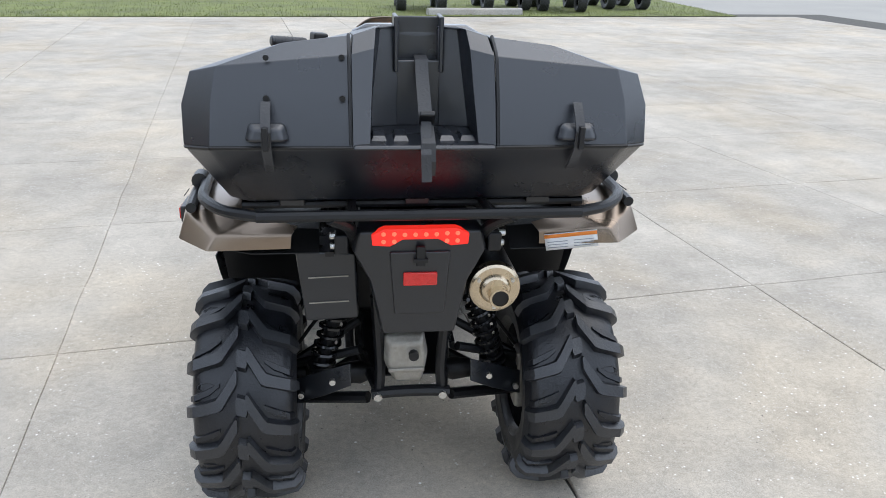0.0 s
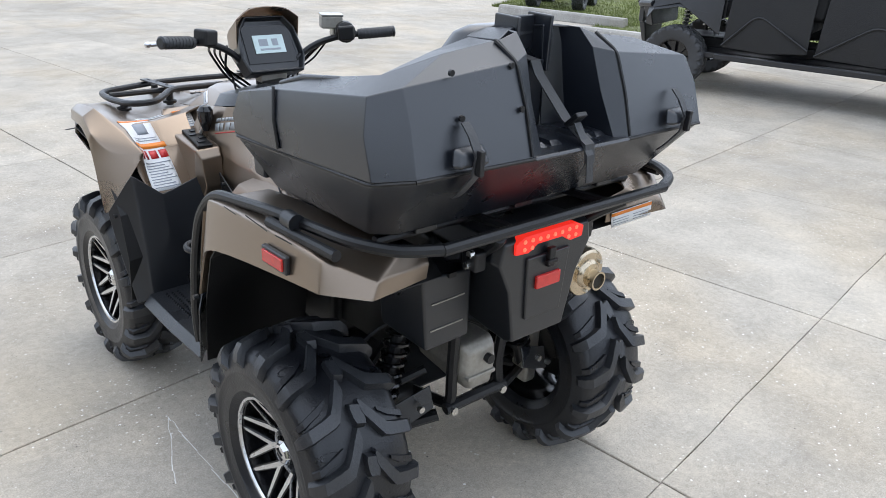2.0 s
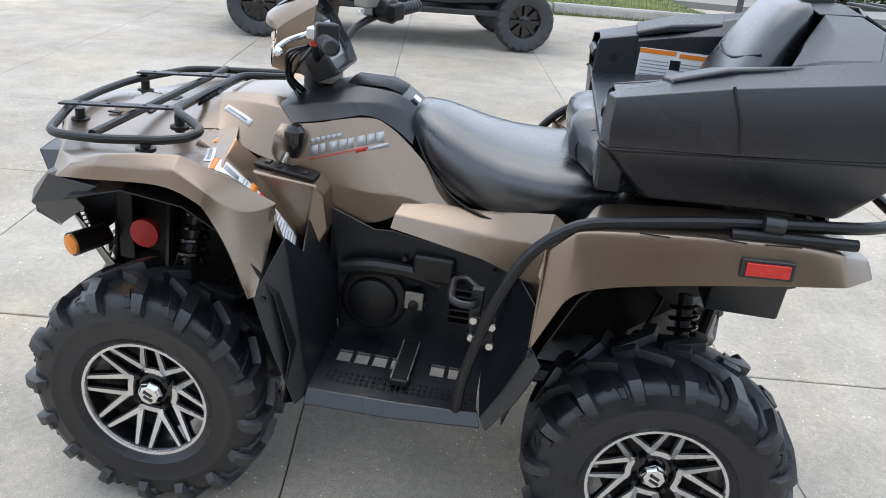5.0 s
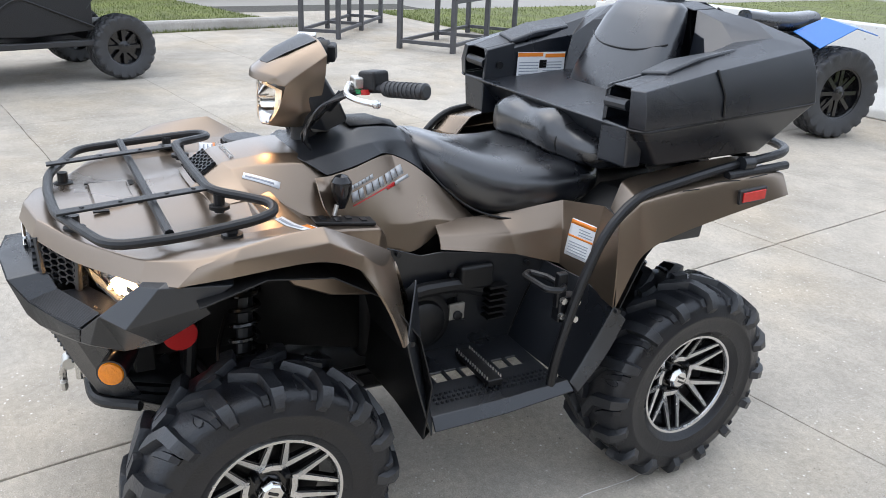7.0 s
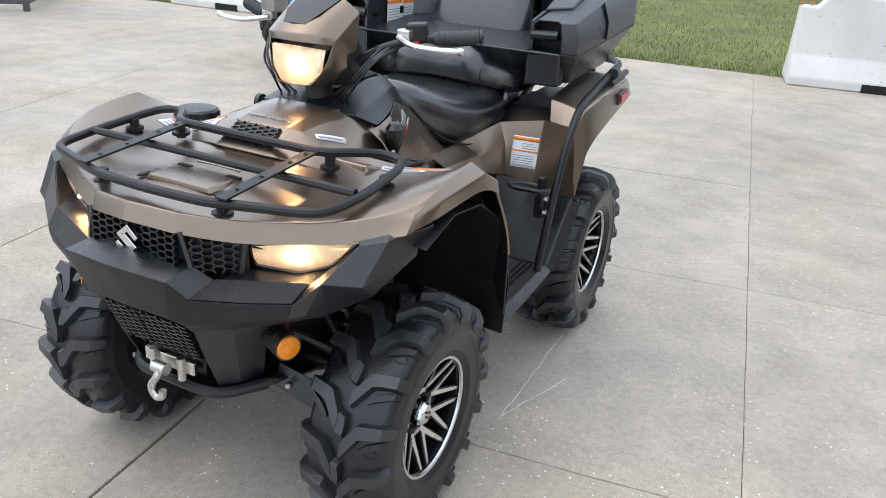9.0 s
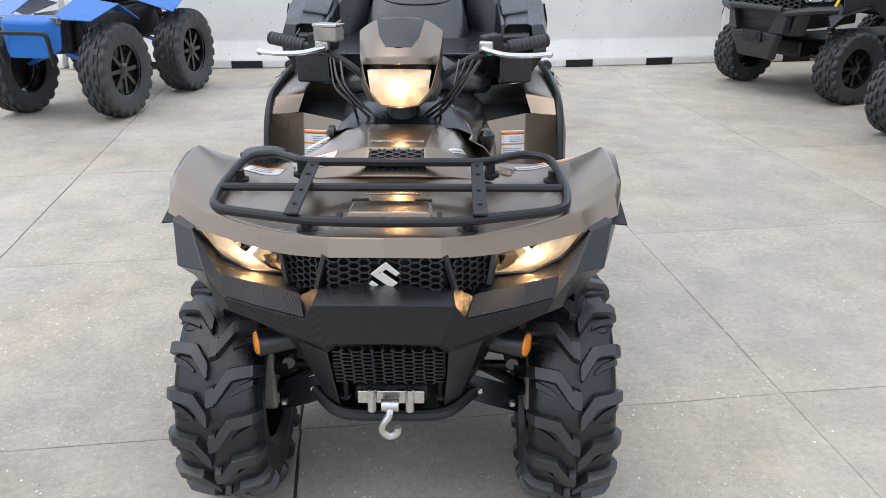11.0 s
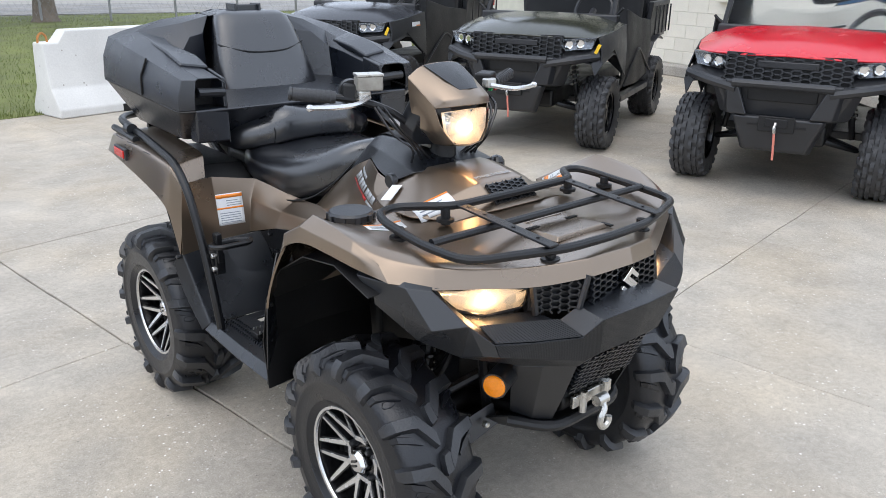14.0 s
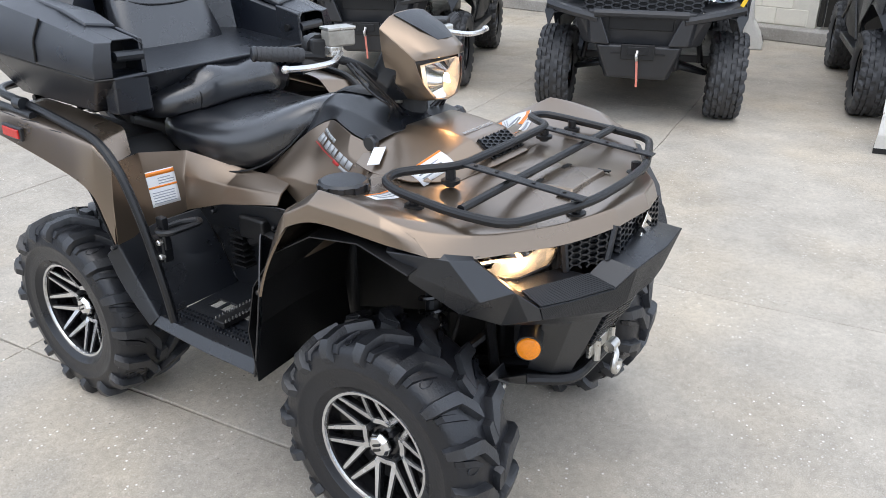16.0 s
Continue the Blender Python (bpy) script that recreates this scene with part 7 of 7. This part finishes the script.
# chain-link fence, bin and trees beyond the lawn
M_POST = material("galvanised_fence_post", (.30, .30, .30), .5, .5, .2, 10, 90, .1)
fence = thing("fence", "galvanised chain-link fence on thin posts", "fence")
fa, fb = Vector((-12.8, -18.8, 0)), Vector((7.0, -24.9, 0))
for k in range(13):
    p = fa.lerp(fb, k / 12)
    part("post", turned([(0, .035), (1.85, .035), (1.88, .01)], "z", p, 8), M_POST, fence)
part("top_rail", tube([fa + Vector((0, 0, 1.82)), fb + Vector((0, 0, 1.82))], .022, 0, 6), M_POST, fence)
ln = (fb - fa).length
d = (fb - fa).normalized()
bm = bmesh.new()
for k in range(int(ln / .16)):
    for sl in (1, -1):
        a = fa + d * (k * .16) + Vector((0, 0, .03 if sl > 0 else 1.8))
        b2 = fa + d * (k * .16 + 1.0) + Vector((0, 0, 1.8 if sl > 0 else .03))
        side = Vector((0, 0, .0035))
        q = [bm.verts.new(v) for v in (a - side, b2 - side, b2 + side, a + side)]
        bm.faces.new(q)
tagged(part("wire_mesh", bm, M_POST, fence), "woven wire mesh", kind="stuff")
road = tagged(part("road", boxed((80, 7, .02), (-3, -29.5, -.045), Matrix.Rotation(radians(-8), 4, "Z")), concrete_material("pale_asphalt", (.30, .295, .285), .03)), "pale worn asphalt road beyond the fence", "road", kind="structure")
bin_ = thing("bin", "dark green steel bin beyond the lawn", "bin", at=pose(-1.9, -24.4, 0, 0, 0, -8))
M_BIN = material("dark_green_steel", (.010, .060, .030), .45, 0, .2, 2, 40, .1)
part("bin_body", boxed((1.6, 1.1, 1.3), (0, 0, .75)), M_BIN, bin_, bevel=.03)
part("bin_lid", boxed((1.65, 1.15, .08), (0, 0, 1.44)), M_DARK, bin_, bevel=.02)
for k in range(4):
    part("bin_rib", boxed((.06, .05, 1.2), (-.6 + .4 * k, .57, .75)), M_BIN, bin_)

M_BARK = material("grey_brown_bark", (.19, .155, .125), .9, 0, .4, 5, 30, 1.0)
M_LEAF = material("tree_leaves", (.055, .095, .025), .6, 0, .4, 1.5, 20, 0)
M_HEDGE = material("shrub_leaves", (.055, .105, .025), .55, 0, .5, 1.2, 20, 0)


def leaves(name, spots, size, mat, parent, label):
    """Many small bent leaves round the given spots (x, y, z, radius, count)."""
    verts, faces = [], []
    for x, y, z, r, n in spots:
        for _ in range(n):
            v = Vector((random.gauss(0, 1), random.gauss(0, 1), random.gauss(0, 1))).normalized() * r * random.uniform(.45, 1.05)
            p = Vector((x, y, z)) + v
            u = Vector((random.uniform(-1, 1), random.uniform(-1, 1), random.uniform(-.6, .6))).normalized()
            w2 = u.orthogonal().normalized()
            s = size * random.uniform(.6, 1.3)
            k = len(verts)
            verts += [p - u * s, p + w2 * s * .5, p + u * s, p - w2 * s * .5]
            faces.append((k, k + 1, k + 2, k + 3))
    me = bpy.data.meshes.new(name)
    me.from_pydata([tuple(v) for v in verts], [], faces)
    me.materials.append(mat)
    ob = new(name, me)
    if parent:
        ob.parent = parent
    return tagged(ob, label)


def tree(at, h, r):
    e = thing("tree", "mature roadside tree with grey-brown bark", "tree", "trees beyond the lawn", pose(*at))
    rings = []
    for z, k in ((-.02, 1.5), (.12, 1.15), (.5, 1.0), (1.6, .85), (h * .55, .6), (h * .8, .25)):
        off = Vector((.25 * noise.noise((z * .4, at[0], 0)), .25 * noise.noise((z * .4, 5, at[1])), z))
        rings.append([off + Vector((r * k * (1 + .1 * math.sin(3 * a)) * math.cos(a), r * k * (1 + .1 * math.sin(3 * a)) * math.sin(a), 0)) for a in (2 * math.pi * j / 14 for j in range(14))])
    part("trunk", loft(rings), M_BARK, e)
    spots = []
    for k in range(9):
        a, z0 = k * 2.4, h * (.38 + .05 * k)
        tip = Vector((math.cos(a) * h * .28, math.sin(a) * h * .28, z0 + h * .2))
        part("limb", tube([(0, 0, z0), tip * .5 + Vector((0, 0, z0 * .5 + .2)), tip], r * .3, .5, 7, taper=.25), M_BARK, e)
        for j in range(5):
            q = tip + Vector((random.gauss(0, 1), random.gauss(0, 1), random.gauss(0, .7))) * h * .08
            spots.append((q.x, q.y, q.z, h * random.uniform(.06, .11), 160))
    leaves("crown", spots, .16, M_LEAF, e, "uneven leafy crown")
    return e


tree((4.9, -25.4, 0), 8, .31)
tree((-.5, -22.2, 0), 8.2, .29)
tree((-4.8, -21.6, 0), 8, .27)
spots = []
for k in range(46):
    t = k / 45
    p = Vector((17.0, 3.6, 0)).lerp(Vector((20.3, -9.8, 0)), t) + Vector((random.uniform(-.5, .7), random.uniform(-.4, .4), 0))
    for z in (.35, .9, 1.5):
        spots.append((p.x, p.y, z + random.uniform(-.2, .25), random.uniform(.4, .6), 210))
tagged(leaves("hedge", spots, .10, M_HEDGE, None, "dense unclipped green hedge"), "dense unclipped green hedge", "hedge", kind="stuff")
